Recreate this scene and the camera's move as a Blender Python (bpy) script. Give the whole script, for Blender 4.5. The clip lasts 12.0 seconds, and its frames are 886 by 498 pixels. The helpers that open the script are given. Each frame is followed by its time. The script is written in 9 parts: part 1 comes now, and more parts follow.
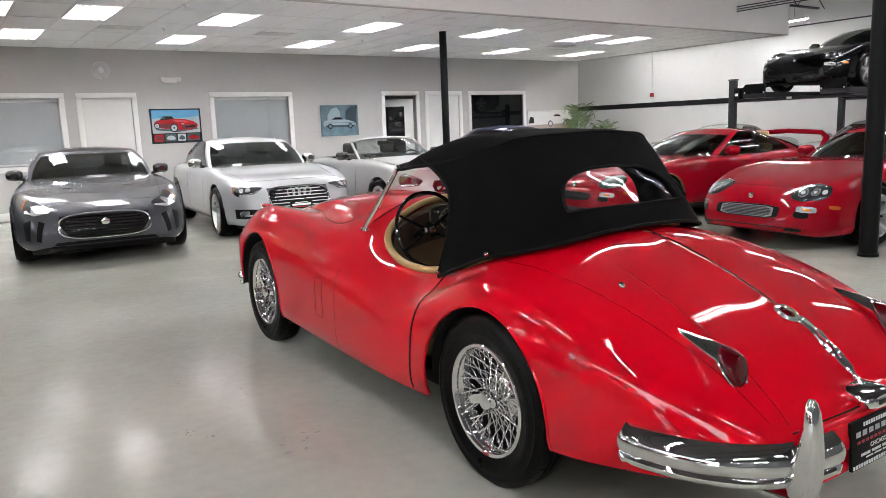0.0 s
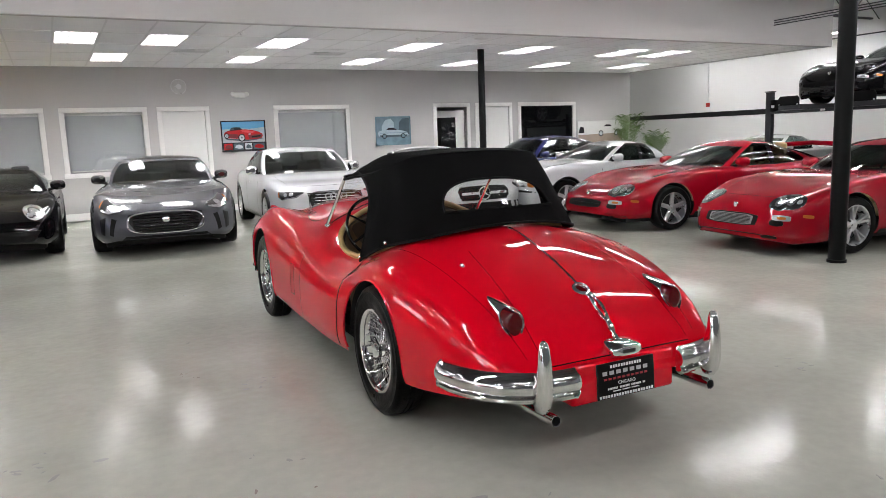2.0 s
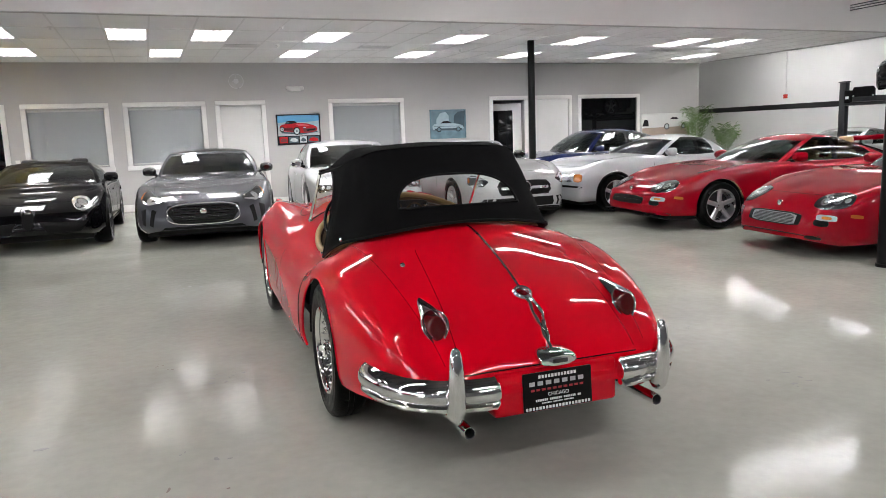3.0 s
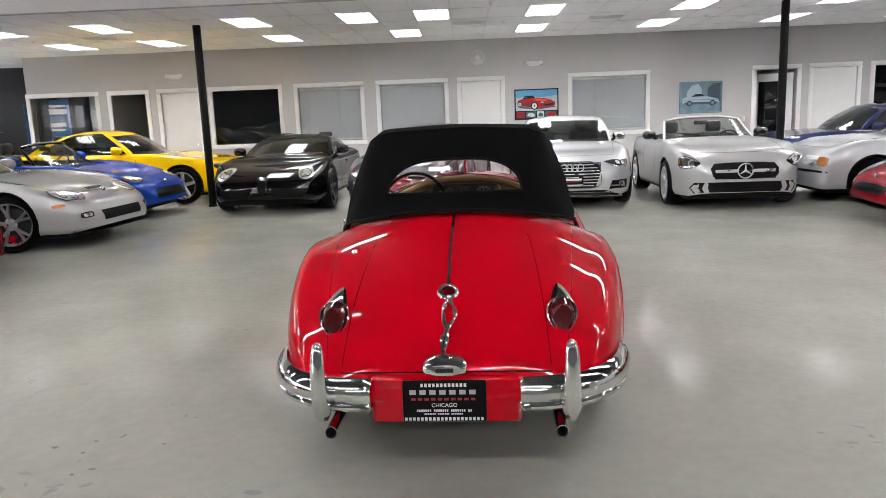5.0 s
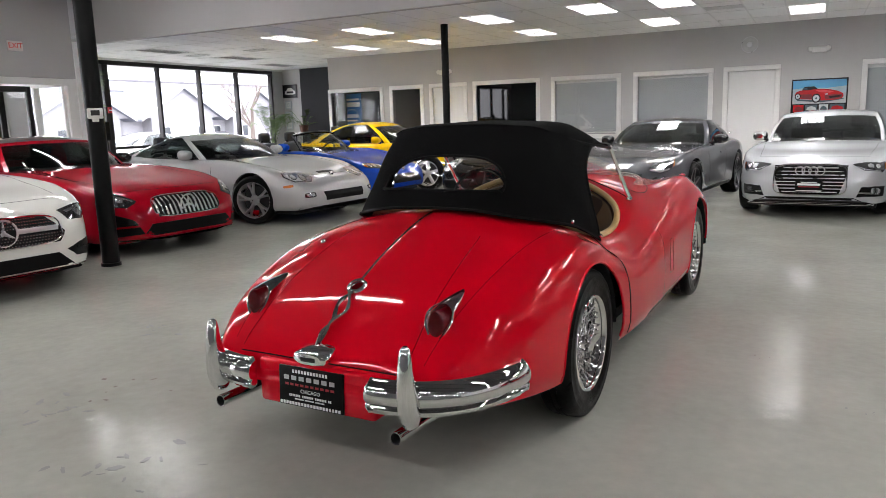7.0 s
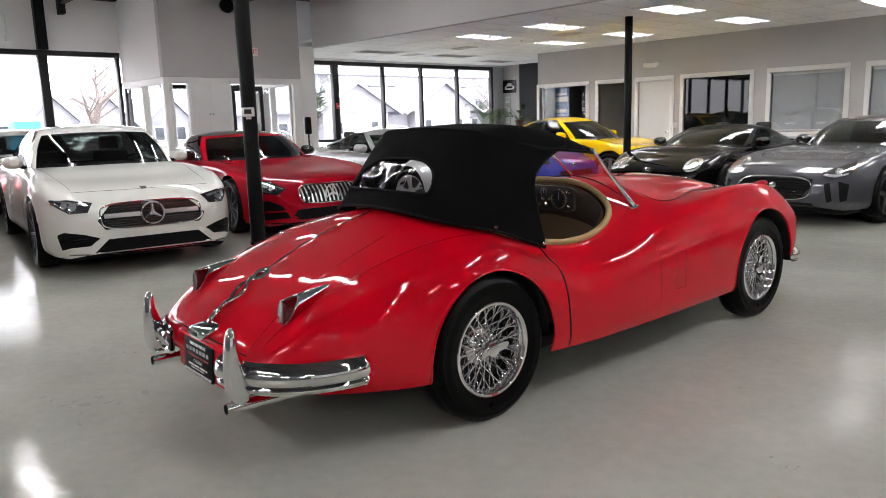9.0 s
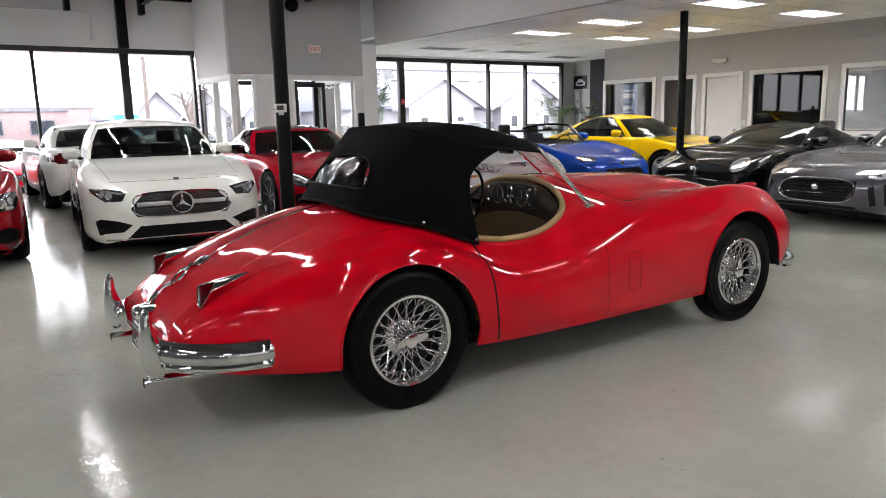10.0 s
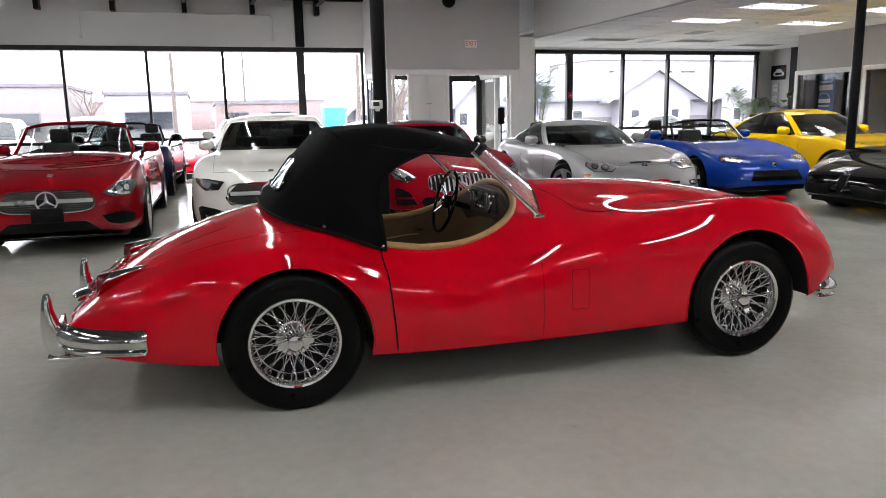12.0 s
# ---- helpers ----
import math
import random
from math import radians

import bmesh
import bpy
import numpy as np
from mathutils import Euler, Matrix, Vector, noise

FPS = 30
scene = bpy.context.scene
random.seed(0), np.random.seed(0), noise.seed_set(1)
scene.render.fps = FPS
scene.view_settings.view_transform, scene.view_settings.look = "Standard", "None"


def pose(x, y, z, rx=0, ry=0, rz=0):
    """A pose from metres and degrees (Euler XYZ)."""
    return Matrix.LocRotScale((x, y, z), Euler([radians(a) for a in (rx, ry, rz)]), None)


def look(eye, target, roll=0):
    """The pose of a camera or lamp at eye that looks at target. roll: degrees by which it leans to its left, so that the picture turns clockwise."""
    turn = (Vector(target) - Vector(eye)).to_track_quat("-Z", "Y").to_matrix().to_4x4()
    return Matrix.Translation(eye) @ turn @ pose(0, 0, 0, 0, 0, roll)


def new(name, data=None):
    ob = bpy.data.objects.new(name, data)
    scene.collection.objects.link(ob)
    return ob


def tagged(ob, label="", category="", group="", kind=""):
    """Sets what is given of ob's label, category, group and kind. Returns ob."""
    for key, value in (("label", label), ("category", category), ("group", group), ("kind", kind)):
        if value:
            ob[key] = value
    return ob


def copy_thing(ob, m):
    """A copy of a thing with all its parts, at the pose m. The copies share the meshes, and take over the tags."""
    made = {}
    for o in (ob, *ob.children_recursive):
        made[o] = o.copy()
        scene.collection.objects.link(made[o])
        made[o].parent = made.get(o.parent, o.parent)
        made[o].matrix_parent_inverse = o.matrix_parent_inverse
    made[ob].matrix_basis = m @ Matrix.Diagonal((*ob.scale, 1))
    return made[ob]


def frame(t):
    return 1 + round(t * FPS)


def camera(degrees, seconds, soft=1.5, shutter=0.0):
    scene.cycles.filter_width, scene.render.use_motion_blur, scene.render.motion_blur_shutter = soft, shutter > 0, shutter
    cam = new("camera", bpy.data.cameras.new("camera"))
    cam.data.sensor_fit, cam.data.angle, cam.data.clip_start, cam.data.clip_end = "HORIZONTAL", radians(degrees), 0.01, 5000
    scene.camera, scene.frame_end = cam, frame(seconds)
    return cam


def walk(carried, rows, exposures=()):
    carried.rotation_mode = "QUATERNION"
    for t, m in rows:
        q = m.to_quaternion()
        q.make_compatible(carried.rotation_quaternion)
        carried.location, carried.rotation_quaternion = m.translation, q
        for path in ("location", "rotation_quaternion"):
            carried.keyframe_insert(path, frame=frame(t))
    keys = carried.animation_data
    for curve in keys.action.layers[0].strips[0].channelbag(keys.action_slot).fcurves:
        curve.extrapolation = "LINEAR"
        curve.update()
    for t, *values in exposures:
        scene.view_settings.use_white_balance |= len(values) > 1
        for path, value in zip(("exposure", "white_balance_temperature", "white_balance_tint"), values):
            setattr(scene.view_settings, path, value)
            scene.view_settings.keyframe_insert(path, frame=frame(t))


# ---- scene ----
cam = camera(62.7, 12.0, soft=0.5)
PATH = [
    (0, (-3.224, -2.043, 1.395), (-2.099, -0.423, 1.063), -2.2),
    (0.5, (-3.22, -2.392, 1.406), (-2.108, -0.762, 1.082), -2.3),
    (1, (-3.206, -2.737, 1.423), (-2.145, -1.072, 1.108), -2.2),
    (1.5, (-3.197, -3.065, 1.428), (-2.207, -1.355, 1.12), -2.0),
    (2, (-2.99, -3.358, 1.44), (-2.058, -1.615, 1.134), -2.1),
    (2.5, (-2.691, -3.402, 1.437), (-1.819, -1.629, 1.127), -2.0),
    (3, (-2.327, -3.505, 1.419), (-1.596, -1.67, 1.103), -2.1),
    (3.5, (-1.979, -3.568, 1.406), (-1.45, -1.668, 1.072), -2.0),
    (5.5, (-0.352, -3.591, 1.411), (-0.657, -1.648, 1.051), -2.1),
    (6, (0.032, -3.427, 1.408), (-0.524, -1.539, 1.053), -1.9),
    (6.5, (0.488, -3.344, 1.396), (-0.248, -1.517, 1.046), -1.9),
    (7, (0.835, -3.171, 1.377), (-0.062, -1.417, 1.028), -1.8),
    (7.5, (1.188, -2.981, 1.375), (0.12, -1.326, 1.029), -1.8),
    (9.5, (2.51, -2.053, 1.388), (0.97, -0.825, 1.038), -1.5),
    (10, (2.797, -1.774, 1.382), (1.187, -0.641, 1.029), -1.3),
    (10.5, (3.01, -1.445, 1.373), (1.323, -0.431, 1.017), -1.2),
    (11, (3.188, -1.078, 1.39), (1.43, -0.194, 1.031), -1.2),
    (11.5, (3.355, -0.712, 1.394), (1.529, 0.02, 1.034), -1.1),
    (12, (3.383, -0.323, 1.408), (1.511, 0.281, 1.045), -1.1),
]
STOPS = [(0, 0.31), (2.5, 0.23), (3.5, 0.28), (5.5, 0.18), (6.5, -0.02), (9.5, -0.06), (12, -0.19)]
walk(cam, [(t, look(eye, target, roll)) for t, eye, target, roll in PATH], STOPS)

# ---------------------------------------------------------------- light
world = bpy.data.worlds.new("overcast_sky")
scene.world = world
world.use_nodes = True
wn = world.node_tree.nodes
wn.clear()
w_out = wn.new("ShaderNodeOutputWorld")
w_bg = wn.new("ShaderNodeBackground")
w_sky = wn.new("ShaderNodeTexSky")
w_sky.sky_type = "NISHITA"
w_sky.sun_disc = False
w_sky.sun_elevation = radians(38)
w_sky.sun_rotation = radians(215)
w_sky.air_density = 1.0
w_sky.dust_density = 5.0
w_mix = wn.new("ShaderNodeMixRGB")
w_mix.inputs[0].default_value = 0.72
w_mix.inputs[2].default_value = (44.8, 44.9, 48.6, 1)
world.node_tree.links.new(w_sky.outputs[0], w_mix.inputs[1])
world.node_tree.links.new(w_mix.outputs[0], w_bg.inputs[0])
world.node_tree.links.new(w_bg.outputs[0], w_out.inputs[0])
w_bg.inputs[1].default_value = 0.24
sun_data = bpy.data.lights.new("sun", "SUN")
sun_data.energy, sun_data.angle, sun_data.color = 1.5, radians(14), (1.0, 0.96, 0.9)
sun = new("sun", sun_data)
sun.matrix_world = look((-30, 20, 30), (0, 0, 0))
scene.view_settings.exposure = 0.0

# ---------------------------------------------------------------- materials
def mat(name, color, rough=0.5, metal=0.0, coat=0.0, spec=0.5, var=0.0, var_scale=4.0, bump=0.0, bump_scale=60.0,
        rough_var=0.0, trans=0.0, emit=0.0, emit_color=None, alpha=1.0, fine=0.0, fine_scale=120.0, ior=1.45, obj_var=0.0):
    """A procedural surface: base colour with broad and fine variation, roughness variation and bump."""
    m = bpy.data.materials.new(name)
    m.use_nodes = True
    nt = m.node_tree
    b = nt.nodes["Principled BSDF"]
    i = b.inputs
    i["Base Color"].default_value = (*color, 1)
    i["Roughness"].default_value = rough
    i["Metallic"].default_value = metal
    i["Coat Weight"].default_value = coat
    i["Coat Roughness"].default_value = 0.03
    i["Specular IOR Level"].default_value = spec
    i["Transmission Weight"].default_value = trans
    i["IOR"].default_value = ior
    i["Alpha"].default_value = alpha
    if emit:
        i["Emission Color"].default_value = (*(emit_color or color), 1)
        i["Emission Strength"].default_value = emit
    tex = nt.nodes.new("ShaderNodeTexCoord")
    if var or fine or obj_var:
        hsv = nt.nodes.new("ShaderNodeHueSaturation")
        hsv.inputs["Color"].default_value = (*color, 1)
        add = nt.nodes.new("ShaderNodeMath")
        add.operation = "ADD"
        add.inputs[0].default_value = 1.0
        total = None
        for amount, scale, detail in ((var, var_scale, 6.0), (fine, fine_scale, 2.0)):
            if not amount:
                continue
            n = nt.nodes.new("ShaderNodeTexNoise")
            n.inputs["Scale"].default_value = scale
            n.inputs["Detail"].default_value = detail
            nt.links.new(tex.outputs["Object"], n.inputs["Vector"])
            mr = nt.nodes.new("ShaderNodeMapRange")
            mr.inputs[1].default_value, mr.inputs[2].default_value = 0.2, 0.8
            mr.inputs[3].default_value, mr.inputs[4].default_value = -amount, amount
            nt.links.new(n.outputs["Fac"], mr.inputs[0])
            if total is None:
                total = mr.outputs[0]
            else:
                s = nt.nodes.new("ShaderNodeMath")
                nt.links.new(total, s.inputs[0])
                nt.links.new(mr.outputs[0], s.inputs[1])
                total = s.outputs[0]
        if obj_var:
            oi = nt.nodes.new("ShaderNodeObjectInfo")
            mr = nt.nodes.new("ShaderNodeMapRange")
            mr.inputs[3].default_value, mr.inputs[4].default_value = -obj_var, obj_var
            nt.links.new(oi.outputs["Random"], mr.inputs[0])
            if total is None:
                total = mr.outputs[0]
            else:
                s = nt.nodes.new("ShaderNodeMath")
                nt.links.new(total, s.inputs[0])
                nt.links.new(mr.outputs[0], s.inputs[1])
                total = s.outputs[0]
        nt.links.new(total, add.inputs[1])
        nt.links.new(add.outputs[0], hsv.inputs["Value"])
        nt.links.new(hsv.outputs[0], i["Base Color"])
    if rough_var:
        n = nt.nodes.new("ShaderNodeTexNoise")
        n.inputs["Scale"].default_value = var_scale * 1.7
        n.inputs["Detail"].default_value = 5.0
        nt.links.new(tex.outputs["Object"], n.inputs["Vector"])
        mr = nt.nodes.new("ShaderNodeMapRange")
        mr.inputs[1].default_value, mr.inputs[2].default_value = 0.3, 0.7
        mr.inputs[3].default_value, mr.inputs[4].default_value = max(0.0, rough - rough_var), rough + rough_var
        nt.links.new(n.outputs["Fac"], mr.inputs[0])
        nt.links.new(mr.outputs[0], i["Roughness"])
    if bump:
        n = nt.nodes.new("ShaderNodeTexNoise")
        n.inputs["Scale"].default_value = bump_scale
        n.inputs["Detail"].default_value = 4.0
        nt.links.new(tex.outputs["Object"], n.inputs["Vector"])
        bp = nt.nodes.new("ShaderNodeBump")
        bp.inputs["Strength"].default_value = bump
        bp.inputs["Distance"].default_value = 0.01
        nt.links.new(n.outputs["Fac"], bp.inputs["Height"])
        nt.links.new(bp.outputs[0], i["Normal"])
    return m


def paint(name, color, metal=0.0, rough=0.35, fine=0.0, coat=0.9):
    return mat(name, color, rough=rough + 0.1, metal=metal, coat=coat, spec=0.02 if metal < 0.3 else 0.35, fine=fine, fine_scale=900.0, var=0.02, var_scale=1.5)



def thin_glass(name, tint, base=0.05):
    """A thin clear sheet: straight through, with the gloss of its surface."""
    m = bpy.data.materials.new(name)
    m.use_nodes = True
    nt = m.node_tree
    nt.nodes.clear()
    o, mx, tr, gl, lw = (nt.nodes.new("ShaderNode" + k) for k in ("OutputMaterial", "MixShader", "BsdfTransparent", "BsdfGlossy", "LayerWeight"))
    tr.inputs["Color"].default_value = (*tint, 1)
    gl.inputs["Color"].default_value = (1, 1, 1, 1)
    gl.inputs["Roughness"].default_value = 0.0
    lw.inputs["Blend"].default_value = 0.5
    pw, sc = nt.nodes.new("ShaderNodeMath"), nt.nodes.new("ShaderNodeMath")
    pw.operation, sc.operation = "POWER", "MULTIPLY_ADD"
    pw.inputs[1].default_value = 5.0
    sc.inputs[1].default_value, sc.inputs[2].default_value = 0.9, base
    nt.links.new(lw.outputs["Facing"], pw.inputs[0])
    nt.links.new(pw.outputs[0], sc.inputs[0])
    nt.links.new(sc.outputs[0], mx.inputs[0])
    nt.links.new(tr.outputs[0], mx.inputs[1])
    nt.links.new(gl.outputs[0], mx.inputs[2])
    nt.links.new(mx.outputs[0], o.inputs["Surface"])
    return m


M = {}
M["red"] = paint("signal_red_paint", (0.60, 0.0004, 0.011), rough=0.32, coat=0.85)
M["red"].node_tree.nodes["Principled BSDF"].inputs["Coat Roughness"].default_value = 0.01
M["dark_red"] = paint("deep_red_paint", (0.255, 0.001, 0.009), rough=0.35, fine=0.05, coat=0.65)
M["guards_red"] = paint("bright_red_paint", (0.30, 0.001, 0.010), rough=0.35, fine=0.04, coat=0.62)
M["wine"] = paint("metallic_dark_red_paint", (0.22, 0.0015, 0.006), metal=0.15, rough=0.35, fine=0.08, coat=0.9)
M["silver"] = paint("silver_metallic_paint", (0.46, 0.47, 0.485), metal=0.45, rough=0.38, fine=0.08, coat=1.0)
M["silver_warm"] = paint("light_silver_metallic_paint", (0.45, 0.45, 0.45), metal=0.4, rough=0.38, fine=0.06, coat=1.0)
M["grey"] = paint("dark_grey_metallic_paint", (0.050, 0.052, 0.061), metal=0.4, rough=0.36, fine=0.1, coat=1.0)
M["black"] = paint("black_paint", (0.002, 0.002, 0.0025), rough=0.3, coat=0.75)
M["blue"] = paint("blue_pearl_paint", (0.004, 0.045, 0.33), metal=0.2, rough=0.3, fine=0.1, coat=0.7)
M["navy"] = paint("navy_paint", (0.01, 0.015, 0.06), metal=0.2, rough=0.3)
M["yellow"] = paint("yellow_paint", (0.85, 0.52, 0.0), rough=0.35)
M["white"] = paint("white_paint", (0.77, 0.765, 0.715), rough=0.35)
M["chrome"] = mat("chrome", (0.80, 0.80, 0.80), rough=0.05, metal=1.0, rough_var=0.02, var_scale=8)
M["alloy"] = mat("silver_alloy", (0.66, 0.66, 0.67), rough=0.3, metal=0.9, rough_var=0.05)
M["disc"] = mat("grey_brake_disc", (0.045, 0.045, 0.047), rough=0.5, metal=0.5)
M["dark_alloy"] = mat("dark_alloy", (0.06, 0.06, 0.065), rough=0.3, metal=0.7)
M["rubber"] = mat("black_tyre_rubber", (0.003, 0.003, 0.003), spec=0.12, rough=0.36, var=0.2, var_scale=9, bump=0.15, bump_scale=90, rough_var=0.1)
M["plastic"] = mat("black_plastic", (0.004, 0.004, 0.004), spec=0.15, rough=0.45, fine=0.1)
M["void"] = mat("dark_underbody", (0.006, 0.006, 0.006), rough=0.9, var=0.1)
M["gloss_black"] = mat("gloss_black_plastic", (0.008, 0.008, 0.008), rough=0.12, coat=0.6)
M["glass"] = thin_glass("car_window_glass", (0.50, 0.535, 0.525), 0.055)
M["lamp_inner"] = mat("headlamp_reflector", (0.72, 0.73, 0.75), rough=0.15, metal=0.85, var=0.25, var_scale=14)
M["lamp_dark"] = mat("dark_headlamp_housing", (0.03, 0.03, 0.034), rough=0.12, metal=0.3, coat=1.0, var=0.3, var_scale=20)
M["reflector"] = mat("pale_reflector", (0.50, 0.51, 0.52), rough=0.18, metal=0.5, coat=0.8, var=0.3, var_scale=18)
M["amber"] = mat("amber_lens", (0.42, 0.12, 0.02), rough=0.1, coat=1.0)
M["red_lens"] = mat("ruby_red_lens", (0.070, 0.001, 0.003), rough=0.06, spec=0.4, coat=0.25)
M["canvas"] = mat("black_canvas", (0.004, 0.004, 0.0042), rough=0.9, var=0.18, var_scale=5, bump=0.35, bump_scale=420, fine=0.15, fine_scale=500, spec=0.08)
M["binding"] = mat("black_binding", (0.005, 0.005, 0.005), spec=0.15, rough=0.8, bump=0.2, bump_scale=300)
M["tan"] = mat("biscuit_tan_leather", (0.48, 0.31, 0.13), rough=0.5, var=0.08, var_scale=6, bump=0.25, bump_scale=160, fine=0.06)
M["tan_dark"] = mat("tan_carpet_and_trim", (0.05, 0.032, 0.016), rough=0.85, var=0.15, bump=0.3, bump_scale=250)
M["seat_black"] = mat("black_leather", (0.02, 0.02, 0.02), rough=0.5, bump=0.2, bump_scale=150)
M["seat_tan"] = mat("tan_seat_leather", (0.40, 0.27, 0.14), rough=0.55, bump=0.2, bump_scale=150)
M["walnut"] = mat("dark_brown_dash_leather", (0.055, 0.032, 0.02), rough=0.5, var=0.3, var_scale=12, bump=0.2, bump_scale=180)
M["panel_grey"] = mat("dark_instrument_panel", (0.045, 0.038, 0.034), rough=0.35, var=0.2, var_scale=15)
M["door_leather"] = mat("brown_leather_door_trim", (0.15, 0.086, 0.038), rough=0.55, var=0.12, var_scale=7, bump=0.25, bump_scale=160)
M["dial"] = mat("black_dial_face", (0.02, 0.02, 0.02), rough=0.3)
M["plate_black"] = mat("black_show_plate", (0.006, 0.006, 0.006), rough=0.4, spec=0.12, var=0.1)
M["ink_white"] = mat("white_print", (0.8, 0.8, 0.8), rough=0.5)
M["ink_grey"] = mat("silver_grey_print", (0.45, 0.45, 0.46), rough=0.4)
M["ink_red"] = mat("red_print", (0.35, 0.02, 0.03), rough=0.5)
# building
M["wall"] = mat("warm_grey_wall_paint", (0.48, 0.472, 0.465), rough=0.75, var=0.03, var_scale=0.8, bump=0.1, bump_scale=220, fine=0.015)
M["wall_white"] = mat("white_wall_paint", (0.80, 0.80, 0.79), rough=0.7, var=0.03, var_scale=0.7, bump=0.1, bump_scale=220)
M["wall_dark"] = mat("charcoal_wall_paint", (0.02, 0.021, 0.024), rough=0.7, var=0.08, var_scale=1)
# dark only to deepen what the cars and panes reflect
M["wall_unseen"] = mat("dark_unseen_wall", (0.10, 0.10, 0.105), rough=0.7, var=0.06, var_scale=1)
M["trim"] = mat("white_trim_paint", (0.78, 0.77, 0.75), rough=0.4, var=0.03, var_scale=3)
M["door"] = mat("white_door_paint", (0.74, 0.735, 0.72), rough=0.45, var=0.03, var_scale=2)
M["ceiling_tile"] = mat("white_acoustic_tile", (0.86, 0.86, 0.86), rough=0.9, var=0.03, var_scale=1.2, bump=0.3, bump_scale=180, fine=0.03, fine_scale=150)
M["tee"] = mat("white_ceiling_grid", (0.74, 0.74, 0.735), rough=0.5)
M["louvre"] = mat("satin_grey_louvre", (0.34, 0.34, 0.34), rough=0.4, metal=0.3)
M["diffuser"] = mat("lit_prismatic_diffuser", (1, 1, 1), rough=0.5, emit=39.0, emit_color=(1.0, 0.975, 0.99))
M["diffuser_dim"] = mat("dim_prismatic_diffuser", (0.85, 0.85, 0.85), rough=0.5, emit=24.0, emit_color=(1.0, 0.975, 0.99))
M["spoke"] = mat("polished_spoke_steel", (0.82, 0.82, 0.82), rough=0.24, metal=0.9)
M["stain"] = mat("brown_floor_stain", (0.22, 0.17, 0.15), rough=0.5, var=0.2, var_scale=30)
M["scuff"] = mat("grey_floor_scuff", (0.28, 0.28, 0.265), rough=0.5, var=0.1, var_scale=30)
M["tube"] = mat("lit_fluorescent_tube", (1, 1, 1), rough=0.5, emit=85.0, emit_color=(1.0, 0.98, 0.995))
M["column"] = mat("black_painted_steel", (0.006, 0.0065, 0.0065), spec=0.14, rough=0.4, var=0.15, var_scale=3, bump=0.08, bump_scale=40, rough_var=0.1)
M["frame_black"] = mat("black_window_frame", (0.012, 0.012, 0.013), rough=0.4, var=0.1)
M["blind"] = mat("frosted_white_blind", (0.48, 0.50, 0.51), rough=0.25, coat=0.5, var=0.02, var_scale=2)
M["office_pane"] = thin_glass("office_window_pane", (0.97, 0.975, 0.975), 0.10)
M["pane"] = thin_glass("clear_window_pane", (0.98, 0.985, 0.985), 0.02)
M["dark_pane"] = mat("dark_office_glass", (0.006, 0.0065, 0.007), rough=0.02, spec=0.4)
M["deck"] = mat("dark_roof_deck", (0.11, 0.11, 0.115), rough=0.8, var=0.1)
M["steel_dark"] = mat("dark_joist_steel", (0.05, 0.05, 0.055), rough=0.6, var=0.1)
M["leaf"] = mat("palm_leaf_green", (0.10, 0.17, 0.045), rough=0.5, var=0.25, var_scale=5, obj_var=0.1)
M["pot"] = mat("brown_plant_pot", (0.10, 0.05, 0.03), rough=0.5, var=0.2)
M["lift_blue"] = mat("dark_lift_steel", (0.02, 0.021, 0.024), rough=0.35, var=0.2, var_scale=4)
M["asphalt"] = mat("pale_grey_asphalt", (0.15, 0.15, 0.152), rough=0.7, var=0.2, var_scale=0.3, bump=0.3, bump_scale=60)
M["siding"] = mat("pale_house_siding", (0.34, 0.33, 0.35), rough=0.8, var=0.04)
M["shingle"] = mat("blue_grey_shingles", (0.23, 0.24, 0.28), rough=0.9, var=0.12, var_scale=2, bump=0.3, bump_scale=20)
M["stone_band"] = mat("grey_stone_base", (0.19, 0.18, 0.20), rough=0.9, var=0.15, var_scale=3)
M["beige"] = mat("beige_render", (0.27, 0.24, 0.24), rough=0.9, var=0.08)
M["red_roof"] = mat("faded_red_roof", (0.30, 0.22, 0.215), rough=0.9, var=0.15)
M["bark"] = mat("grey_brown_bark", (0.16, 0.13, 0.115), rough=0.95, var=0.25, var_scale=6, bump=0.5, bump_scale=40)
M["house_glass"] = mat("dark_house_window", (0.04, 0.045, 0.055), rough=0.08, coat=0.6)
M["toilet_blue"] = mat("light_blue_plastic", (0.05, 0.36, 0.62), rough=0.5)
M["hedge"] = mat("dormant_brush", (0.26, 0.21, 0.20), rough=0.95, var=0.3, var_scale=2)
M["poster_sky"] = mat("poster_sky_blue", (0.12, 0.36, 0.62), rough=0.25, var=0.1)
M["poster_road"] = mat("poster_pale_road", (0.42, 0.44, 0.46), rough=0.25, var=0.1)
M["poster_red"] = mat("poster_red_ink", (0.42, 0.015, 0.02), rough=0.25, var=0.25, var_scale=9)
M["poster_teal"] = mat("poster_slate_blue", (0.16, 0.25, 0.30), rough=0.25, var=0.3, var_scale=5)
M["poster_silver"] = mat("poster_silver_ink", (0.50, 0.55, 0.58), rough=0.25, var=0.2, var_scale=9)
M["poster_black"] = mat("poster_black_ink", (0.015, 0.015, 0.018), rough=0.25)
M["poster_sand"] = mat("poster_sand", (0.34, 0.27, 0.22), rough=0.3, var=0.15)
M["poster_white"] = mat("poster_white", (0.68, 0.68, 0.67), rough=0.3, var=0.06)
M["paper"] = mat("white_paper", (0.7, 0.7, 0.68), rough=0.7)
M["fixture"] = mat("white_plastic_fixture", (0.75, 0.74, 0.71), rough=0.45)
M["exit_red"] = mat("red_exit_letters", (0.6, 0.03, 0.02), rough=0.4, emit=0.15, emit_color=(1.0, 0.12, 0.05))
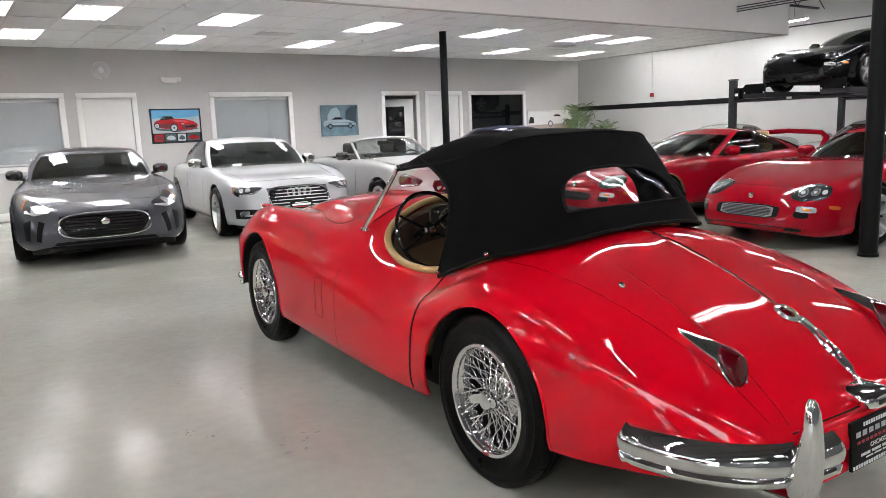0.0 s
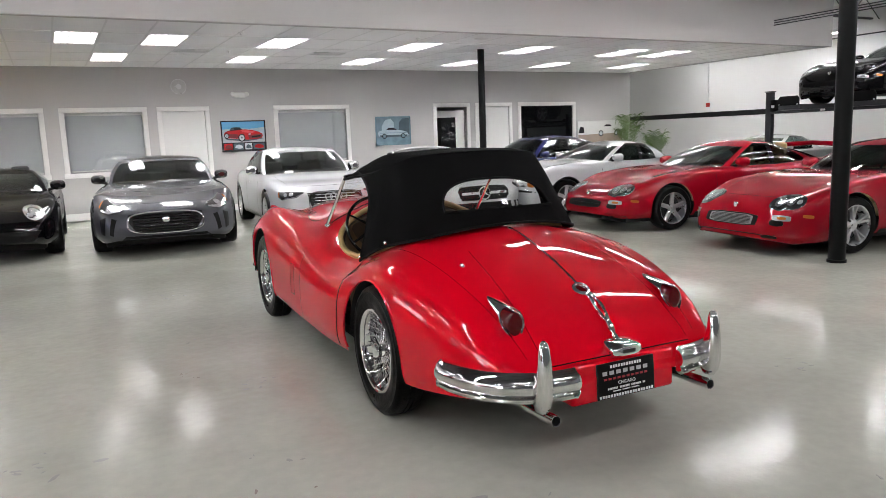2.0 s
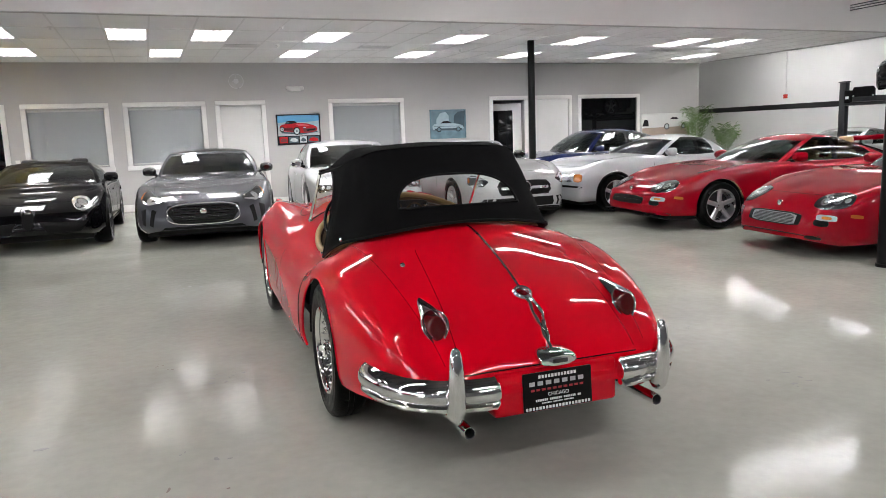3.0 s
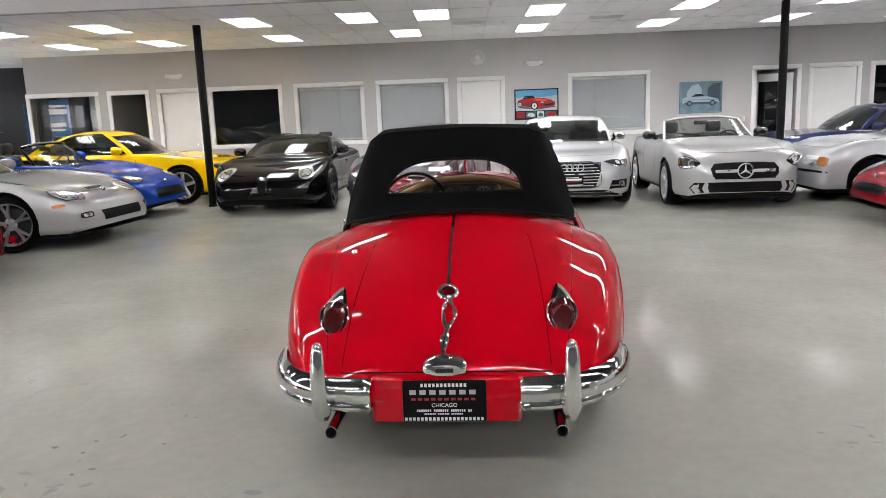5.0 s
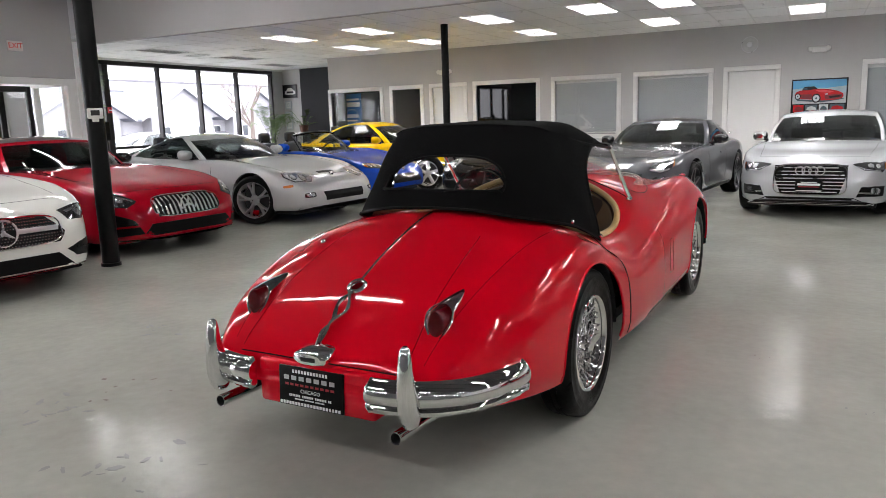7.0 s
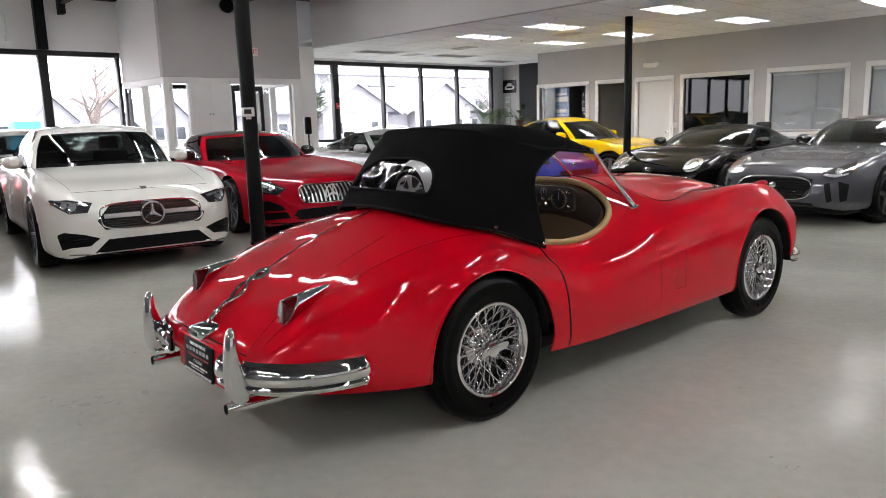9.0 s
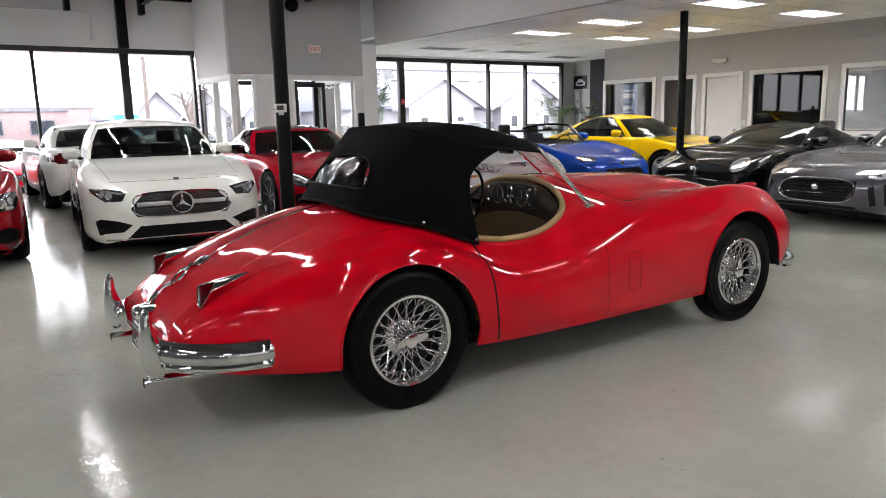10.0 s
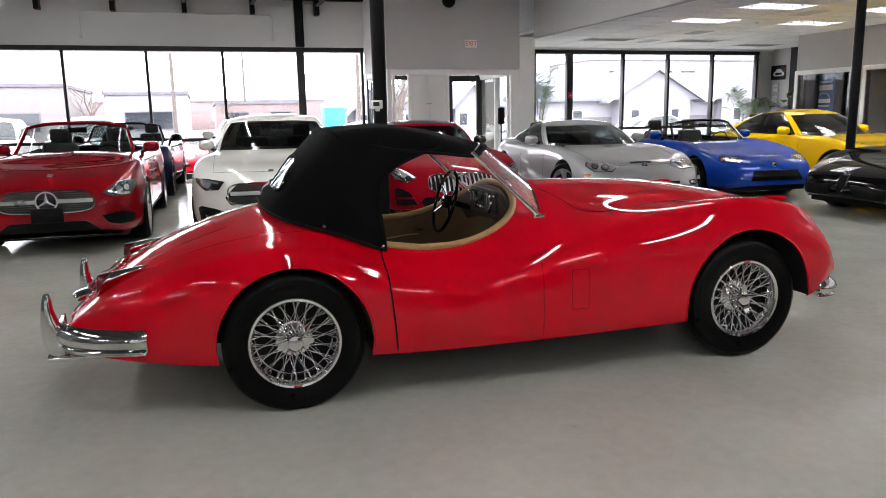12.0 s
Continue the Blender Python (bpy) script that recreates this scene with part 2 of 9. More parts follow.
M["exit_face"] = mat("cream_exit_face", (0.80, 0.74, 0.70), rough=0.4)
M["banner"] = mat("blue_banner", (0.035, 0.14, 0.36), rough=0.4, var=0.15, var_scale=3)

from mathutils.bvhtree import BVHTree

# ---------------------------------------------------------------- mesh helpers
def part(name, bm, material, parent=None, label="", smooth=True):
    """Links a bmesh as one mesh object, under a thing or a part."""
    me = bpy.data.meshes.new(name)
    bm.to_mesh(me)
    bm.free()
    for mm in (material if isinstance(material, (list, tuple)) else [material]):
        me.materials.append(mm)
    if smooth:
        me.shade_smooth()
        me.set_sharp_from_angle(angle=radians(38))
    ob = new(name, me)
    if parent is not None:
        ob.parent = parent
    if label:
        ob["label"] = label
    return ob


def shared(name, me, parent, m=None):
    """Another object on the same mesh."""
    ob = new(name, me)
    ob.parent = parent
    if m is not None:
        ob.matrix_basis = m
    return ob


def thing(name, label, category, m=None, group="", kind=""):
    ob = new(name)
    ob.empty_display_size = 0.2
    if m is not None:
        ob.matrix_basis = m
    return tagged(ob, label, category, group, kind)


def add_box(bm, x0, x1, y0, y1, z0, z1, bev=0.0, seg=2):
    r = bmesh.ops.create_cube(bm, size=1.0)
    vs = r["verts"]
    for v in vs:
        v.co = Vector((x0 + (v.co.x + 0.5) * (x1 - x0), y0 + (v.co.y + 0.5) * (y1 - y0), z0 + (v.co.z + 0.5) * (z1 - z0)))
    if bev:
        es = list({e for v in vs for e in v.link_edges})
        bmesh.ops.bevel(bm, geom=es, offset=bev, segments=seg, affect="EDGES", profile=0.5)
    return vs


def box(x0, x1, y0, y1, z0, z1, bev=0.0, seg=2):
    bm = bmesh.new()
    add_box(bm, x0, x1, y0, y1, z0, z1, bev, seg)
    return bm


def add_rings(bm, rings, close=True, cap0=True, cap1=True):
    """Skins a list of rings of points."""
    rows = [[bm.verts.new(p) for p in ring] for ring in rings]
    n = len(rings[0])
    for a, b in zip(rows, rows[1:]):
        for k in range(n if close else n - 1):
            j = (k + 1) % n
            try:
                bm.faces.new((a[k], a[j], b[j], b[k]))
            except ValueError:
                pass
    for flag, row in ((cap0, rows[0][::-1]), (cap1, rows[-1])):
        if flag and close:
            try:
                bm.faces.new(row)
            except ValueError:
                pass
    return rows


def add_tube(bm, pts, r, n=8, close=False):
    """A round bar along points; r may be a list."""
    pts = [Vector(p) for p in pts]
    rs = r if isinstance(r, (list, tuple)) else [r] * len(pts)
    rings, ref = [], None
    for i, p in enumerate(pts):
        a = pts[i - 1] if (i or close) else pts[0]
        b = pts[(i + 1) % len(pts)] if (i + 1 < len(pts) or close) else pts[-1]
        d = (b - a).normalized()
        if ref is None:
            ref = Vector((0, 0, 1)) if abs(d.z) < 0.9 else Vector((1, 0, 0))
        u = (ref - d * ref.dot(d)).normalized()
        w = d.cross(u)
        ref = u
        rings.append([p + rs[i] * (math.cos(t) * u + math.sin(t) * w) for t in (math.tau * k / n for k in range(n))])
    if close:
        rings.append(rings[0])
        rows = [[bm.verts.new(q) for q in ring] for ring in rings[:-1]]
        rows.append(rows[0])
        for a, b in zip(rows, rows[1:]):
            for k in range(n):
                bm.faces.new((a[k], a[(k + 1) % n], b[(k + 1) % n], b[k]))
    else:
        add_rings(bm, rings)


def tube(pts, r, n=8, close=False):
    bm = bmesh.new()
    add_tube(bm, pts, r, n, close)
    return bm


def add_lathe(bm, profile, axis="z", n=32, centre=(0, 0, 0), caps=True):
    """Turns a profile of (radius, height) round an axis through centre."""
    c = Vector(centre)
    rings = []
    for r, h in profile:
        ring = []
        for k in range(n):
            t = math.tau * k / n
            a, b = r * math.cos(t), r * math.sin(t)
            p = (a, b, h) if axis == "z" else (h, a, b) if axis == "x" else (b, h, a)
            ring.append(c + Vector(p))
        rings.append(ring)
    add_rings(bm, rings, cap0=caps, cap1=caps)


def lathe(profile, axis="z", n=32, centre=(0, 0, 0), caps=True):
    bm = bmesh.new()
    add_lathe(bm, profile, axis, n, centre, caps)
    return bm


def curve(*keys):
    """A smooth monotone curve through (t, value) keys."""
    t = np.array([k[0] for k in keys], float)
    v = np.array([k[1] for k in keys], float)
    h = np.diff(t)
    s = np.diff(v) / h
    d = np.zeros(len(t))
    for i in range(1, len(t) - 1):
        if s[i - 1] * s[i] > 0:
            w1, w2 = 2 * h[i] + h[i - 1], h[i] + 2 * h[i - 1]
            d[i] = (w1 + w2) / (w1 / s[i - 1] + w2 / s[i])
    d[0], d[-1] = s[0], s[-1]

    def at(x):
        x = min(max(x, t[0]), t[-1])
        i = min(int(np.searchsorted(t, x, side="right")) - 1, len(h) - 1)
        q = (x - t[i]) / h[i]
        return float((2 * q**3 - 3 * q**2 + 1) * v[i] + (q**3 - 2 * q**2 + q) * h[i] * d[i]
                     + (-2 * q**3 + 3 * q**2) * v[i + 1] + (q**3 - q**2) * h[i] * d[i + 1])
    return at


def spline(pts, per):
    """Centripetal-like Catmull-Rom through points; per: steps on each piece."""
    pts = [np.array(p, float) for p in pts]
    out = []
    for i in range(len(pts) - 1):
        a = pts[i - 1] if i else 2 * pts[0] - pts[1]
        b, c = pts[i], pts[i + 1]
        d = pts[i + 2] if i + 2 < len(pts) else 2 * pts[-1] - pts[-2]
        n = per[i] if isinstance(per, (list, tuple)) else per
        for k in range(n):
            q = k / n
            out.append(0.5 * (2 * b + (c - a) * q + (2 * a - 5 * b + 4 * c - d) * q * q + (3 * b - a - 3 * c + d) * q**3))
    out.append(pts[-1])
    return out


def cut(bm, inside, project):
    """Opens a hole: faces wholly inside go, and the rest are drawn to its edge."""
    hit = {v for v in bm.verts if inside(v.co)}
    gone = [fc for fc in bm.faces if all(v in hit for v in fc.verts)]
    bmesh.ops.delete(bm, geom=gone, context="FACES")
    for v in [v for v in bm.verts if v in hit]:
        v.co = project(v.co)


def round_cut(bm, y, z, r, side):
    """A wheel arch in one flank of a body."""
    def inside(p):
        return p.x * side > 0.3 and (p.y - y) ** 2 + (p.z - z) ** 2 < r * r

    def project(p):
        d = Vector((0, p.y - y, p.z - z))
        d.normalize()
        return Vector((p.x, y + d.y * r, z + d.z * r))
    cut(bm, inside, project)


def tree_of(ob):
    me = ob.data
    return BVHTree.FromPolygons([v.co.copy() for v in me.vertices], [tuple(p.vertices) for p in me.polygons])


def patch(tree, rows, way, lift=0.004, depth=0.004):
    """A shell that follows a body: rows of start points are cast along way onto it."""
    way = Vector(way).normalized()
    grid = []
    for row in rows:
        line, last = [], None
        for p in row:
            p = Vector(p)
            hit = tree.ray_cast(p, way)
            q = hit[0] if hit[0] is not None else None
            line.append(q)
        grid.append(line)
    for line in grid:
        known = [q for q in line if q is not None]
        for k, q in enumerate(line):
            if q is None:
                line[k] = min(known, key=lambda s: (s - Vector(rows[grid.index(line)][k])).length) if known else Vector(rows[grid.index(line)][k]) + way
    bm = bmesh.new()
    top = [[bm.verts.new(q - way * lift) for q in line] for line in grid]
    low = [[bm.verts.new(q + way * depth) for q in line] for line in grid]
    nr, nc = len(grid), len(grid[0])
    for i in range(nr - 1):
        for j in range(nc - 1):
            bm.faces.new((top[i][j], top[i][j + 1], top[i + 1][j + 1], top[i + 1][j]))
    edge = [(0, j) for j in range(nc)] + [(i, nc - 1) for i in range(1, nr)] + [(nr - 1, j) for j in range(nc - 2, -1, -1)] + [(i, 0) for i in range(nr - 2, 0, -1)]
    for (a, b), (c, d) in zip(edge, edge[1:] + edge[:1]):
        bm.faces.new((top[c][d], top[a][b], low[a][b], low[c][d]))
    bmesh.ops.recalc_face_normals(bm, faces=bm.faces)
    return bm


def blob(cx, cz, pts, n=8, m=10):
    """Rows across a closed outline of (x, z) points about a centre, for patch(): from the centre line outwards by height."""
    pts = [(cx + a, cz + b) for a, b in pts]
    zs = [p[1] for p in pts]
    z0, z1 = min(zs), max(zs)
    rows = []
    for i in range(n + 1):
        z = z0 + (z1 - z0) * (0.004 + 0.992 * i / n)
        xs = []
        for (ax, az), (bx, bz) in zip(pts, pts[1:] + pts[:1]):
            if (az - z) * (bz - z) <= 0 and az != bz:
                xs.append(ax + (bx - ax) * (z - az) / (bz - az))
        x0, x1 = min(xs), max(xs)
        rows.append([(x0 + (x1 - x0) * j / m, z) for j in range(m + 1)])
    return rows


def superellipse(a, b, p=2.6, n=28):
    out = []
    for k in range(n):
        t = math.tau * k / n
        c, s = math.cos(t), math.sin(t)
        out.append((a * math.copysign(abs(c) ** (2 / p), c), b * math.copysign(abs(s) ** (2 / p), s)))
    return out


def text_part(body, size, m, material, parent, name="lettering", depth=0.0015, align="CENTER"):
    cu = bpy.data.curves.new(name, "FONT")
    cu.body, cu.size, cu.extrude, cu.align_x, cu.align_y = body, size, depth, align, "CENTER"
    tmp = bpy.data.objects.new(name, cu)
    me = bpy.data.meshes.new_from_object(tmp)
    bpy.data.objects.remove(tmp)
    me.materials.clear()
    me.materials.append(material)
    ob = new(name, me)
    ob.parent = parent
    ob.matrix_basis = m
    return ob


def floor_z(x):
    """The slab falls slightly across the room."""
    return -0.003 - 0.0062 * x

# ---------------------------------------------------------------- the building
CEIL, HIGH = 3.05, 4.4
X_W, X_E, Y_S, Y_N = -14.2, 15.35, -9.0, 12.94


def floor_material():
    m = mat("polished_epoxy_floor", (0.450, 0.450, 0.396), rough=0.1, coat=0.0, spec=0.125, var=0.13, var_scale=1.1, fine=0.055, fine_scale=14)
    nt = m.node_tree
    b = nt.nodes["Principled BSDF"]
    tex = nt.nodes.new("ShaderNodeTexCoord")
    n1 = nt.nodes.new("ShaderNodeTexNoise")
    n1.inputs["Scale"].default_value, n1.inputs["Detail"].default_value, n1.inputs["Distortion"].default_value = 2.2, 7.0, 0.6
    mr = nt.nodes.new("ShaderNodeMapRange")
    mr.inputs[1].default_value, mr.inputs[2].default_value = 0.40, 0.64
    mr.inputs[3].default_value, mr.inputs[4].default_value = 0.045, 0.17
    nt.links.new(tex.outputs["Object"], n1.inputs["Vector"])
    nt.links.new(n1.outputs["Fac"], mr.inputs[0])
    nt.links.new(mr.outputs[0], b.inputs["Roughness"])
    bump = nt.nodes.new("ShaderNodeBump")
    bump.inputs["Strength"].default_value, bump.inputs["Distance"].default_value = 0.20, 0.008
    n3 = nt.nodes.new("ShaderNodeTexNoise")
    n3.inputs["Scale"].default_value, n3.inputs["Detail"].default_value = 16.0, 3.0
    nt.links.new(tex.outputs["Object"], n3.inputs["Vector"])
    nt.links.new(n3.outputs["Fac"], bump.inputs["Height"])
    nt.links.new(bump.outputs[0], b.inputs["Normal"])
    return m


bm = bmesh.new()
edge = [(X_W - 0.2, Y_S - 0.2), (X_E + 0.2, Y_S - 0.2), (X_E + 0.2, Y_S + 24.6), (X_W - 0.2, Y_S + 24.6)]
add_rings(bm, [[(x, y, floor_z(x) - 0.14) for x, y in edge], [(x, y, floor_z(x)) for x, y in edge]])
bmesh.ops.recalc_face_normals(bm, faces=bm.faces)
floor = part("floor", bm, floor_material(), smooth=False)
tagged(floor, "glossy pale grey epoxy showroom floor with scuffs", "floor", kind="structure")
tagged(part("floor_bay", box(12.04, X_E, 15.6, 17.2, floor_z(13.5) - 0.14, floor_z(13.5)), floor.data.materials[0], smooth=False), "pale grey epoxy floor of the bay", "floor", kind="structure")
rs = random.Random(4)
for x, y, r, n, kind in ((-2.40, 1.30, 0.05, 7, "stain"), (-2.0, 1.72, 0.04, 3, "scuff"), (-2.2, -0.2, 0.07, 4, "scuff"), (1.9, 1.6, 0.05, 4, "scuff"), (1.2, -1.2, 0.06, 3, "scuff"), (-1.4, 3.6, 0.05, 3, "scuff"), (-1.68, -1.33, 0.13, 16, "scuff"), (-2.55, -0.99, 0.12, 12, "scuff"), (-2.34, -0.64, 0.10, 8, "stain"), (-2.18, 2.17, 0.05, 6, "scuff"), (-1.98, 0.88, 0.07, 8, "scuff"), (0.64, 1.14, 0.03, 3, "stain"), (-2.05, 3.92, 0.08, 6, "scuff"), (-3.1, 0.3, 0.12, 9, "scuff"), (-0.2, -1.9, 0.10, 9, "scuff"), (0.9, -0.6, 0.09, 6, "scuff"), (-1.1, -2.1, 0.09, 7, "stain"), (1.1, 0.5, 0.05, 4, "scuff"), (-3.4, 1.9, 0.10, 7, "scuff")):
    bm = bmesh.new()
    for k in range(n):
        cx, cy, rr = x + rs.gauss(0, r), y + rs.gauss(0, r), r * rs.uniform(0.06, 0.22)
        e, a0 = rs.uniform(0.3, 0.9), rs.uniform(0, 3)
        ring = []
        for i in range(14):
            a = math.tau * i / 14
            q = rr * rs.uniform(0.65, 1.15)
            u, v = q * math.cos(a) * (1.6 if kind == "scuff" else 1), q * math.sin(a) * e
            ring.append((cx + u * math.cos(a0) - v * math.sin(a0), cy + u * math.sin(a0) + v * math.cos(a0)))
        add_rings(bm, [[(p, q, floor_z(p) + 0.0008) for p, q in ring], [(p, q, floor_z(p) - 0.003) for p, q in ring]])
    part("floor_" + kind, bm, M[kind], floor)



def wall_with_openings(name, material, along, a0, a1, b0, b1, z0, z1, openings, label):
    """A thick wall along x or y, its openings going right through."""
    bm = bmesh.new()
    cuts = sorted({a0, a1, *[o[0] for o in openings], *[o[1] for o in openings]})

    def slab(p, q, lo, hi):
        if q - p > 1e-4 and hi - lo > 1e-4:
            if along == "x":
                add_box(bm, p, q, b0, b1, lo, hi)
            else:
                add_box(bm, b0, b1, p, q, lo, hi)
    for p, q in zip(cuts, cuts[1:]):
        mid = (p + q) / 2
        holes = sorted((o[2], o[3]) for o in openings if o[0] < mid < o[1])
        z = z0
        for lo, hi in holes:
            slab(p, q, z, lo)
            z = hi
        slab(p, q, z, z1)
    bmesh.ops.remove_doubles(bm, verts=bm.verts[:], dist=1e-4)
    return tagged(part(name, bm, material, smooth=False), label, "wall", kind="structure")


ZH, ZS = 2.16, 0.97
WINDOWS = [(-10.55, -9.06), (-6.38, -4.89), (-4.44, -3.05), (-2.6, -1.17), (1.66, 3.27), (8.22, 9.95)]
DOORS = [(-8.68, -7.9), (-7.55, -6.72), (-0.79, 0.08), (5.68, 6.55), (6.9, 7.84)]
wall_with_openings("wall_north", M["wall"], "x", -10.62, 12.04, Y_N, Y_N + 0.16, -0.06, 3.2,
                   [(a, b, ZS, ZH) for a, b in WINDOWS] + [(a, b, -0.06, ZH) for a, b in DOORS], "warm grey painted office wall with white framed windows")
tagged(part("wall_north_high", box(11.9, X_E, 17.2, 17.35, -0.2, HIGH + 0.2), M["wall_white"], smooth=False), "white painted high warehouse wall", "wall", kind="structure")
tagged(part("wall_bay", box(11.9, 12.04, Y_N + 0.16, 17.2, -0.2, HIGH + 0.2), M["wall_white"], smooth=False), "white side of the warehouse bay", "wall", kind="structure")
tagged(part("wall_stripe", box(X_E - 0.02, X_E - 0.001, -8.9, 17.15, 1.735, 1.885, 0.003), M["frame_black"], smooth=False), "black rail along the white wall", "trim", kind="structure")
tagged(part("wall_east", box(X_E, X_E + 0.2, Y_S - 0.2, 17.35, -0.2, HIGH + 0.2), M["wall_white"], smooth=False), "white painted side wall", "wall", kind="structure")
# the south wall is out of view; its dark tone is added for reflections
tagged(part("wall_south", box(X_W - 0.2, X_E + 0.2, Y_S - 0.2, Y_S, -0.2, HIGH + 0.2), M["wall_unseen"], smooth=False), "unseen south wall, darkened for deeper reflections", "wall", kind="structure")
tagged(part("wall_alcove", box(-14.3, -13.35, 15.3, 15.46, 0, 3.3), M["wall"], smooth=False), "grey alcove wall beside the shop window", "wall", kind="structure")
tagged(part("wall_alcove_dark", box(-13.35, -10.4, 15.29, 15.46, 0, 3.3), M["wall_dark"], smooth=False), "charcoal accent wall in the alcove", "wall", kind="structure")
tagged(part("wall_return", box(-10.62, -10.46, Y_N + 0.16, 15.29, 0, 3.2), M["wall_dark"], smooth=False), "charcoal return wall", "wall", kind="structure")
bm = bmesh.new()
for a, b in [(-10.62, -8.68), (-7.9, -7.55), (-6.72, -0.79), (0.08, 5.68), (6.55, 6.9), (7.84, 12.04)]:
    add_box(bm, a + 0.1, b - 0.1, Y_N - 0.015, Y_N - 0.002, floor_z(a) - 0.01, floor_z(a) + 0.13, 0.003)
tagged(part("baseboard", bm, M["trim"], smooth=False), "low white baseboard with a dark shadow gap", "baseboard", kind="structure")


def casing(name, x0, x1, z0, z1, label, category, door=False):
    """A flat white casing round an opening of the grey wall."""
    t = thing(name, label, category, Matrix.Translation(((x0 + x1) / 2, Y_N, z0)), kind="structure")
    w, h = (x1 - x0) / 2, z1 - z0
    for nm, b in (("jamb", (-w - 0.095, -w, -0.022, 0.12, 0, h)), ("jamb", (w, w + 0.095, -0.022, 0.12, 0, h)),
                  ("head", (-w - 0.095, w + 0.095, -0.024, 0.12, h, h + 0.095))):
        part(nm, box(*b, bev=0.006), M["trim"], t)
    if not door:
        part("window_sill", box(-w - 0.11, w + 0.11, -0.03, 0.12, -0.095, 0, bev=0.006), M["trim"], t)
    return t, w, h


for k, (a, b) in enumerate(WINDOWS):
    dark = k in (1, 5)
    clear = k == 0
    t, w, h = casing(f"window_{k + 1}", a, b, ZS, ZH, "white framed office window with dark glass" if dark else "white framed office window with a drawn pale blind" if not clear else "white framed office window with clear glass", "window")
    if dark or clear:
        part("pane", box(-w, w, 0.03, 0.036, 0, h), M["pane"] if clear else M["dark_pane"], t).visible_shadow = False
    else:
        part("pane", box(-w, w, 0.03, 0.035, 0, h), M["office_pane"], t).visible_shadow = False
        bl = part("roller_blind", box(-w + 0.01, w - 0.01, 0.05, 0.054, 0.02, h - 0.06), M["blind"], t, "pale frosted roller blind")
        part("blind_rail", box(-w + 0.005, w - 0.005, 0.045, 0.075, h - 0.065, h - 0.002, 0.008), M["trim"], t)
        part("blind_hem", box(-w + 0.01, w - 0.01, 0.044, 0.06, 0.015, 0.045, 0.006), M["trim"], t)
for k, (a, b) in enumerate(DOORS):
    t, w, h = casing(f"door_{k + 1}", a, b, floor_z((a + b) / 2), ZH, "white office door, closed" if k not in (0, 3) else "open white framed doorway", "door", door=True)
    if k in (0, 3):
        continue
    leaf = part("door_leaf", box(-w + 0.004, w - 0.004, 0.02, 0.062, 0.008, h - 0.004, 0.002), M["door"], t)
    s = 1 if k != 2 else -1
    part("door_handle", lathe([(0.026, 0.0), (0.026, 0.008), (0.011, 0.012), (0.011, 0.035), (0.024, 0.042), (0.027, 0.055), (0.02, 0.066), (0.004, 0.069)], "y", 14, (s * (w - 0.07), 0.02, 0.95)), M["chrome"], leaf, "round chrome door knob")
    ob = leaf.children[0]
    ob.data.transform(Matrix.Translation((0, 0.04, 0)) @ Matrix.Scale(-1, 4, (0, 1, 0)))
# rooms behind the openings
tagged(part("office_back_wall", box(-10.46, 12.04, 15.3, 15.4, 0, 3.2), M["wall"], smooth=False), "grey back wall of the offices", "wall", kind="structure")
for k, x in enumerate((-8.85, -6.55, 5.2, 6.75, 8.0, 10.2)):
    tagged(part("office_partition", box(x - 0.05, x + 0.05, Y_N + 0.16, 15.3, 0, 3.2), M["wall"], smooth=False), "grey partition between offices", "wall", kind="structure")
tagged(part("office_ceiling", box(-10.6, 12.04, Y_N + 0.16, 15.4, 3.05, 3.1), M["ceiling_tile"], smooth=False), "white office ceiling", "ceiling", kind="structure")

# low tiled ceiling and its bulkhead
SOF = 6.98


def in_low(x, y):
    return (y > SOF and x < 12.04 and (y < Y_N or x < -10.5)) and x > X_W


bm = bmesh.new()
g = 0.006
LIGHTS1 = [-8.54, -6.71, -4.27, -2.44, -1.22, 0.61, 3.05, 5.49, 7.93, 9.15]
LIGHTS2 = [-8.54, -6.71, -4.27, -1.83, 0.61, 3.05, 5.49, 7.93, 10.37]
VENTS = [(-0.61, 9.99), (1.83, 9.99), (8.54, 9.99), (-7.32, 9.99), (-10.37, 9.99), (-12.2, 9.99)]
for i in range(-24, 21):
    for j in range(-1, 6):
        cx, cy = 0.61 * i, 8.77 + 1.22 * j
        if not in_low(cx, cy):
            continue
        if (j == 0 and any(abs(cx - x) < 0.1 for x in LIGHTS1)) or (j == 2 and any(abs(cx - x) < 0.1 for x in LIGHTS2)):
            continue
        y0, y1 = max(cy - 0.61 + g, SOF), cy + 0.61 - g
        if cx > -10.7:
            y1 = min(y1, Y_N - 0.003)
        x1 = min(cx + 0.305 - g, 12.03)
        x0 = max(cx - 0.305 + g, X_W + 0.01)
        add_box(bm, x0, x1, y0, y1, CEIL + 0.004, CEIL + 0.02)
tagged(part("ceiling", bm, M["ceiling_tile"], smooth=False), "suspended ceiling of white acoustic tiles", "ceiling", kind="structure")
bm = bmesh.new()
for i in range(-24, 21):
    x = 0.61 * (i + 0.5)
    if X_W < x < 12.0:
        add_box(bm, x - 0.012, x + 0.012, SOF, Y_N if x > -10.5 else 15.3, CEIL, CEIL + 0.012)
for j in range(-2, 6):
    y = 8.77 + 1.22 * (j + 0.5)
    if SOF < y < 15.3:
        add_box(bm, X_W, 12.03 if y < Y_N else -10.62, y - 0.012, y + 0.012, CEIL - 0.001, CEIL + 0.011)
tagged(part("ceiling_grid", bm, M["tee"], smooth=False), "white metal ceiling grid bars", "ceiling grid", kind="structure")
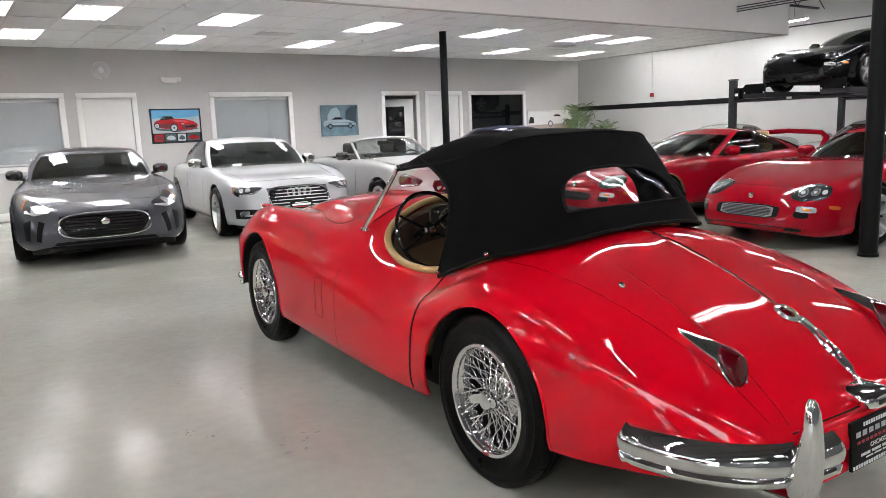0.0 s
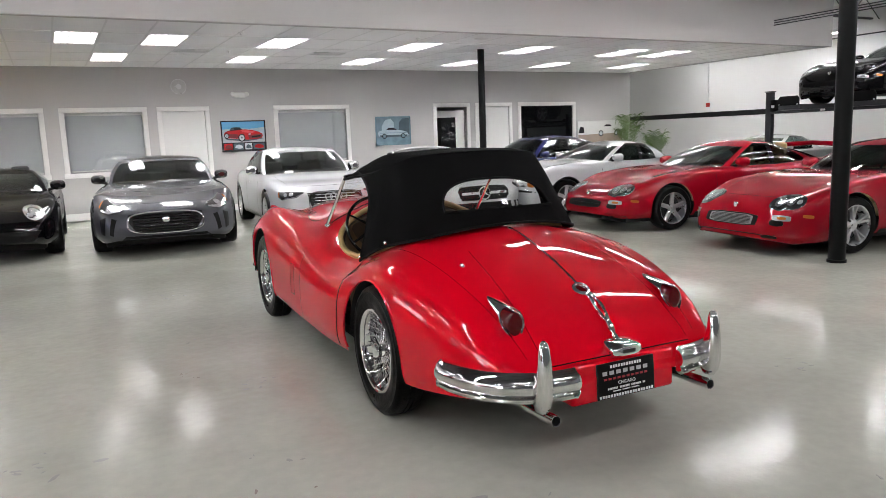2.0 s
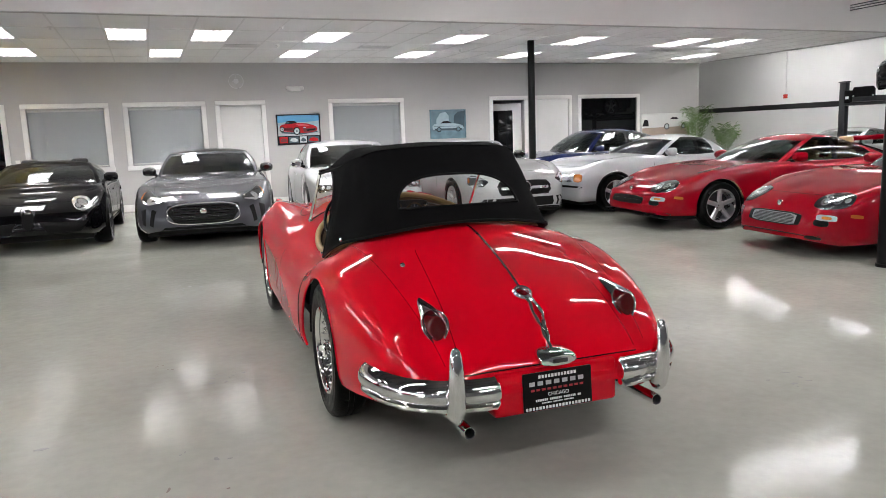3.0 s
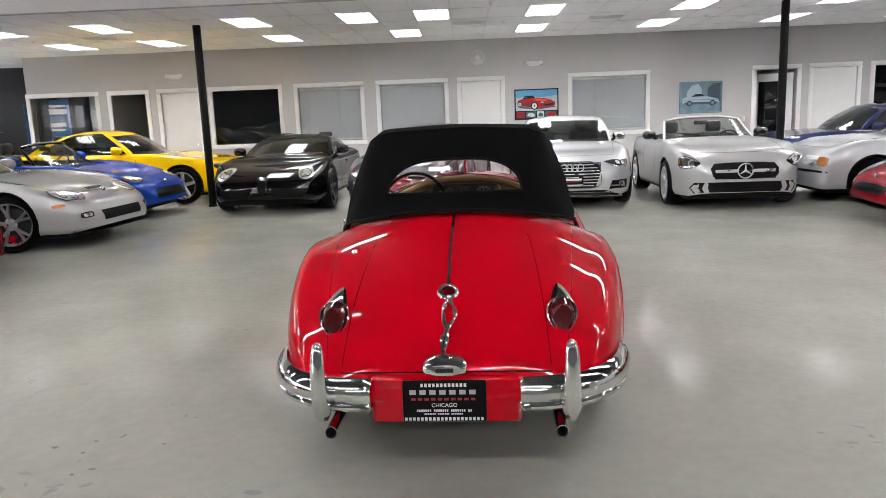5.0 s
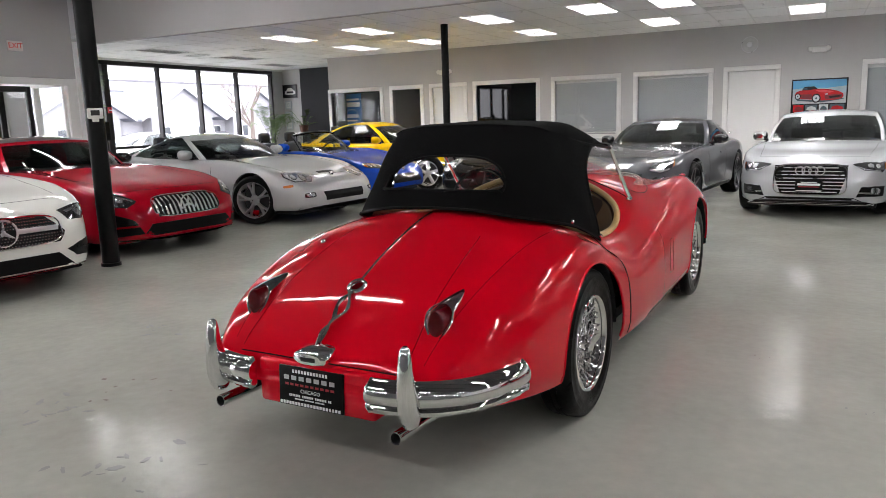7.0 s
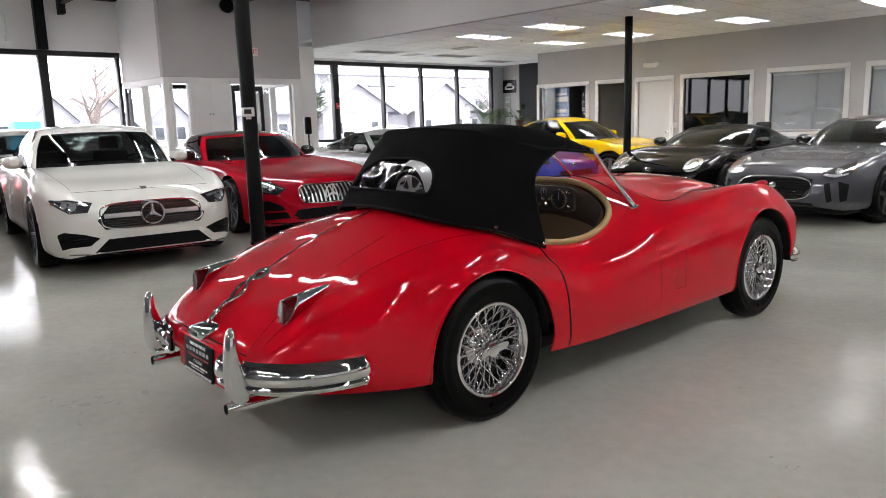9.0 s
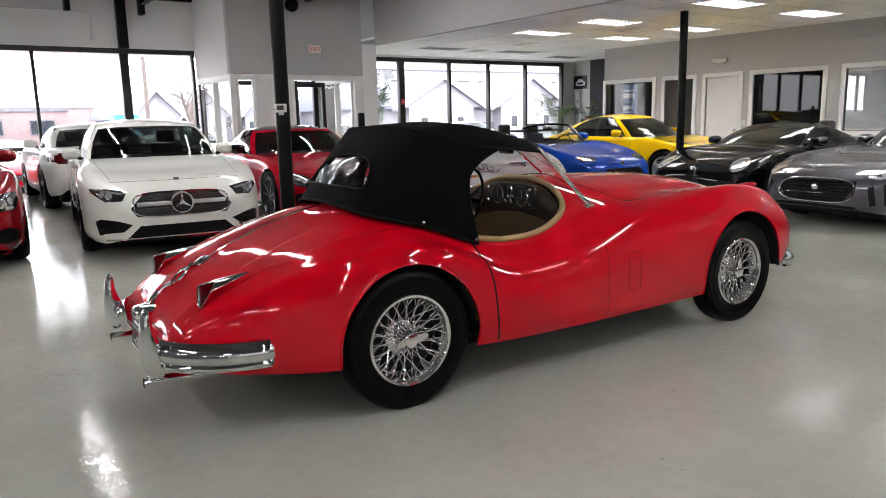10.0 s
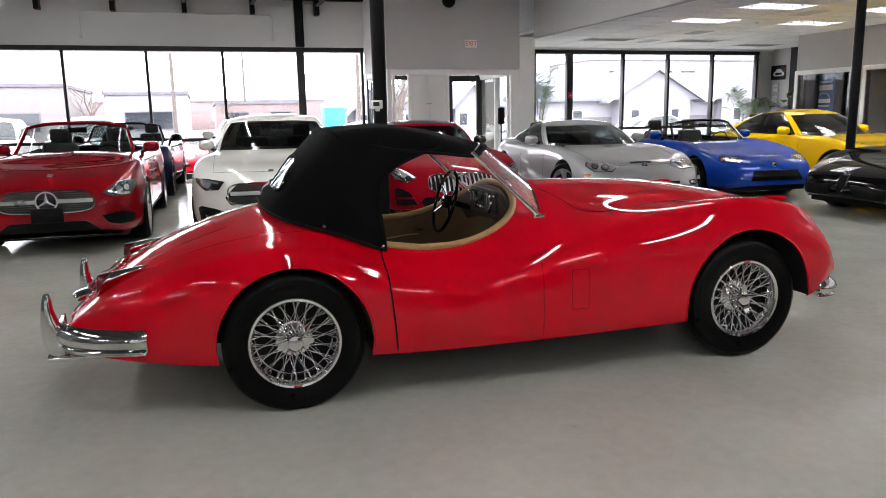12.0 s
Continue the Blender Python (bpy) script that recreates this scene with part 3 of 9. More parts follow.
tagged(part("ceiling_void", box(X_W, 12.03, SOF, 15.4, CEIL + 0.16, CEIL + 0.22), M["wall_white"], smooth=False), "closed plenum over the tiles", "ceiling", kind="structure")
tagged(part("bulkhead", box(-11.95, 12.04, SOF - 0.14, SOF, CEIL, HIGH + 0.1, 0.004), M["wall"], smooth=False), "grey painted bulkhead above the low ceiling", "wall", kind="structure")
tagged(part("bulkhead_side", box(12.04, 12.16, SOF - 0.14, Y_N + 0.1, CEIL, HIGH + 0.1, 0.004), M["wall"], smooth=False), "grey painted end of the bulkhead", "wall", kind="structure")
tagged(part("ceiling_high", box(X_W - 0.2, X_E + 0.2, Y_S - 0.2, 17.35, HIGH + 0.02, HIGH + 0.12), M["deck"], smooth=False), "dark painted roof deck", "ceiling", kind="structure")
tagged(part("ceiling_bay", box(12.16, X_E, SOF - 0.14, 17.2, HIGH + 0.006, HIGH + 0.016), M["wall_white"], smooth=False), "white insulated roof deck of the bay", "ceiling", kind="structure")


def troffer(glow="diffuser", label="lit recessed fluorescent ceiling light with an added deep louvre"):
    """A recessed light: its tubes' glow lies above an added louvre of grey blades, which hides it at low angles."""
    t = thing("ceiling_light", label, "ceiling light", group="ceiling lights")
    bm = bmesh.new()
    for b in ((-0.3, 0.3, -0.605, -0.575), (-0.3, 0.3, 0.575, 0.605), (-0.3, -0.272, -0.575, 0.575), (0.272, 0.3, -0.575, 0.575)):
        add_box(bm, b[0], b[1], b[2], b[3], -0.004, 0.082)
    part("frame", bm, M["tee"], t)
    part("diffuser", box(-0.272, 0.272, -0.575, 0.575, 0.070, 0.078), M[glow], t, "glowing diffuser")
    # blades stand in for a prismatic lens that is dim seen from the side
    bm = bmesh.new()
    for k in range(1, 12):
        y = -0.575 + 1.15 * k / 12
        add_box(bm, -0.272, 0.272, y - 0.0025, y + 0.0025, 0.001, 0.052)
    for k in range(1, 6):
        x = -0.272 + 0.544 * k / 6
        add_box(bm, x - 0.0025, x + 0.0025, -0.575, 0.575, 0.0, 0.051)
    part("louvre", bm, M["louvre"], t)
    return t


first, DIM = None, []
for j, xs in ((0, LIGHTS1), (2, LIGHTS2)):
    for x in xs:
        m = Matrix.Translation((x, 8.77 + 1.22 * j, CEIL))
        if x < -4:
            DIM.append(m)
        elif first is None:
            first = troffer()
            first.matrix_basis = m
        else:
            copy_thing(first, m)
for x, y in ((-12.0, 8.77), (-12.0, 11.21), (-12.81, 13.65)):
    DIM.append(Matrix.Translation((x, y, CEIL - 0.006)))
dim = troffer("diffuser_dim", "faintly lit recessed ceiling light with an added deep louvre")
dim.matrix_basis = DIM[0]
for m in DIM[1:]:
    copy_thing(dim, m)


def vent(x, y):
    t = thing("ceiling_vent", "grey slotted air vent in the ceiling", "air vent", Matrix.Translation((x, y, CEIL)), "ceiling vents")
    part("backing", box(-0.29, 0.29, -0.15, 0.15, 0.0, 0.003), M["plastic"], t)
    bm = bmesh.new()
    for b in ((-0.3, 0.3, -0.16, -0.14), (-0.3, 0.3, 0.14, 0.16), (-0.3, -0.28, -0.14, 0.14), (0.28, 0.3, -0.14, 0.14)):
        add_box(bm, b[0], b[1], b[2], b[3], -0.012, 0.0)
    part("frame", bm, M["tee"], t)
    sl = box(-0.28, 0.28, -0.011, 0.011, -0.01, -0.002)
    bmesh.ops.rotate(sl, verts=sl.verts, cent=(0, 0, -0.006), matrix=Matrix.Rotation(0.5, 3, "X"))
    s0 = part("slat", sl, M["tee"], t)
    for k in range(7):
        if k == 0:
            s0.location.y = -0.12
        else:
            shared("slat", s0.data, t, Matrix.Translation((0, -0.12 + 0.04 * k, 0)))
    return t


for x, y in VENTS:
    vent(x, y)

# steel columns
for k, (x, y, z, r) in enumerate(((4.51, 8.85, CEIL, 0.065), (-5.15, 8.85, CEIL, 0.065), (4.27, 1.37, HIGH, 0.085), (-5.47, 1.76, HIGH, 0.085))):
    t = thing("column", "black painted round steel column", "column", Matrix.Translation((x, y, floor_z(x))), "steel columns")
    part("shaft", lathe([(r, 0.0), (r, z - floor_z(x) + 0.06)], n=24), M["column"], t)
    part("collar", lathe([(r + 0.012, 0.0), (r + 0.012, 0.03), (r, 0.035)], n=24), M["column"], t)


# storefront glazing on the street side
def glazing(name, x, y0, y1, posts, thick, label):
    t = thing(name, label, "shop window", Matrix.Translation((x, 0, 0)), kind="structure")
    zf = floor_z(x) - 0.02
    part("head_rail", box(-0.06, 0.06, y0, y1, 2.9, 3.0, 0.006), M["frame_black"], t)
    part("sill_rail", box(-0.06, 0.06, y0, y1, zf, zf + 0.14, 0.006), M["frame_black"], t)
    part("mid_rail", box(-0.035, 0.035, y0, y1, 0.92, 0.99, 0.006), M["frame_black"], t)
    for p in posts:
        w = 0.085 if p in thick else 0.03
        part("mullion", box(-0.07, 0.07, p - w, p + w, zf + 0.14, 2.9, 0.006), M["frame_black"], t)
    edges = sorted({y0, y1, *posts})
    for a, b in zip(edges, edges[1:]):
        for lo, hi in ((zf + 0.14, 0.92), (0.99, 2.9)):
            part("pane", box(-0.004, 0.004, a + 0.03, b - 0.03, lo, hi), M["pane"], t).visible_shadow = False


glazing("window_south", X_W, Y_S, 3.45, [-7.9, -6.3, -4.7, -3.04, -1.38, 0.22, 1.95, 3.4], [1.95], "wide black framed shop window onto the street")
glazing("window_north", X_W + 0.1, 6.9, 15.3, [7.86, 8.86, 10.45, 11.85, 13.29, 14.78], [8.86], "tall black framed shop window onto the street")
tagged(part("wall_west", box(X_W - 0.12, X_W + 0.08, Y_S, 3.45, 3.0, HIGH + 0.1), M["wall_white"], smooth=False), "white wall above the shop window", "wall", kind="structure")
tagged(part("wall_west_north", box(X_W - 0.02, X_W + 0.18, 6.9, 15.3, 3.0, HIGH + 0.1), M["wall_white"], smooth=False), "white wall above the shop window", "wall", kind="structure")
tagged(part("wall_west_pier", box(X_W - 0.02, X_W + 0.18, 14.84, 15.3, -0.05, 3.0), M["wall"], smooth=False), "grey pier at the end of the shop window", "wall", kind="structure")

# entrance vestibule
vx = -11.95
tagged(part("vestibule_wall", box(vx - 0.14, vx, 3.45, 6.5, 2.378, HIGH + 0.1, 0.003), M["wall"], smooth=False), "grey wall above the entrance vestibule", "wall", kind="structure")
tagged(part("vestibule_side_wall", box(X_W + 0.08, vx - 0.14, 3.45, 3.59, 2.378, HIGH + 0.1), M["wall_white"], smooth=False), "white side wall above the vestibule", "wall", kind="structure")
tagged(part("vestibule_side_wall_north", box(X_W + 0.1, vx - 0.14, 6.36, 6.5, 2.378, HIGH + 0.1), M["wall_white"], smooth=False), "white side wall above the vestibule", "wall", kind="structure")
tagged(part("vestibule_pier", box(vx - 0.14, vx + 0.02, 6.5, 6.86, floor_z(vx) - 0.02, CEIL + 0.02, 0.003), M["wall_white"], smooth=False), "white pier beside the vestibule", "wall", kind="structure")
t = thing("vestibule", "white framed glazed entrance vestibule with an open door", "entrance", Matrix.Translation((vx, 0, floor_z(vx) - 0.02)), kind="structure")
for a, b in ((3.45, 3.55), (3.92, 3.98), (4.78, 4.84), (6.3, 6.5)):
    part("post", box(-0.1, 0.0, a, b, 0, 2.32, 0.004), M["trim"], t)
part("head", box(-0.1, 0.0, 3.55, 6.3, 2.2, 2.32, 0.004), M["trim"], t)
for a, b in ((3.98, 4.38), (4.385, 4.78)):
    pn = part("panel", box(-0.07, -0.03, a, b, 0.02, 2.2, 0.004), M["door"], t, "tall white panel")
    part("knob", lathe([(0.012, 0), (0.012, 0.02), (0.004, 0.024)], "x", 10, (-0.03, (b if a < 4 else a) + (-0.03 if a < 4 else 0.03), 1.6)), M["plastic"], pn)
part("pane", box(-0.06, -0.05, 3.55, 3.92, 0.05, 2.2), M["pane"], t).visible_shadow = False
part("pane", box(-0.06, -0.05, 5.56, 6.3, 0.05, 2.2), M["pane"], t).visible_shadow = False
for y in (3.6, 6.24):
    part("stile", box(-0.075, -0.025, y - 0.03, y + 0.03, 0.05, 2.2, 0.004), M["trim"], t)
part("door_frame", box(-0.09, -0.02, 4.84, 4.92, 0.02, 2.16, 0.004), M["frame_black"], t, "black metal door frame")
part("door_frame", box(-0.09, -0.02, 5.48, 5.56, 0.02, 2.16, 0.004), M["frame_black"], t)
part("door_frame", box(-0.09, -0.02, 4.92, 5.48, 2.06, 2.16, 0.004), M["frame_black"], t)
for a, b in ((3.453, 3.587), (6.363, 6.497)):
    part("side_rail", box(X_W - vx + 0.08, -0.1, a, b, 2.2, 2.32, 0.004), M["trim"], t)
    part("side_rail", box(X_W - vx + 0.08, -0.1, a, b, 0.0, 0.12, 0.004), M["trim"], t)
    part("side_pane", box(X_W - vx + 0.08, -0.1, (a + b) / 2 - 0.004, (a + b) / 2 + 0.004, 0.12, 2.2), M["pane"], t).visible_shadow = False
    for x in (-1.15,):
        part("side_post", box(x - 0.03, x + 0.03, a, b, 0.12, 2.2, 0.004), M["trim"], t)
t = thing("entrance_door", "black framed glass entrance door to the street", "door", Matrix.Translation((X_W, 0, floor_z(X_W) - 0.02)), kind="structure")
for a, b, c, d in ((3.5, 3.62, 0, 2.95), (6.32, 6.44, 0, 2.95), (4.92, 5.0, 0, 2.25), (3.62, 6.32, 2.2, 2.3), (3.62, 6.32, 0.0, 0.1), (3.62, 6.32, 2.86, 2.95)):
    part("rail", box(-0.05, 0.05, a, b, c, d, 0.004), M["frame_black"], t)
part("pane", box(-0.004, 0.004, 3.62, 4.92, 0.1, 2.2), M["pane"], t).visible_shadow = False
part("pane", box(-0.004, 0.004, 5.0, 6.32, 0.1, 2.2), M["pane"], t).visible_shadow = False
part("transom_pane", box(-0.004, 0.004, 3.62, 6.32, 2.3, 2.86), M["pane"], t).visible_shadow = False
tagged(part("wall_west_door", box(X_W - 0.12, X_W + 0.08, 3.45, 6.9, 3.0, HIGH + 0.1), M["wall_white"], smooth=False), "white wall above the entrance", "wall", kind="structure")
tagged(part("wall_west_infill", box(X_W - 0.1, X_W + 0.1, 6.44, 6.9, -0.05, 3.0), M["wall"], smooth=False), "grey pier beside the entrance", "wall", kind="structure")


tagged(part("window_post", box(X_W + 0.082, X_W + 0.22, 1.85, 2.04, 3.0, 4.03, 0.004), M["column"], smooth=False), "black steel post above the shop window", "post", kind="structure")
tagged(part("roof_beam", box(X_W + 0.082, X_W + 0.24, Y_S, 3.44, 4.03, 4.36, 0.004), M["column"], smooth=False), "black steel beam along the street wall", "beam", kind="structure")


# bar joists under the high roof, and strip lights hung from them
def joist(y, x0, x1):
    t = thing("roof_joist", "dark steel open web roof joist", "roof joist", Matrix.Translation((0, y, 0)), "roof joists")
    bm = bmesh.new()
    add_box(bm, x0, x1, -0.045, 0.045, HIGH - 0.03, HIGH + 0.02)
    part("top_chord", bm, M["steel_dark"], t)
    bm = bmesh.new()
    add_box(bm, x0 + 0.3, x1 - 0.3, -0.04, 0.04, HIGH - 0.53, HIGH - 0.49)
    part("bottom_chord", bm, M["steel_dark"], t)
    bm = bmesh.new()
    n = int((x1 - x0) / 0.6)
    for k in range(n):
        a, b = x0 + (x1 - x0) * k / n, x0 + (x1 - x0) * (k + 1) / n
        zs = (HIGH - 0.02, HIGH - 0.5) if k % 2 == 0 else (HIGH - 0.5, HIGH - 0.02)
        add_tube(bm, [(a, 0, zs[0]), (b, 0, zs[1])], 0.012, 5)
    part("web", bm, M["steel_dark"], t)
    if x0 < -10:
        part("bearing_shoe", box(x0 + 0.01, x0 + 0.26, -0.05, 0.05, 3.69, HIGH - 0.031, 0.004), M["column"], t)


for k in range(10):
    joist(-7.66 + 1.43 * k, X_W + 0.08, X_E - 0.05)
for y in (7.75, 10.6, 13.4):
    joist(y, 12.2, X_E - 0.05)


def strip_light(x, y, z, turn=0.0):
    t = thing("strip_light", "lit fluorescent strip light hung from the roof", "strip light", Matrix.Translation((x, y, z)) @ Matrix.Rotation(radians(turn), 4, "Z"), "strip lights")
    part("housing", box(-1.2, 1.2, -0.065, 0.065, 0.0, 0.06, 0.01), M["tee"], t)
    part("tube", box(-1.18, 1.18, -0.024, 0.024, -0.036, -0.001, 0.012), M["tube"], t, "glowing tube")
    # flanges added to keep the tubes' light off the bulkhead and upper walls
    for s in (-1, 1):
        bm = bmesh.new()
        add_rings(bm, [[(x_, s * a, b) for a, b in ((0.059, 0.004), (0.080, -0.022), (0.084, -0.020), (0.065, 0.004))] for x_ in (-1.2, 1.2)])
        bmesh.ops.recalc_face_normals(bm, faces=bm.faces)
        part("reflector", bm, M["tee"], t, "slanted white flange added to shade the upper walls")
    for s in (-0.9, 0.9):
        part("hanger", tube([(s, 0, 0.06), (s, 0, HIGH - z)], 0.004, 5), M["steel_dark"], t)


# some strips follow highlights on the roadster; the rest are unseen, added as fill
STRIPS = ((-7.9, (-8.5, -4.0, 0.6, 5.0, 10.0)), (-4.3, (-9.0, -3.6, 0.0, 6.4, 11.0)), (-0.1, (-9.0, -6.2, -3.4, 2.6, 6.6, 11.2)), (2.3, (-7.2, 2.4, 9.0)), (4.3, (-8.4, -2.2, 2.5, 6.6, 11.2)))
for y, xs in STRIPS:
    for x in xs:
        strip_light(x, y, 3.82)
# the one at 12.2 is out of view, added to brighten the bay
for y in (8.5, 12.2):
    strip_light(13.7, y, 3.54, 90)

# ---------------------------------------------------------------- parked cars
def wheel_mesh_parts(r, w, spokes, rim_r, rim_mat, style="spoke"):
    """Meshes of a wheel about the x axis, its outside towards +x: tyre, rim, disc."""
    h = w / 2
    bt = lathe([(rim_r, -h * 0.9), (rim_r + 0.02, -h), (r - 0.03, -h), (r - 0.008, -h * 0.8), (r, -h * 0.5), (r, h * 0.5), (r - 0.008, h * 0.8), (r - 0.03, h), (rim_r + 0.02, h), (rim_r, h * 0.9)], "x", 40, caps=False)
    br = bmesh.new()
    add_lathe(br, [(rim_r - 0.012, -h * 0.85), (rim_r + 0.004, -h * 0.9), (rim_r + 0.004, -h * 0.8), (rim_r - 0.02, -h * 0.5), (rim_r - 0.02, h * 0.6), (rim_r - 0.004, h * 0.9), (rim_r + 0.006, h * 0.93), (rim_r + 0.004, h * 0.8)], "x", 40, caps=False)
    bh = lathe([(0.0, h * 0.45), (0.06, h * 0.45), (0.075, h * 0.58), (0.06, h * 0.68), (0.03, h * 0.72), (0.0, h * 0.72)], "x", 18)
    bs = bmesh.new()
    for off in ((0.0,) if style == "spoke" else (-0.11, 0.11)):
        c, s = math.cos(off * 0.35), math.sin(off * 0.35)
        c2, s2 = math.cos(off * 1.6), math.sin(off * 1.6)
        t0, t1 = (0.032, 0.03) if style == "spoke" else (0.014, 0.016)
        if spokes > 6:
            t0, t1 = 0.018, 0.015
        rings = []
        for q, rad in ((0, 0.05), (0.5, (0.05 + rim_r) / 2), (1, rim_r - 0.008)):
            cc, ss = c + (c2 - c) * q, s + (s2 - s) * q
            th = t0 + (t1 - t0) * q
            p = Vector((0, cc * rad, ss * rad))
            tn = Vector((0, -ss, cc))
            x0 = h * (0.62 + 0.14 * q)
            rings.append([p + tn * th + Vector((x0, 0, 0)), p + tn * th * 0.55 + Vector((x0 + 0.014, 0, 0)), p - tn * th * 0.55 + Vector((x0 + 0.014, 0, 0)), p - tn * th + Vector((x0, 0, 0)), p - tn * th * 0.8 + Vector((x0 - 0.03, 0, 0)), p + tn * th * 0.8 + Vector((x0 - 0.03, 0, 0))])
        add_rings(bs, rings)
    bd = lathe([(0.05, -0.012), (rim_r - 0.05, -0.012), (rim_r - 0.05, 0.012), (0.05, 0.012)], "x", 28)
    return bt, br, bd, bh, bs


def add_wheels(car, xs, ys, r, w, spokes, rim_r, rim_mat, style="spoke", caliper=None, steer=0.0):
    bt, br, bd, bh, bs = wheel_mesh_parts(r, w, spokes, rim_r, rim_mat, style)
    rim = part("wheel", br, rim_mat, car)
    first_parts = [part("tyre", bt, M["rubber"], rim, "black tyre"), part("brake_disc", bd, M["disc"], rim), part("hub_cap", bh, rim_mat, rim)]
    sp = part("spoke", bs, rim_mat, rim)
    firstw = True
    for y in ys:
        for s in (1, -1):
            m = Matrix.Translation((s * xs, y, r)) @ Matrix.Rotation(radians(steer) if y > 1 else 0, 4, "Z") @ (Matrix.Rotation(math.pi, 4, "Z") if s < 0 else Matrix()) @ Matrix.Rotation(0.3 + y, 4, "X")
            if firstw:
                rim.matrix_basis = m
                k = rim
            else:
                k = shared("wheel", rim.data, car, m)
                for ob, nm in zip(first_parts, ("tyre", "brake_disc", "hub_cap")):
                    shared(nm, ob.data, k)
            for q in range(1 if firstw else 0, spokes):
                shared("spoke", sp.data, k, Matrix.Rotation(math.tau * q / spokes, 4, "X"))
            firstw = False
            if caliper:
                part("brake_caliper", box(0.0, 0.05, -0.05, 0.05, rim_r - 0.10, rim_r - 0.04, 0.01), caliper, k)


def star_badge(bm, c, r, way=(0, 1, 0)):
    """A ring with three arms, facing along +y."""
    c = Vector(c)
    add_tube(bm, [c + Vector((r * math.cos(t), 0, r * math.sin(t))) for t in (math.tau * k / 28 for k in range(28))], r * 0.085, 6, True)
    for k in range(3):
        a = math.pi / 2 + math.tau * k / 3
        d, n = Vector((math.cos(a), 0, math.sin(a))), Vector((-math.sin(a), 0, math.cos(a)))
        add_rings(bm, [[c + n * r * 0.17 + Vector((0, -0.002, 0)), c + Vector((0, 0.012, 0)), c - n * r * 0.17 + Vector((0, -0.002, 0))], [c + d * r + n * 0.002, c + d * r + Vector((0, 0.004, 0)), c + d * r - n * 0.002]])


def mirrored(pts):
    return [(-x, z) for x, z in pts][::-1]


def seat(car, x, y, z, m, tall=0.62):
    s = part("seat", box(-0.24, 0.24, -0.25, 0.25, 0.0, 0.16, 0.06, 3), m, car)
    s.matrix_basis = Matrix.Translation((x, y, z))
    b = box(-0.23, 0.23, -0.07, 0.06, 0.0, tall, 0.055, 3)
    bmesh.ops.rotate(b, verts=b.verts, cent=(0, 0, 0), matrix=Matrix.Rotation(0.28, 3, "X"))
    bo = part("seat_back", b, m, s)
    bo.location = (0, -0.22, 0.1)
    hd = box(-0.13, 0.13, -0.05, 0.05, 0.0, 0.19, 0.045, 3)
    ho = part("headrest", hd, m, s)
    ho.location = (0, -0.24 - tall * 0.3, 0.1 + tall * 0.97)
    return s


def steering(car, x, y, z, r, m, tilt=-0.45):
    bm = bmesh.new()
    add_tube(bm, [(r * math.cos(a), 0, r * math.sin(a)) for a in (math.tau * k / 30 for k in range(30))], 0.013, 7, True)
    for a in (0.0, math.pi, -math.pi / 2):
        add_tube(bm, [(0, 0.02, 0), (r * math.cos(a), 0, r * math.sin(a))], [0.022, 0.012], 6)
    add_lathe(bm, [(0, -0.015), (0.06, -0.01), (0.06, 0.03), (0, 0.04)], "y", 14)
    bmesh.ops.rotate(bm, verts=bm.verts, cent=(0, 0, 0), matrix=Matrix.Rotation(tilt, 3, "X"))
    o = part("steering_wheel", bm, m, car)
    o.location = (x, y, z)
    return o


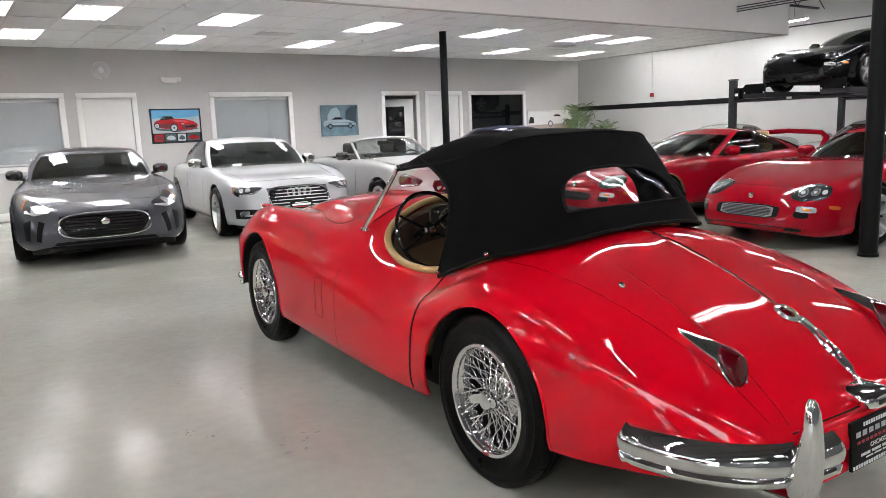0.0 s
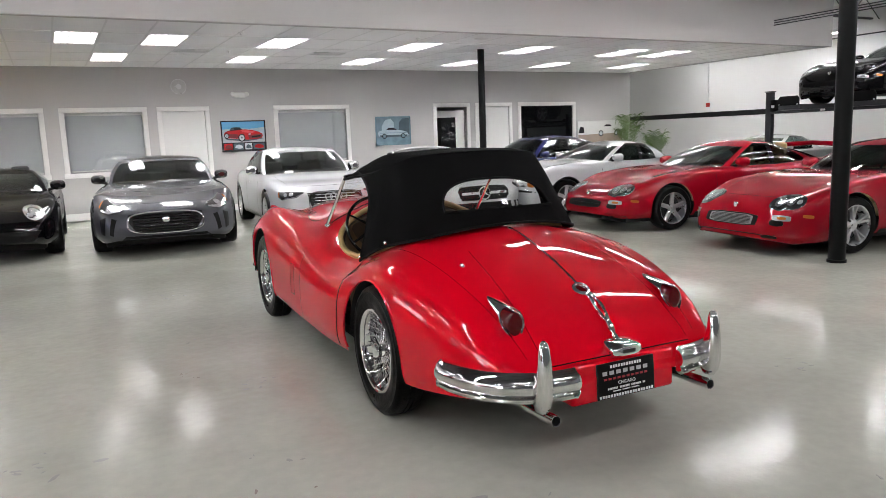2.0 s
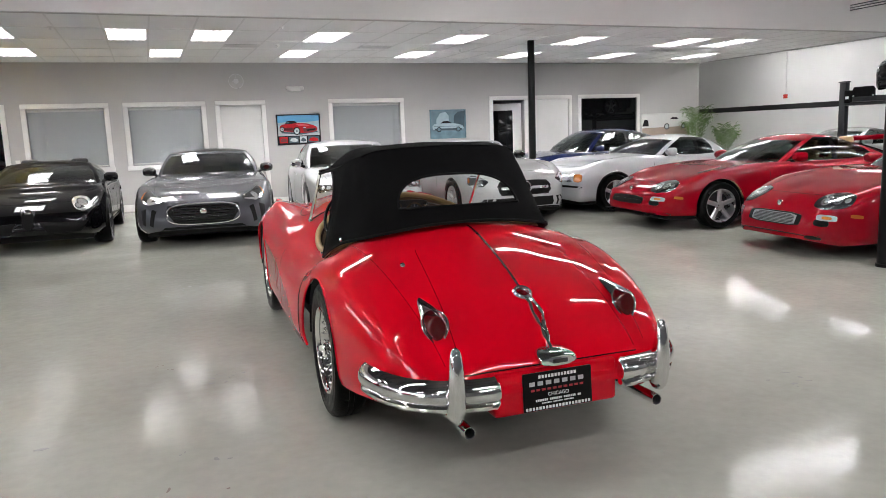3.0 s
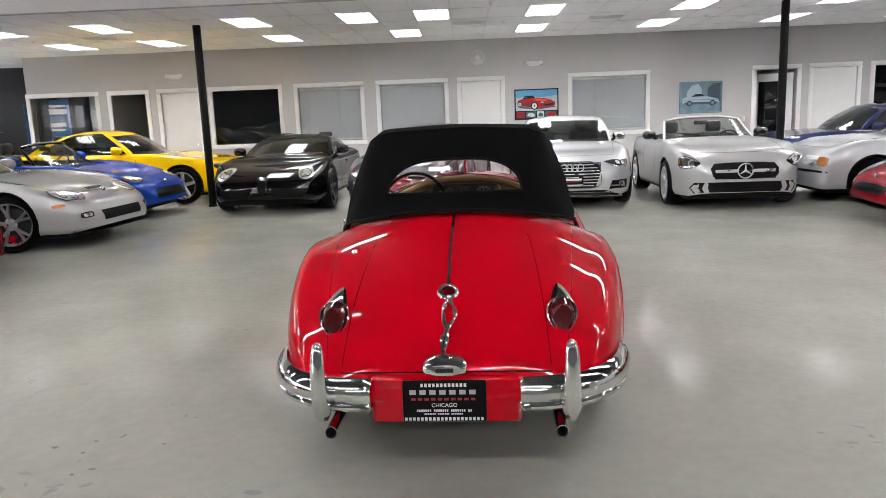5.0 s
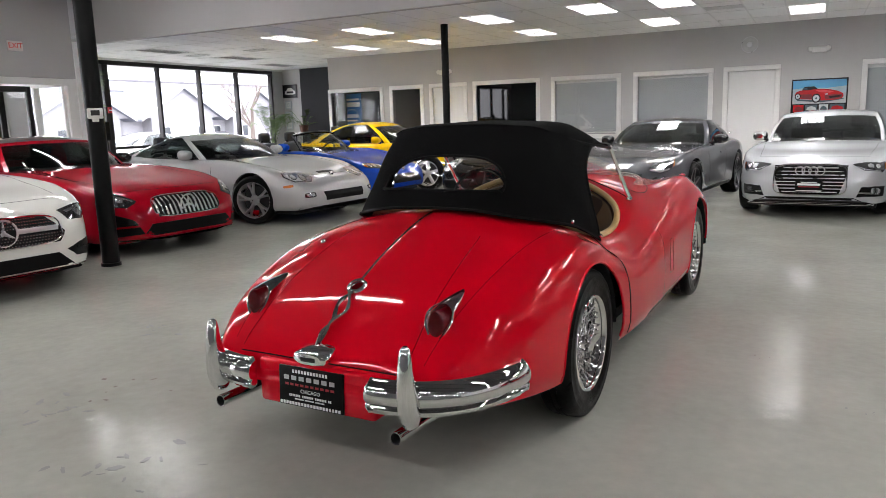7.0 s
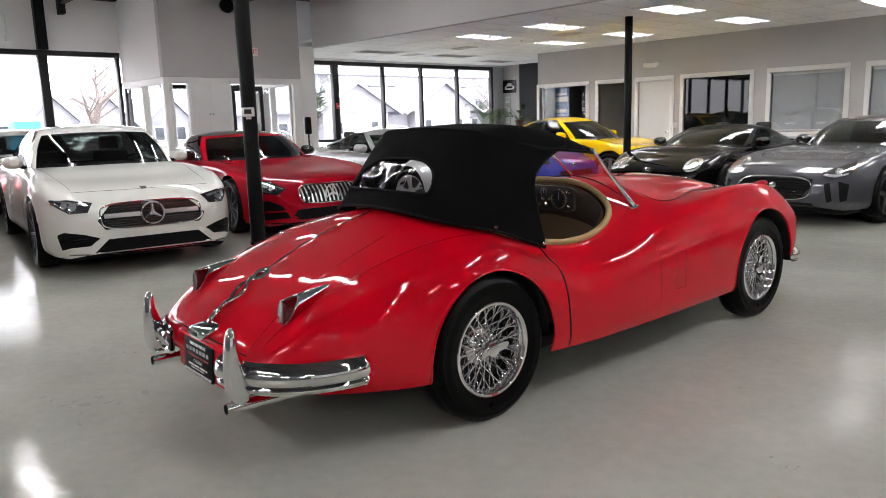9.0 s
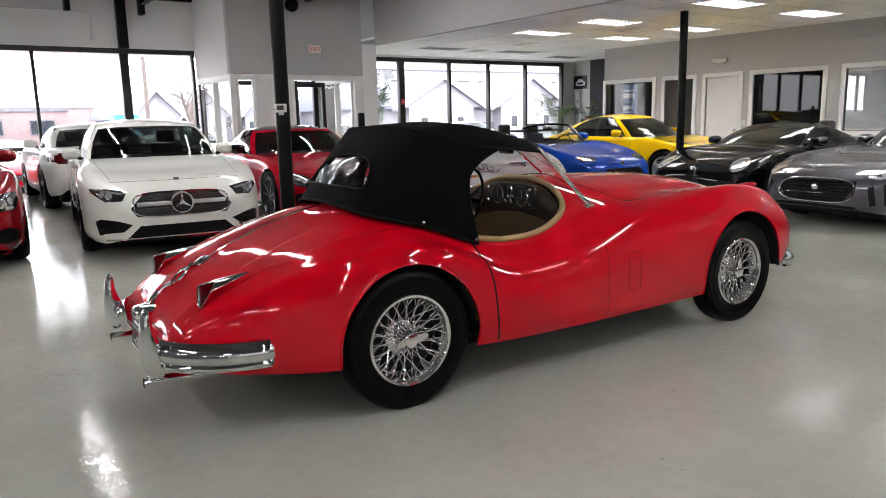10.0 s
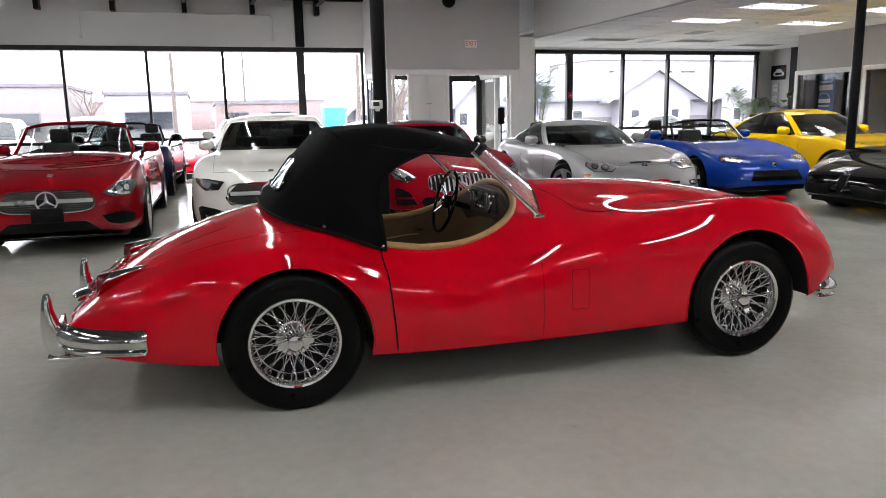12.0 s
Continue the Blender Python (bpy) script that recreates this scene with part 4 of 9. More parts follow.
def car(name, label, spec, m, group=""):
    """A parked car from its main sizes. Local axes: y to the nose, x to its right, rear axle at y = 0."""
    S = dict(wb=2.7, fo=0.85, ro=0.85, hw=0.92, H=1.35, hood=0.93, nose=0.66, deck=0.98, tail=0.82, cowl=0.55, rear=-0.35, roof0=1.0, roof1=0.35,
             belt=0.90, sill=0.2, r=0.33, tw=0.24, spokes=5, rim=0.235, rim_mat="alloy", style="spoke", glass="glass", open=False, interior="seat_black",
             roof_mat=None, mirror_mat=None, wr=0.63, bar=0.0, steer=0.0, flare=0.015, spoiler=False, crest=0.03, front_round=0.72, caliper=None, low=0.0)
    S.update(spec)
    P = M[S["paint"]]
    t = thing(name, label, S.get("category", "car"), m, group)
    wb, hw, H = S["wb"], S["hw"], S["H"]
    y0, y1 = -S["ro"], wb + S["fo"]
    yc = wb - S["cowl"]                # windscreen base
    yr = S["rear"]                     # rear glass base
    zt = curve((y0 - 0.03, S["tail"] - 0.2), (y0 + 0.02, S["tail"] - 0.03), (y0 + 0.2, S["tail"] + 0.03), (yr, S["deck"]), ((yr + yc) / 2, S["belt"] + 0.06), (yc - 0.05, S["hood"] + 0.03),
               (yc + 0.35, S["hood"]), (wb + 0.05, S["hood"] - 0.07), (y1 - 0.32, S["nose"] + 0.10), (y1 - 0.09, S["nose"]), (y1, S["nose"] - 0.08), (y1 + 0.04, S["nose"] - 0.2))
    zs = curve((y0 - 0.03, S["tail"] - 0.23), (y0 + 0.05, S["tail"] - 0.07), (0.0, S["belt"] + 0.02), ((yr + yc) / 2, S["belt"]), (yc, S["belt"]), (wb + 0.1, S["hood"] - 0.09 + S["crest"]),
               (y1 - 0.3, S["nose"] + 0.02 + S["crest"]), (y1 - 0.06, S["nose"] - 0.07), (y1 + 0.04, S["nose"] - 0.22))
    wd = curve((y0 - 0.03, hw * 0.62), (y0 + 0.02, hw * 0.80), (y0 + 0.25, hw * 0.93), (0.0, hw), (wb * 0.3, hw * 0.985), (wb * 0.7, hw * 0.975), (wb, hw * 0.99), (y1 - 0.45, hw * 0.955), (y1 - 0.18, hw * (S["front_round"] + 0.13)), (y1 - 0.02, hw * S["front_round"]), (y1 + 0.05, hw * (S["front_round"] - 0.14)))
    zb = curve((y0 - 0.03, 0.38), (y0 + 0.1, 0.27), (0.3, S["sill"]), (wb - 0.3, S["sill"]), (y1 - 0.2, S["sill"] + 0.0 - S["low"]), (y1 + 0.05, S["sill"] + 0.05 - S["low"]))

    def section(y):
        w, b, s, c = wd(y), zb(y), zs(y), zt(y)
        fl = S["flare"] * (math.exp(-((y / 0.36) ** 2)) + math.exp(-(((y - wb) / 0.36) ** 2)))
        w += fl
        return [(w * 0.93, b), (w * 0.985, b + 0.1 * (s - b) + 0.02), (w, b + 0.45 * (s - b)), (w * 0.985, b + 0.78 * (s - b)), (w * 0.915, s), (w * 0.62, s + 0.72 * (c - s)), (0.0, c)]
    ny = 96
    bm = bmesh.new()
    rings = []
    for k in range(ny + 1):
        y = y0 - 0.03 + (y1 + 0.05 - y0 + 0.03) * k / ny
        half = spline(section(y), [3, 4, 5, 5, 5, 6])
        rings.append([(-p[0], y, p[1]) for p in half] + [(p[0], y, p[1]) for p in half[::-1][1:]])
    rows = [[bm.verts.new(p) for p in ring] for ring in rings]
    for a, b in zip(rows, rows[1:]):
        for k in range(len(a) - 1):
            bm.faces.new((a[k], b[k], b[k + 1], a[k + 1]))
    bm.faces.new(rows[0])
    bm.faces.new(rows[-1][::-1])
    r = S["r"]
    for y in (0.0, wb):
        for s in (1, -1):
            round_cut(bm, y, r, r + 0.045, s)
    bw = hw * 0.86
    cab0, cab1 = yr + 0.22, yc - 0.18
    gone = [fc for fc in bm.faces if cab0 < fc.calc_center_median().y < cab1 and abs(fc.calc_center_median().x) < hw * 0.80 and fc.calc_center_median().z > S["belt"] - 0.1]
    bmesh.ops.delete(bm, geom=gone, context="FACES")
    bmesh.ops.recalc_face_normals(bm, faces=bm.faces)
    body = part("body", bm, P, t)
    tree = tree_of(body)
    # dark underside, arches and cabin tub
    part("underbody", box(-hw * 0.80, hw * 0.80, y0 + 0.2, y1 - 0.2, 0.14, S["sill"] + 0.14, 0.02), M["void"], t)
    for y in (0.0, wb):
        bm = lathe([(r + 0.043, -hw * 0.95), (r + 0.043, hw * 0.95)], "x", 28, (0, y, r), caps=False)
        bmesh.ops.delete(bm, geom=[v for v in bm.verts if v.co.z < S["sill"] + 0.06], context="VERTS")
        part("wheel_arch_liner", bm, M["void"], t)
    cabin = M[S["interior"]]
    bm = bmesh.new()
    add_box(bm, -hw * 0.79, hw * 0.79, cab0 - 0.1, cab1 + 0.1, 0.3, 0.36)
    for s in (-1, 1):
        add_box(bm, s * hw * 0.83 - 0.02, s * hw * 0.83 + 0.02, cab0 - 0.05, cab1 + 0.05, 0.36, S["belt"] - 0.03)
    add_box(bm, -hw * 0.79, hw * 0.79, cab0 - 0.12, cab0 - 0.06, 0.36, S["belt"] - 0.02)
    part("cabin_trim", bm, cabin, t)
    part("dashboard", box(-hw * 0.79, hw * 0.79, cab1 - 0.22, cab1 + 0.14, S["belt"] - 0.24, S["belt"] + 0.0, 0.05, 3), M["plastic"], t)
    sy = (cab0 + cab1) / 2 - 0.12
    if S.get("seat_y") is not None:
        sy = S["seat_y"]
    for s in (-1, 1):
        seat(t, s * hw * 0.40, sy, 0.38, cabin, 0.62 if H > 1.3 else 0.54)
    steering(t, -hw * 0.40, cab1 - 0.35, S["belt"] - 0.04, 0.18, M["plastic"])
    # greenhouse: a loop at the belt and a loop at the roof, skinned between
    ra, rr = S["roof0"], S["roof1"]
    wr = hw * S["wr"]
    ym = (ra + rr) / 2
    base = [(0, yc + 0.03), (bw * 0.55, yc - 0.03), (bw * 0.90, yc - 0.26), (bw * 0.965, yc - 0.36), (bw * 1.0, ym + 0.06), (bw * 1.0, ym - 0.03), (bw * 0.99, yr + 0.55), (bw * 0.86, yr + 0.20), (bw * 0.55, yr + 0.04), (0, yr)]
    roofl = [(0, ra + 0.05), (wr * 0.6, ra + 0.02), (wr * 0.93, ra - 0.06), (wr * 1.0, ra - 0.14), (wr * 1.03, ym + 0.02), (wr * 1.03, ym - 0.05), (wr * 0.99, rr + 0.12 if not S["bar"] else rr + S["bar"]), (wr * 0.9, rr + 0.04), (wr * 0.6, rr), (0, rr)]
    kinds = ["windshield", "windshield", "pillar", "side", "bpillar", "side", "pillar", "rear", "rear"]
    per = [5, 4, 2, 7, 1, 6, 3, 4, 5]
    nb = spline([(x, y) for x, y in base], per)
    nr = spline([(x, y) for x, y in roofl], per)
    lab = [k for k, n in zip(kinds, per) for _ in range(n)]

    def zbase(x, y):
        hit = tree.ray_cast(Vector((x, y, 3)), Vector((0, 0, -1)))
        z = zs(y) if abs(x) > hw * 0.7 or hit[0] is None else hit[0].z
        return z - 0.012
    zroof = curve((rr - 0.02, H - S.get("rdrop", 0.07)), (ym - 0.1, H - 0.012), (ym + 0.2, H - 0.008), (ra, H - 0.05), (ra + 0.06, H - 0.062))
    qs = [0.0, 0.1, 0.3, 0.5, 0.7, 0.88, 1.0]
    if not S["open"]:
        full_b = [(x, y) for x, y in nb] + [(-x, y) for x, y in nb[::-1][1:-1]]
        full_r = [(x, y) for x, y in nr] + [(-x, y) for x, y in nr[::-1][1:-1]]
        labs = lab + lab[::-1]
        n = len(full_b)

        def at(k, q):
            bx, by = full_b[k % n]
            rx, ry = full_r[k % n]
            zb_, zr = zbase(bx, by), zroof(ry) - 0.05 * (abs(rx) / wr) ** 3
            p = Vector((bx + (rx - bx) * q, by + (ry - by) * q, zb_ + (zr - zb_) * (q + 0.06 * math.sin(math.pi * q))))
            o = Vector((bx, (by - ym) * 0.7, 0.0)).normalized()
            return p + o * 0.035 * math.sin(math.pi * q)
        frame_bm = bmesh.new()
        grid = [[frame_bm.verts.new(at(k, q)) for q in qs] for k in range(n)]
        glass, trim_quads = {}, []
        for k in range(n):
            kk = (k + 1) % n
            for j in range(len(qs) - 1):
                corner = [grid[k][j], grid[kk][j], grid[kk][j + 1], grid[k][j + 1]]
                if labs[k] == "bpillar" or (j == 0 and labs[k] != "pillar") or (j == len(qs) - 2 and labs[k] == "side"):
                    trim_quads.append([v.co.copy() for v in corner])
                elif labs[k] == "pillar" or j == len(qs) - 2:
                    frame_bm.faces.new(corner)
                else:
                    side = "R" if k < n / 2 else "L"
                    key = labs[k] if labs[k] != "side" else "side" + side + str(k < 18 or k > n - 19)
                    glass.setdefault(key, []).append([v.co.copy() for v in corner])
        top_bm = bmesh.new() if S.get("top_mat") else frame_bm
        prev = [top_bm.verts.new(g_[-1].co.copy()) if S.get("top_mat") else g_[-1] for g_ in grid]
        c = Vector((0, ym, H))
        for s_ in (0.8, 0.55, 0.3):
            ring = []
            for k in range(n):
                e = grid[k][-1].co
                p = c + (e - c) * s_
                p.z = e.z + (H + 0.0 - e.z) * (1 - s_ * s_)
                ring.append(top_bm.verts.new(p))
            for k in range(n):
                kk = (k + 1) % n
                top_bm.faces.new((prev[k], prev[kk], ring[kk], ring[k]))
            prev = ring
        top_bm.faces.new(prev)
        if S.get("top_mat"):
            bmesh.ops.recalc_face_normals(top_bm, faces=top_bm.faces)
            part("roof_panel", top_bm, M[S["top_mat"]], t, "gloss black roof panel")
        bmesh.ops.recalc_face_normals(frame_bm, faces=frame_bm.faces)
        part("roof", frame_bm, M[S["roof_mat"]] if S["roof_mat"] else P, t)
        tb = bmesh.new()
        for q in trim_quads:
            tb.faces.new([tb.verts.new(p) for p in q])
        bmesh.ops.remove_doubles(tb, verts=tb.verts[:], dist=1e-4)
        bmesh.ops.recalc_face_normals(tb, faces=tb.faces)
        bmesh.ops.solidify(tb, geom=tb.faces[:], thickness=0.005)
        part("window_surround", tb, M["gloss_black"], t, "black window surround")
        for key, quads in glass.items():
            gb = bmesh.new()
            for q in quads:
                gb.faces.new([gb.verts.new(p) for p in q])
            bmesh.ops.remove_doubles(gb, verts=gb.verts[:], dist=1e-4)
            bmesh.ops.recalc_face_normals(gb, faces=gb.faces)
            bmesh.ops.solidify(gb, geom=gb.faces[:], thickness=0.004)
            o = part("side_window" if key.startswith("side") else "windshield" if key == "windshield" else "rear_window", gb, M[S["glass"]], t)
            o.visible_shadow = False
    else:
        # windscreen alone, in its frame
        half = [k for k, l in enumerate(lab) if l == "windshield"]
        hi = half[-1] + 1
        cols = [(-nb[k][0], nb[k][1], -nr[k][0], nr[k][1]) for k in range(hi, 0, -1)] + [(nb[k][0], nb[k][1], nr[k][0], nr[k][1]) for k in range(0, hi + 1)]
        gb = bmesh.new()
        grid = []
        for bx, by, rx, ry in cols:
            rx *= 1.12
            zb_, zr = zbase(bx, by), H - 0.03 - 0.05 * (abs(rx) / wr) ** 3
            grid.append([(bx + (rx - bx) * q, by + (ry - by) * q, zb_ + (zr - zb_) * q) for q in (0, 0.33, 0.66, 1.0)])
        vs = [[gb.verts.new(p) for p in col] for col in grid]
        for a, b in zip(vs, vs[1:]):
            for j in range(3):
                gb.faces.new((a[j], a[j + 1], b[j + 1], b[j]))
        bmesh.ops.solidify(gb, geom=gb.faces[:], thickness=0.004)
        part("windshield", gb, M[S["glass"]], t).visible_shadow = False
        part("windshield_frame", tube([col[0] for col in grid[:1]] + grid[0][1:3] + [col[-1] for col in grid] + grid[-1][2:0:-1] + [grid[-1][0]], 0.022, 7), M["gloss_black"] if S["roof_mat"] is None else M[S["roof_mat"]], t)
        part("rear_view_mirror", box(-0.11, 0.11, -0.02, 0.02, -0.035, 0.035, 0.015), M["plastic"], t).location = (0, ra - 0.05, H - 0.12)
        loop = [(hw * 0.79 * a, (cab0 + cab1) / 2 + (cab1 - cab0) / 2 * 1.02 * b) for a, b in superellipse(1, 1, 7, 44)]
        part("cockpit_trim", tube([(x, y, zbase(x, y) + 0.012) for x, y in loop], 0.022, 6, True), M["plastic"], t)
        if S.get("hoops"):
            for s in (-1, 1):
                part("roll_hoop", tube([(s * hw * 0.4 + 0.15 * math.cos(a), cab0 + 0.12, S["belt"] - 0.05 + 0.3 * math.sin(a)) for a in (math.pi * k / 12 for k in range(13))], 0.028, 7), M["gloss_black"], t)
    # wheels
    add_wheels(t, hw - S["tw"] / 2 + 0.004, (0.0, wb), r, S["tw"], S["spokes"], S["rim"], M[S["rim_mat"]], S["style"], M[S["caliper"]] if S["caliper"] else None, S["steer"])
    # mirrors
    mm = M[S["mirror_mat"]] if S["mirror_mat"] else P
    for s in (-1, 1):
        b = bmesh.new()
        my, mz = yc - 0.50, S["belt"] + 0.085
        add_rings(b, [[(s * (hw * 0.86 + 0.11 + 0.105 * a), my + dy, mz + 0.072 * c_) for a, c_ in superellipse(sc, sc, 2.8, 14)] for dy, sc in ((-0.06, 0.93), (-0.055, 1.0), (0.0, 0.98), (0.05, 0.8), (0.085, 0.45))])
        bmesh.ops.recalc_face_normals(b, faces=b.faces)
        mo = part("side_mirror", b, mm, t)
        part("mirror_arm", tube([(s * hw * 0.84, my + 0.03, S["belt"] + 0.02), (s * (hw * 0.86 + 0.1), my, mz - 0.03)], 0.022, 6), M["plastic"], mo)
    # seams, handles, side details
    def side_line(ya, yb, za, zb_, s, wdt=0.004, mt="void", n=8, lift=0.0015, nm="panel_gap"):
        rows = []
        d = Vector((0, yb - ya, zb_ - za)).normalized()
        nn = Vector((0, -d.z, d.y)) * wdt / 2
        for off in (-1, 1):
            rows.append([(s * 2.0, ya + (yb - ya) * k / n + off * nn.y, za + (zb_ - za) * k / n + off * nn.z) for k in range(n + 1)])
        return part(nm, patch(tree, rows, (-s, 0, 0), lift, 0.002), M[mt], t)
    for s in (-1, 1):
        d0, d1 = wb - 0.62 - r + 0.12, wb * 0.33
        side_line(d0, d0 + 0.03, S["sill"] + 0.08, S["belt"] - 0.02, s)
        side_line(d1, d1 - 0.1, S["sill"] + 0.1, S["belt"] - 0.02, s)
        side_line(d1, d0, S["sill"] + 0.07, S["sill"] + 0.06, s)
        side_line(d1 + 0.08, d1 + 0.26, S["belt"] - 0.13, S["belt"] - 0.125, s, 0.026, S["paint"], 4, 0.014, "door_handle")
        side_line(0.42, wb - 0.42, S["sill"] + 0.025, S["sill"] + 0.025, s, 0.05, "plastic", 10, 0.006, "sill_trim")

    def top_line(pts, wdt=0.0035, mt="void", nm="panel_gap", lift=0.0015):
        rows = [[], []]
        for k, (x, y) in enumerate(pts):
            a, b = pts[max(k - 1, 0)], pts[min(k + 1, len(pts) - 1)]
            d = Vector((b[0] - a[0], b[1] - a[1], 0)).normalized()
            nn = Vector((-d.y, d.x, 0)) * wdt / 2
            rows[0].append((x + nn.x, y + nn.y, 2))
            rows[1].append((x - nn.x, y - nn.y, 2))
        return part(nm, patch(tree, rows, (0, 0, -1), lift, 0.002), M[mt], t)
    for s in (-1, 1):
        top_line([(s * hw * (0.80 - 0.12 * k / 12), yc - 0.1 + (y1 - 0.28 - yc + 0.1) * k / 12) for k in range(13)])
    top_line([(hw * 0.68 * (k / 10 - 1), y1 - 0.28 + 0.05 * math.sin(math.pi * k / 20)) for k in range(21)])

    def front(nm, cx, cz, pts, mt, lift=0.004, way=(0, -1, 0), rows=8, cols=12, label="", depth=0.004):
        w_ = Vector(way).normalized()
        rr_ = [[Vector((x, 0, z)) - w_ * 1.2 + Vector((0, y1 - 0.15, 0)) for x, z in row] for row in blob(cx, cz, pts, rows, cols)]
        return part(nm, patch(tree, rr_, way, lift, depth), M[mt], t, label)
    # lamps both sides
    for s in (-1, 1):
        for nm, cx, cz, pts, mt, lift in S.get("lamps", ()):
            q = pts if s > 0 else mirrored(pts)
            front(nm, s * cx, cz, q, mt, lift, way=(-0.35 * s, -1, -0.12), rows=10, cols=10)
    for nm, cx, cz, pts, mt, lift in S.get("front", ()):
        front(nm, cx, cz, pts, mt, lift)
    # bars of the grille
    g_ = S.get("grille")
    if g_:
        cx, cz, a, b, kind, count, mt = g_
        for k in range(count):
            q = (k + 0.5) / count * 2 - 1
            if kind == "v":
                hgt = b * (1 - abs(q) ** 4) ** 0.25 * 0.94
                pts = [(-0.009, -hgt), (0.009, -hgt), (0.009, hgt), (-0.009, hgt)]
                front("grille_bar", cx + q * a, cz, pts, mt, 0.016, rows=3, cols=1)
            else:
                wid = a * (1 - abs(q) ** 4) ** 0.25 * 0.97
                pts = [(-wid, -0.005), (wid, -0.005), (wid, 0.005), (-wid, 0.005)]
                front("grille_bar", cx, cz + q * b, pts, mt, 0.014, rows=1, cols=12)
    if S.get("studs"):
        a, b, cz, nx, nz, mt = S["studs"]
        bs = bmesh.new()
        for i in range(nz):
            for j in range(nx):
                u, v = ((j + (0.5 if i % 2 else 0.0)) / (nx - 0.5)) * 2 - 1, (i + 0.5) / nz * 2 - 1
                if abs(u) ** 4 + abs(v) ** 4 > 0.92 or abs(v) < 0.16:
                    continue
                hit = tree.ray_cast(Vector((a * u * (1 - 0.12 * v), y1 + 1, cz + b * v)), Vector((0, -1, 0)))
                if hit[0] is not None:
                    p = hit[0]
                    add_box(bs, p.x - 0.005, p.x + 0.005, p.y, p.y + 0.011, p.z - 0.004, p.z + 0.004)
        part("grille_studs", bs, M[mt], t, "small bright studs of the grille", smooth=False)["kind"] = "stuff"
    for s in (-1, 1):
        for nm, cx, cy, a, b, mt in S.get("tops", ()):
            if cx == 0 and s < 0:
                continue
            rr_ = [[Vector((s * cx + a * (i / 6 * 2 - 1), cy + b * (j / 4 * 2 - 1), 2)) for i in range(7)] for j in range(5)]
            part(nm, patch(tree, rr_, (0, 0, -1), 0.004), M[mt], t)
    if S.get("rim_trim"):
        cx, cz, a, b, p, mt, rad = S["rim_trim"]
        pts = []
        for x, z in superellipse(a, b, p, 44):
            hit = tree.ray_cast(Vector((cx + x, y1 + 1, cz + z)), Vector((0, -1, 0)))
            pts.append((hit[0] if hit[0] is not None else Vector((cx + x, y1, cz + z))) + Vector((0, 0.004, 0)))
        part("grille_surround", tube(pts, rad, 6, True), M[mt], t)
    if S.get("badge"):
        kind, cz, rad = S["badge"]
        hit = tree.ray_cast(Vector((0, y1 + 1, cz)), Vector((0, -1, 0)))
        c = hit[0] + Vector((0, 0.022, 0))
        b = bmesh.new()
        if kind == "star":
            star_badge(b, c, rad)
            if S.get("wing"):
                for s in (-1, 1):
                    add_box(b, s * rad if s > 0 else -S["wing"], S["wing"] if s > 0 else -rad, c.y - 0.012, c.y + 0.002, cz - 0.021, cz + 0.021, 0.007)
        elif kind == "rings":
            for k in range(4):
                add_tube(b, [c + Vector(((k - 1.5) * rad * 1.45 + rad * math.cos(a), 0, rad * math.sin(a))) for a in (math.tau * q / 24 for q in range(24))], rad * 0.12, 6, True)
        else:
            add_lathe(b, [(0, 0.006), (rad * 0.8, 0.005), (rad, 0.0), (rad, -0.02)], "y", 22, tuple(c))
        part("badge", b, M["alloy"] if kind != "disc" else M[S.get("badge_mat", "chrome")], t, "round bright badge")
    if S.get("plate"):
        cz, mt = S["plate"]
        hit = tree.ray_cast(Vector((0, y1 + 1, cz)), Vector((0, -1, 0)))
        pl = part("number_plate", box(-0.155, 0.155, -0.004, 0.012, -0.077, 0.077, 0.004), M[mt], t, "black show plate with plain bars")
        pl.location = hit[0] + Vector((0, 0.03, 0))
        if mt == "plate_black" and S.get("plate_print", True):
            for z0, hgt, wdt, ink in ((0.045, 0.010, 0.09, "ink_white"), (0.018, 0.026, 0.13, "ink_white"), (-0.012, 0.012, 0.12, "ink_red"), (-0.062, 0.014, 0.145, "ink_white")):
                part("print_bar", box(-wdt, wdt, 0.0125, 0.0135, z0 - hgt / 2, z0 + hgt / 2), M[ink], pl)
    if S["spoiler"]:
        b = bmesh.new()
        add_tube(b, [(-hw * 0.86, y0 + 0.2, S["tail"]), (-hw * 0.84, y0 + 0.05, S["tail"] + 0.2), (-hw * 0.7, y0, S["tail"] + 0.27), (0, y0 - 0.04, S["tail"] + 0.30), (hw * 0.7, y0, S["tail"] + 0.27), (hw * 0.84, y0 + 0.05, S["tail"] + 0.2), (hw * 0.86, y0 + 0.2, S["tail"])], [0.05, 0.045, 0.04, 0.04, 0.04, 0.045, 0.05], 8)
        part("rear_wing", b, P, t)
    for s in (-1, 1):
        for nm, cx, cz, pts, mt, lift in S.get("tails", ()):
            q = pts if s > 0 else mirrored(pts)
            rr_ = [[Vector((x, y0 - 1, z)) for x, z in row] for row in blob(s * cx, cz, q, 5, 8)]
            part(nm, patch(tree, rr_, (0, 1, 0), lift), M[mt], t)
    return t


def parked(x, y, heading, wb):
    """The pose of a car whose front axle's middle stands at x, y and whose nose points to heading, in degrees from +x."""
    a = radians(heading)
    px, py = x - wb * math.cos(a), y - wb * math.sin(a)
    zf, zr = floor_z(x), floor_z(px)
    return Matrix.Translation((px, py, zr)) @ Matrix.Rotation(a - math.pi / 2, 4, "Z") @ Matrix.Rotation(math.atan2(zf - zr, wb), 4, "X")


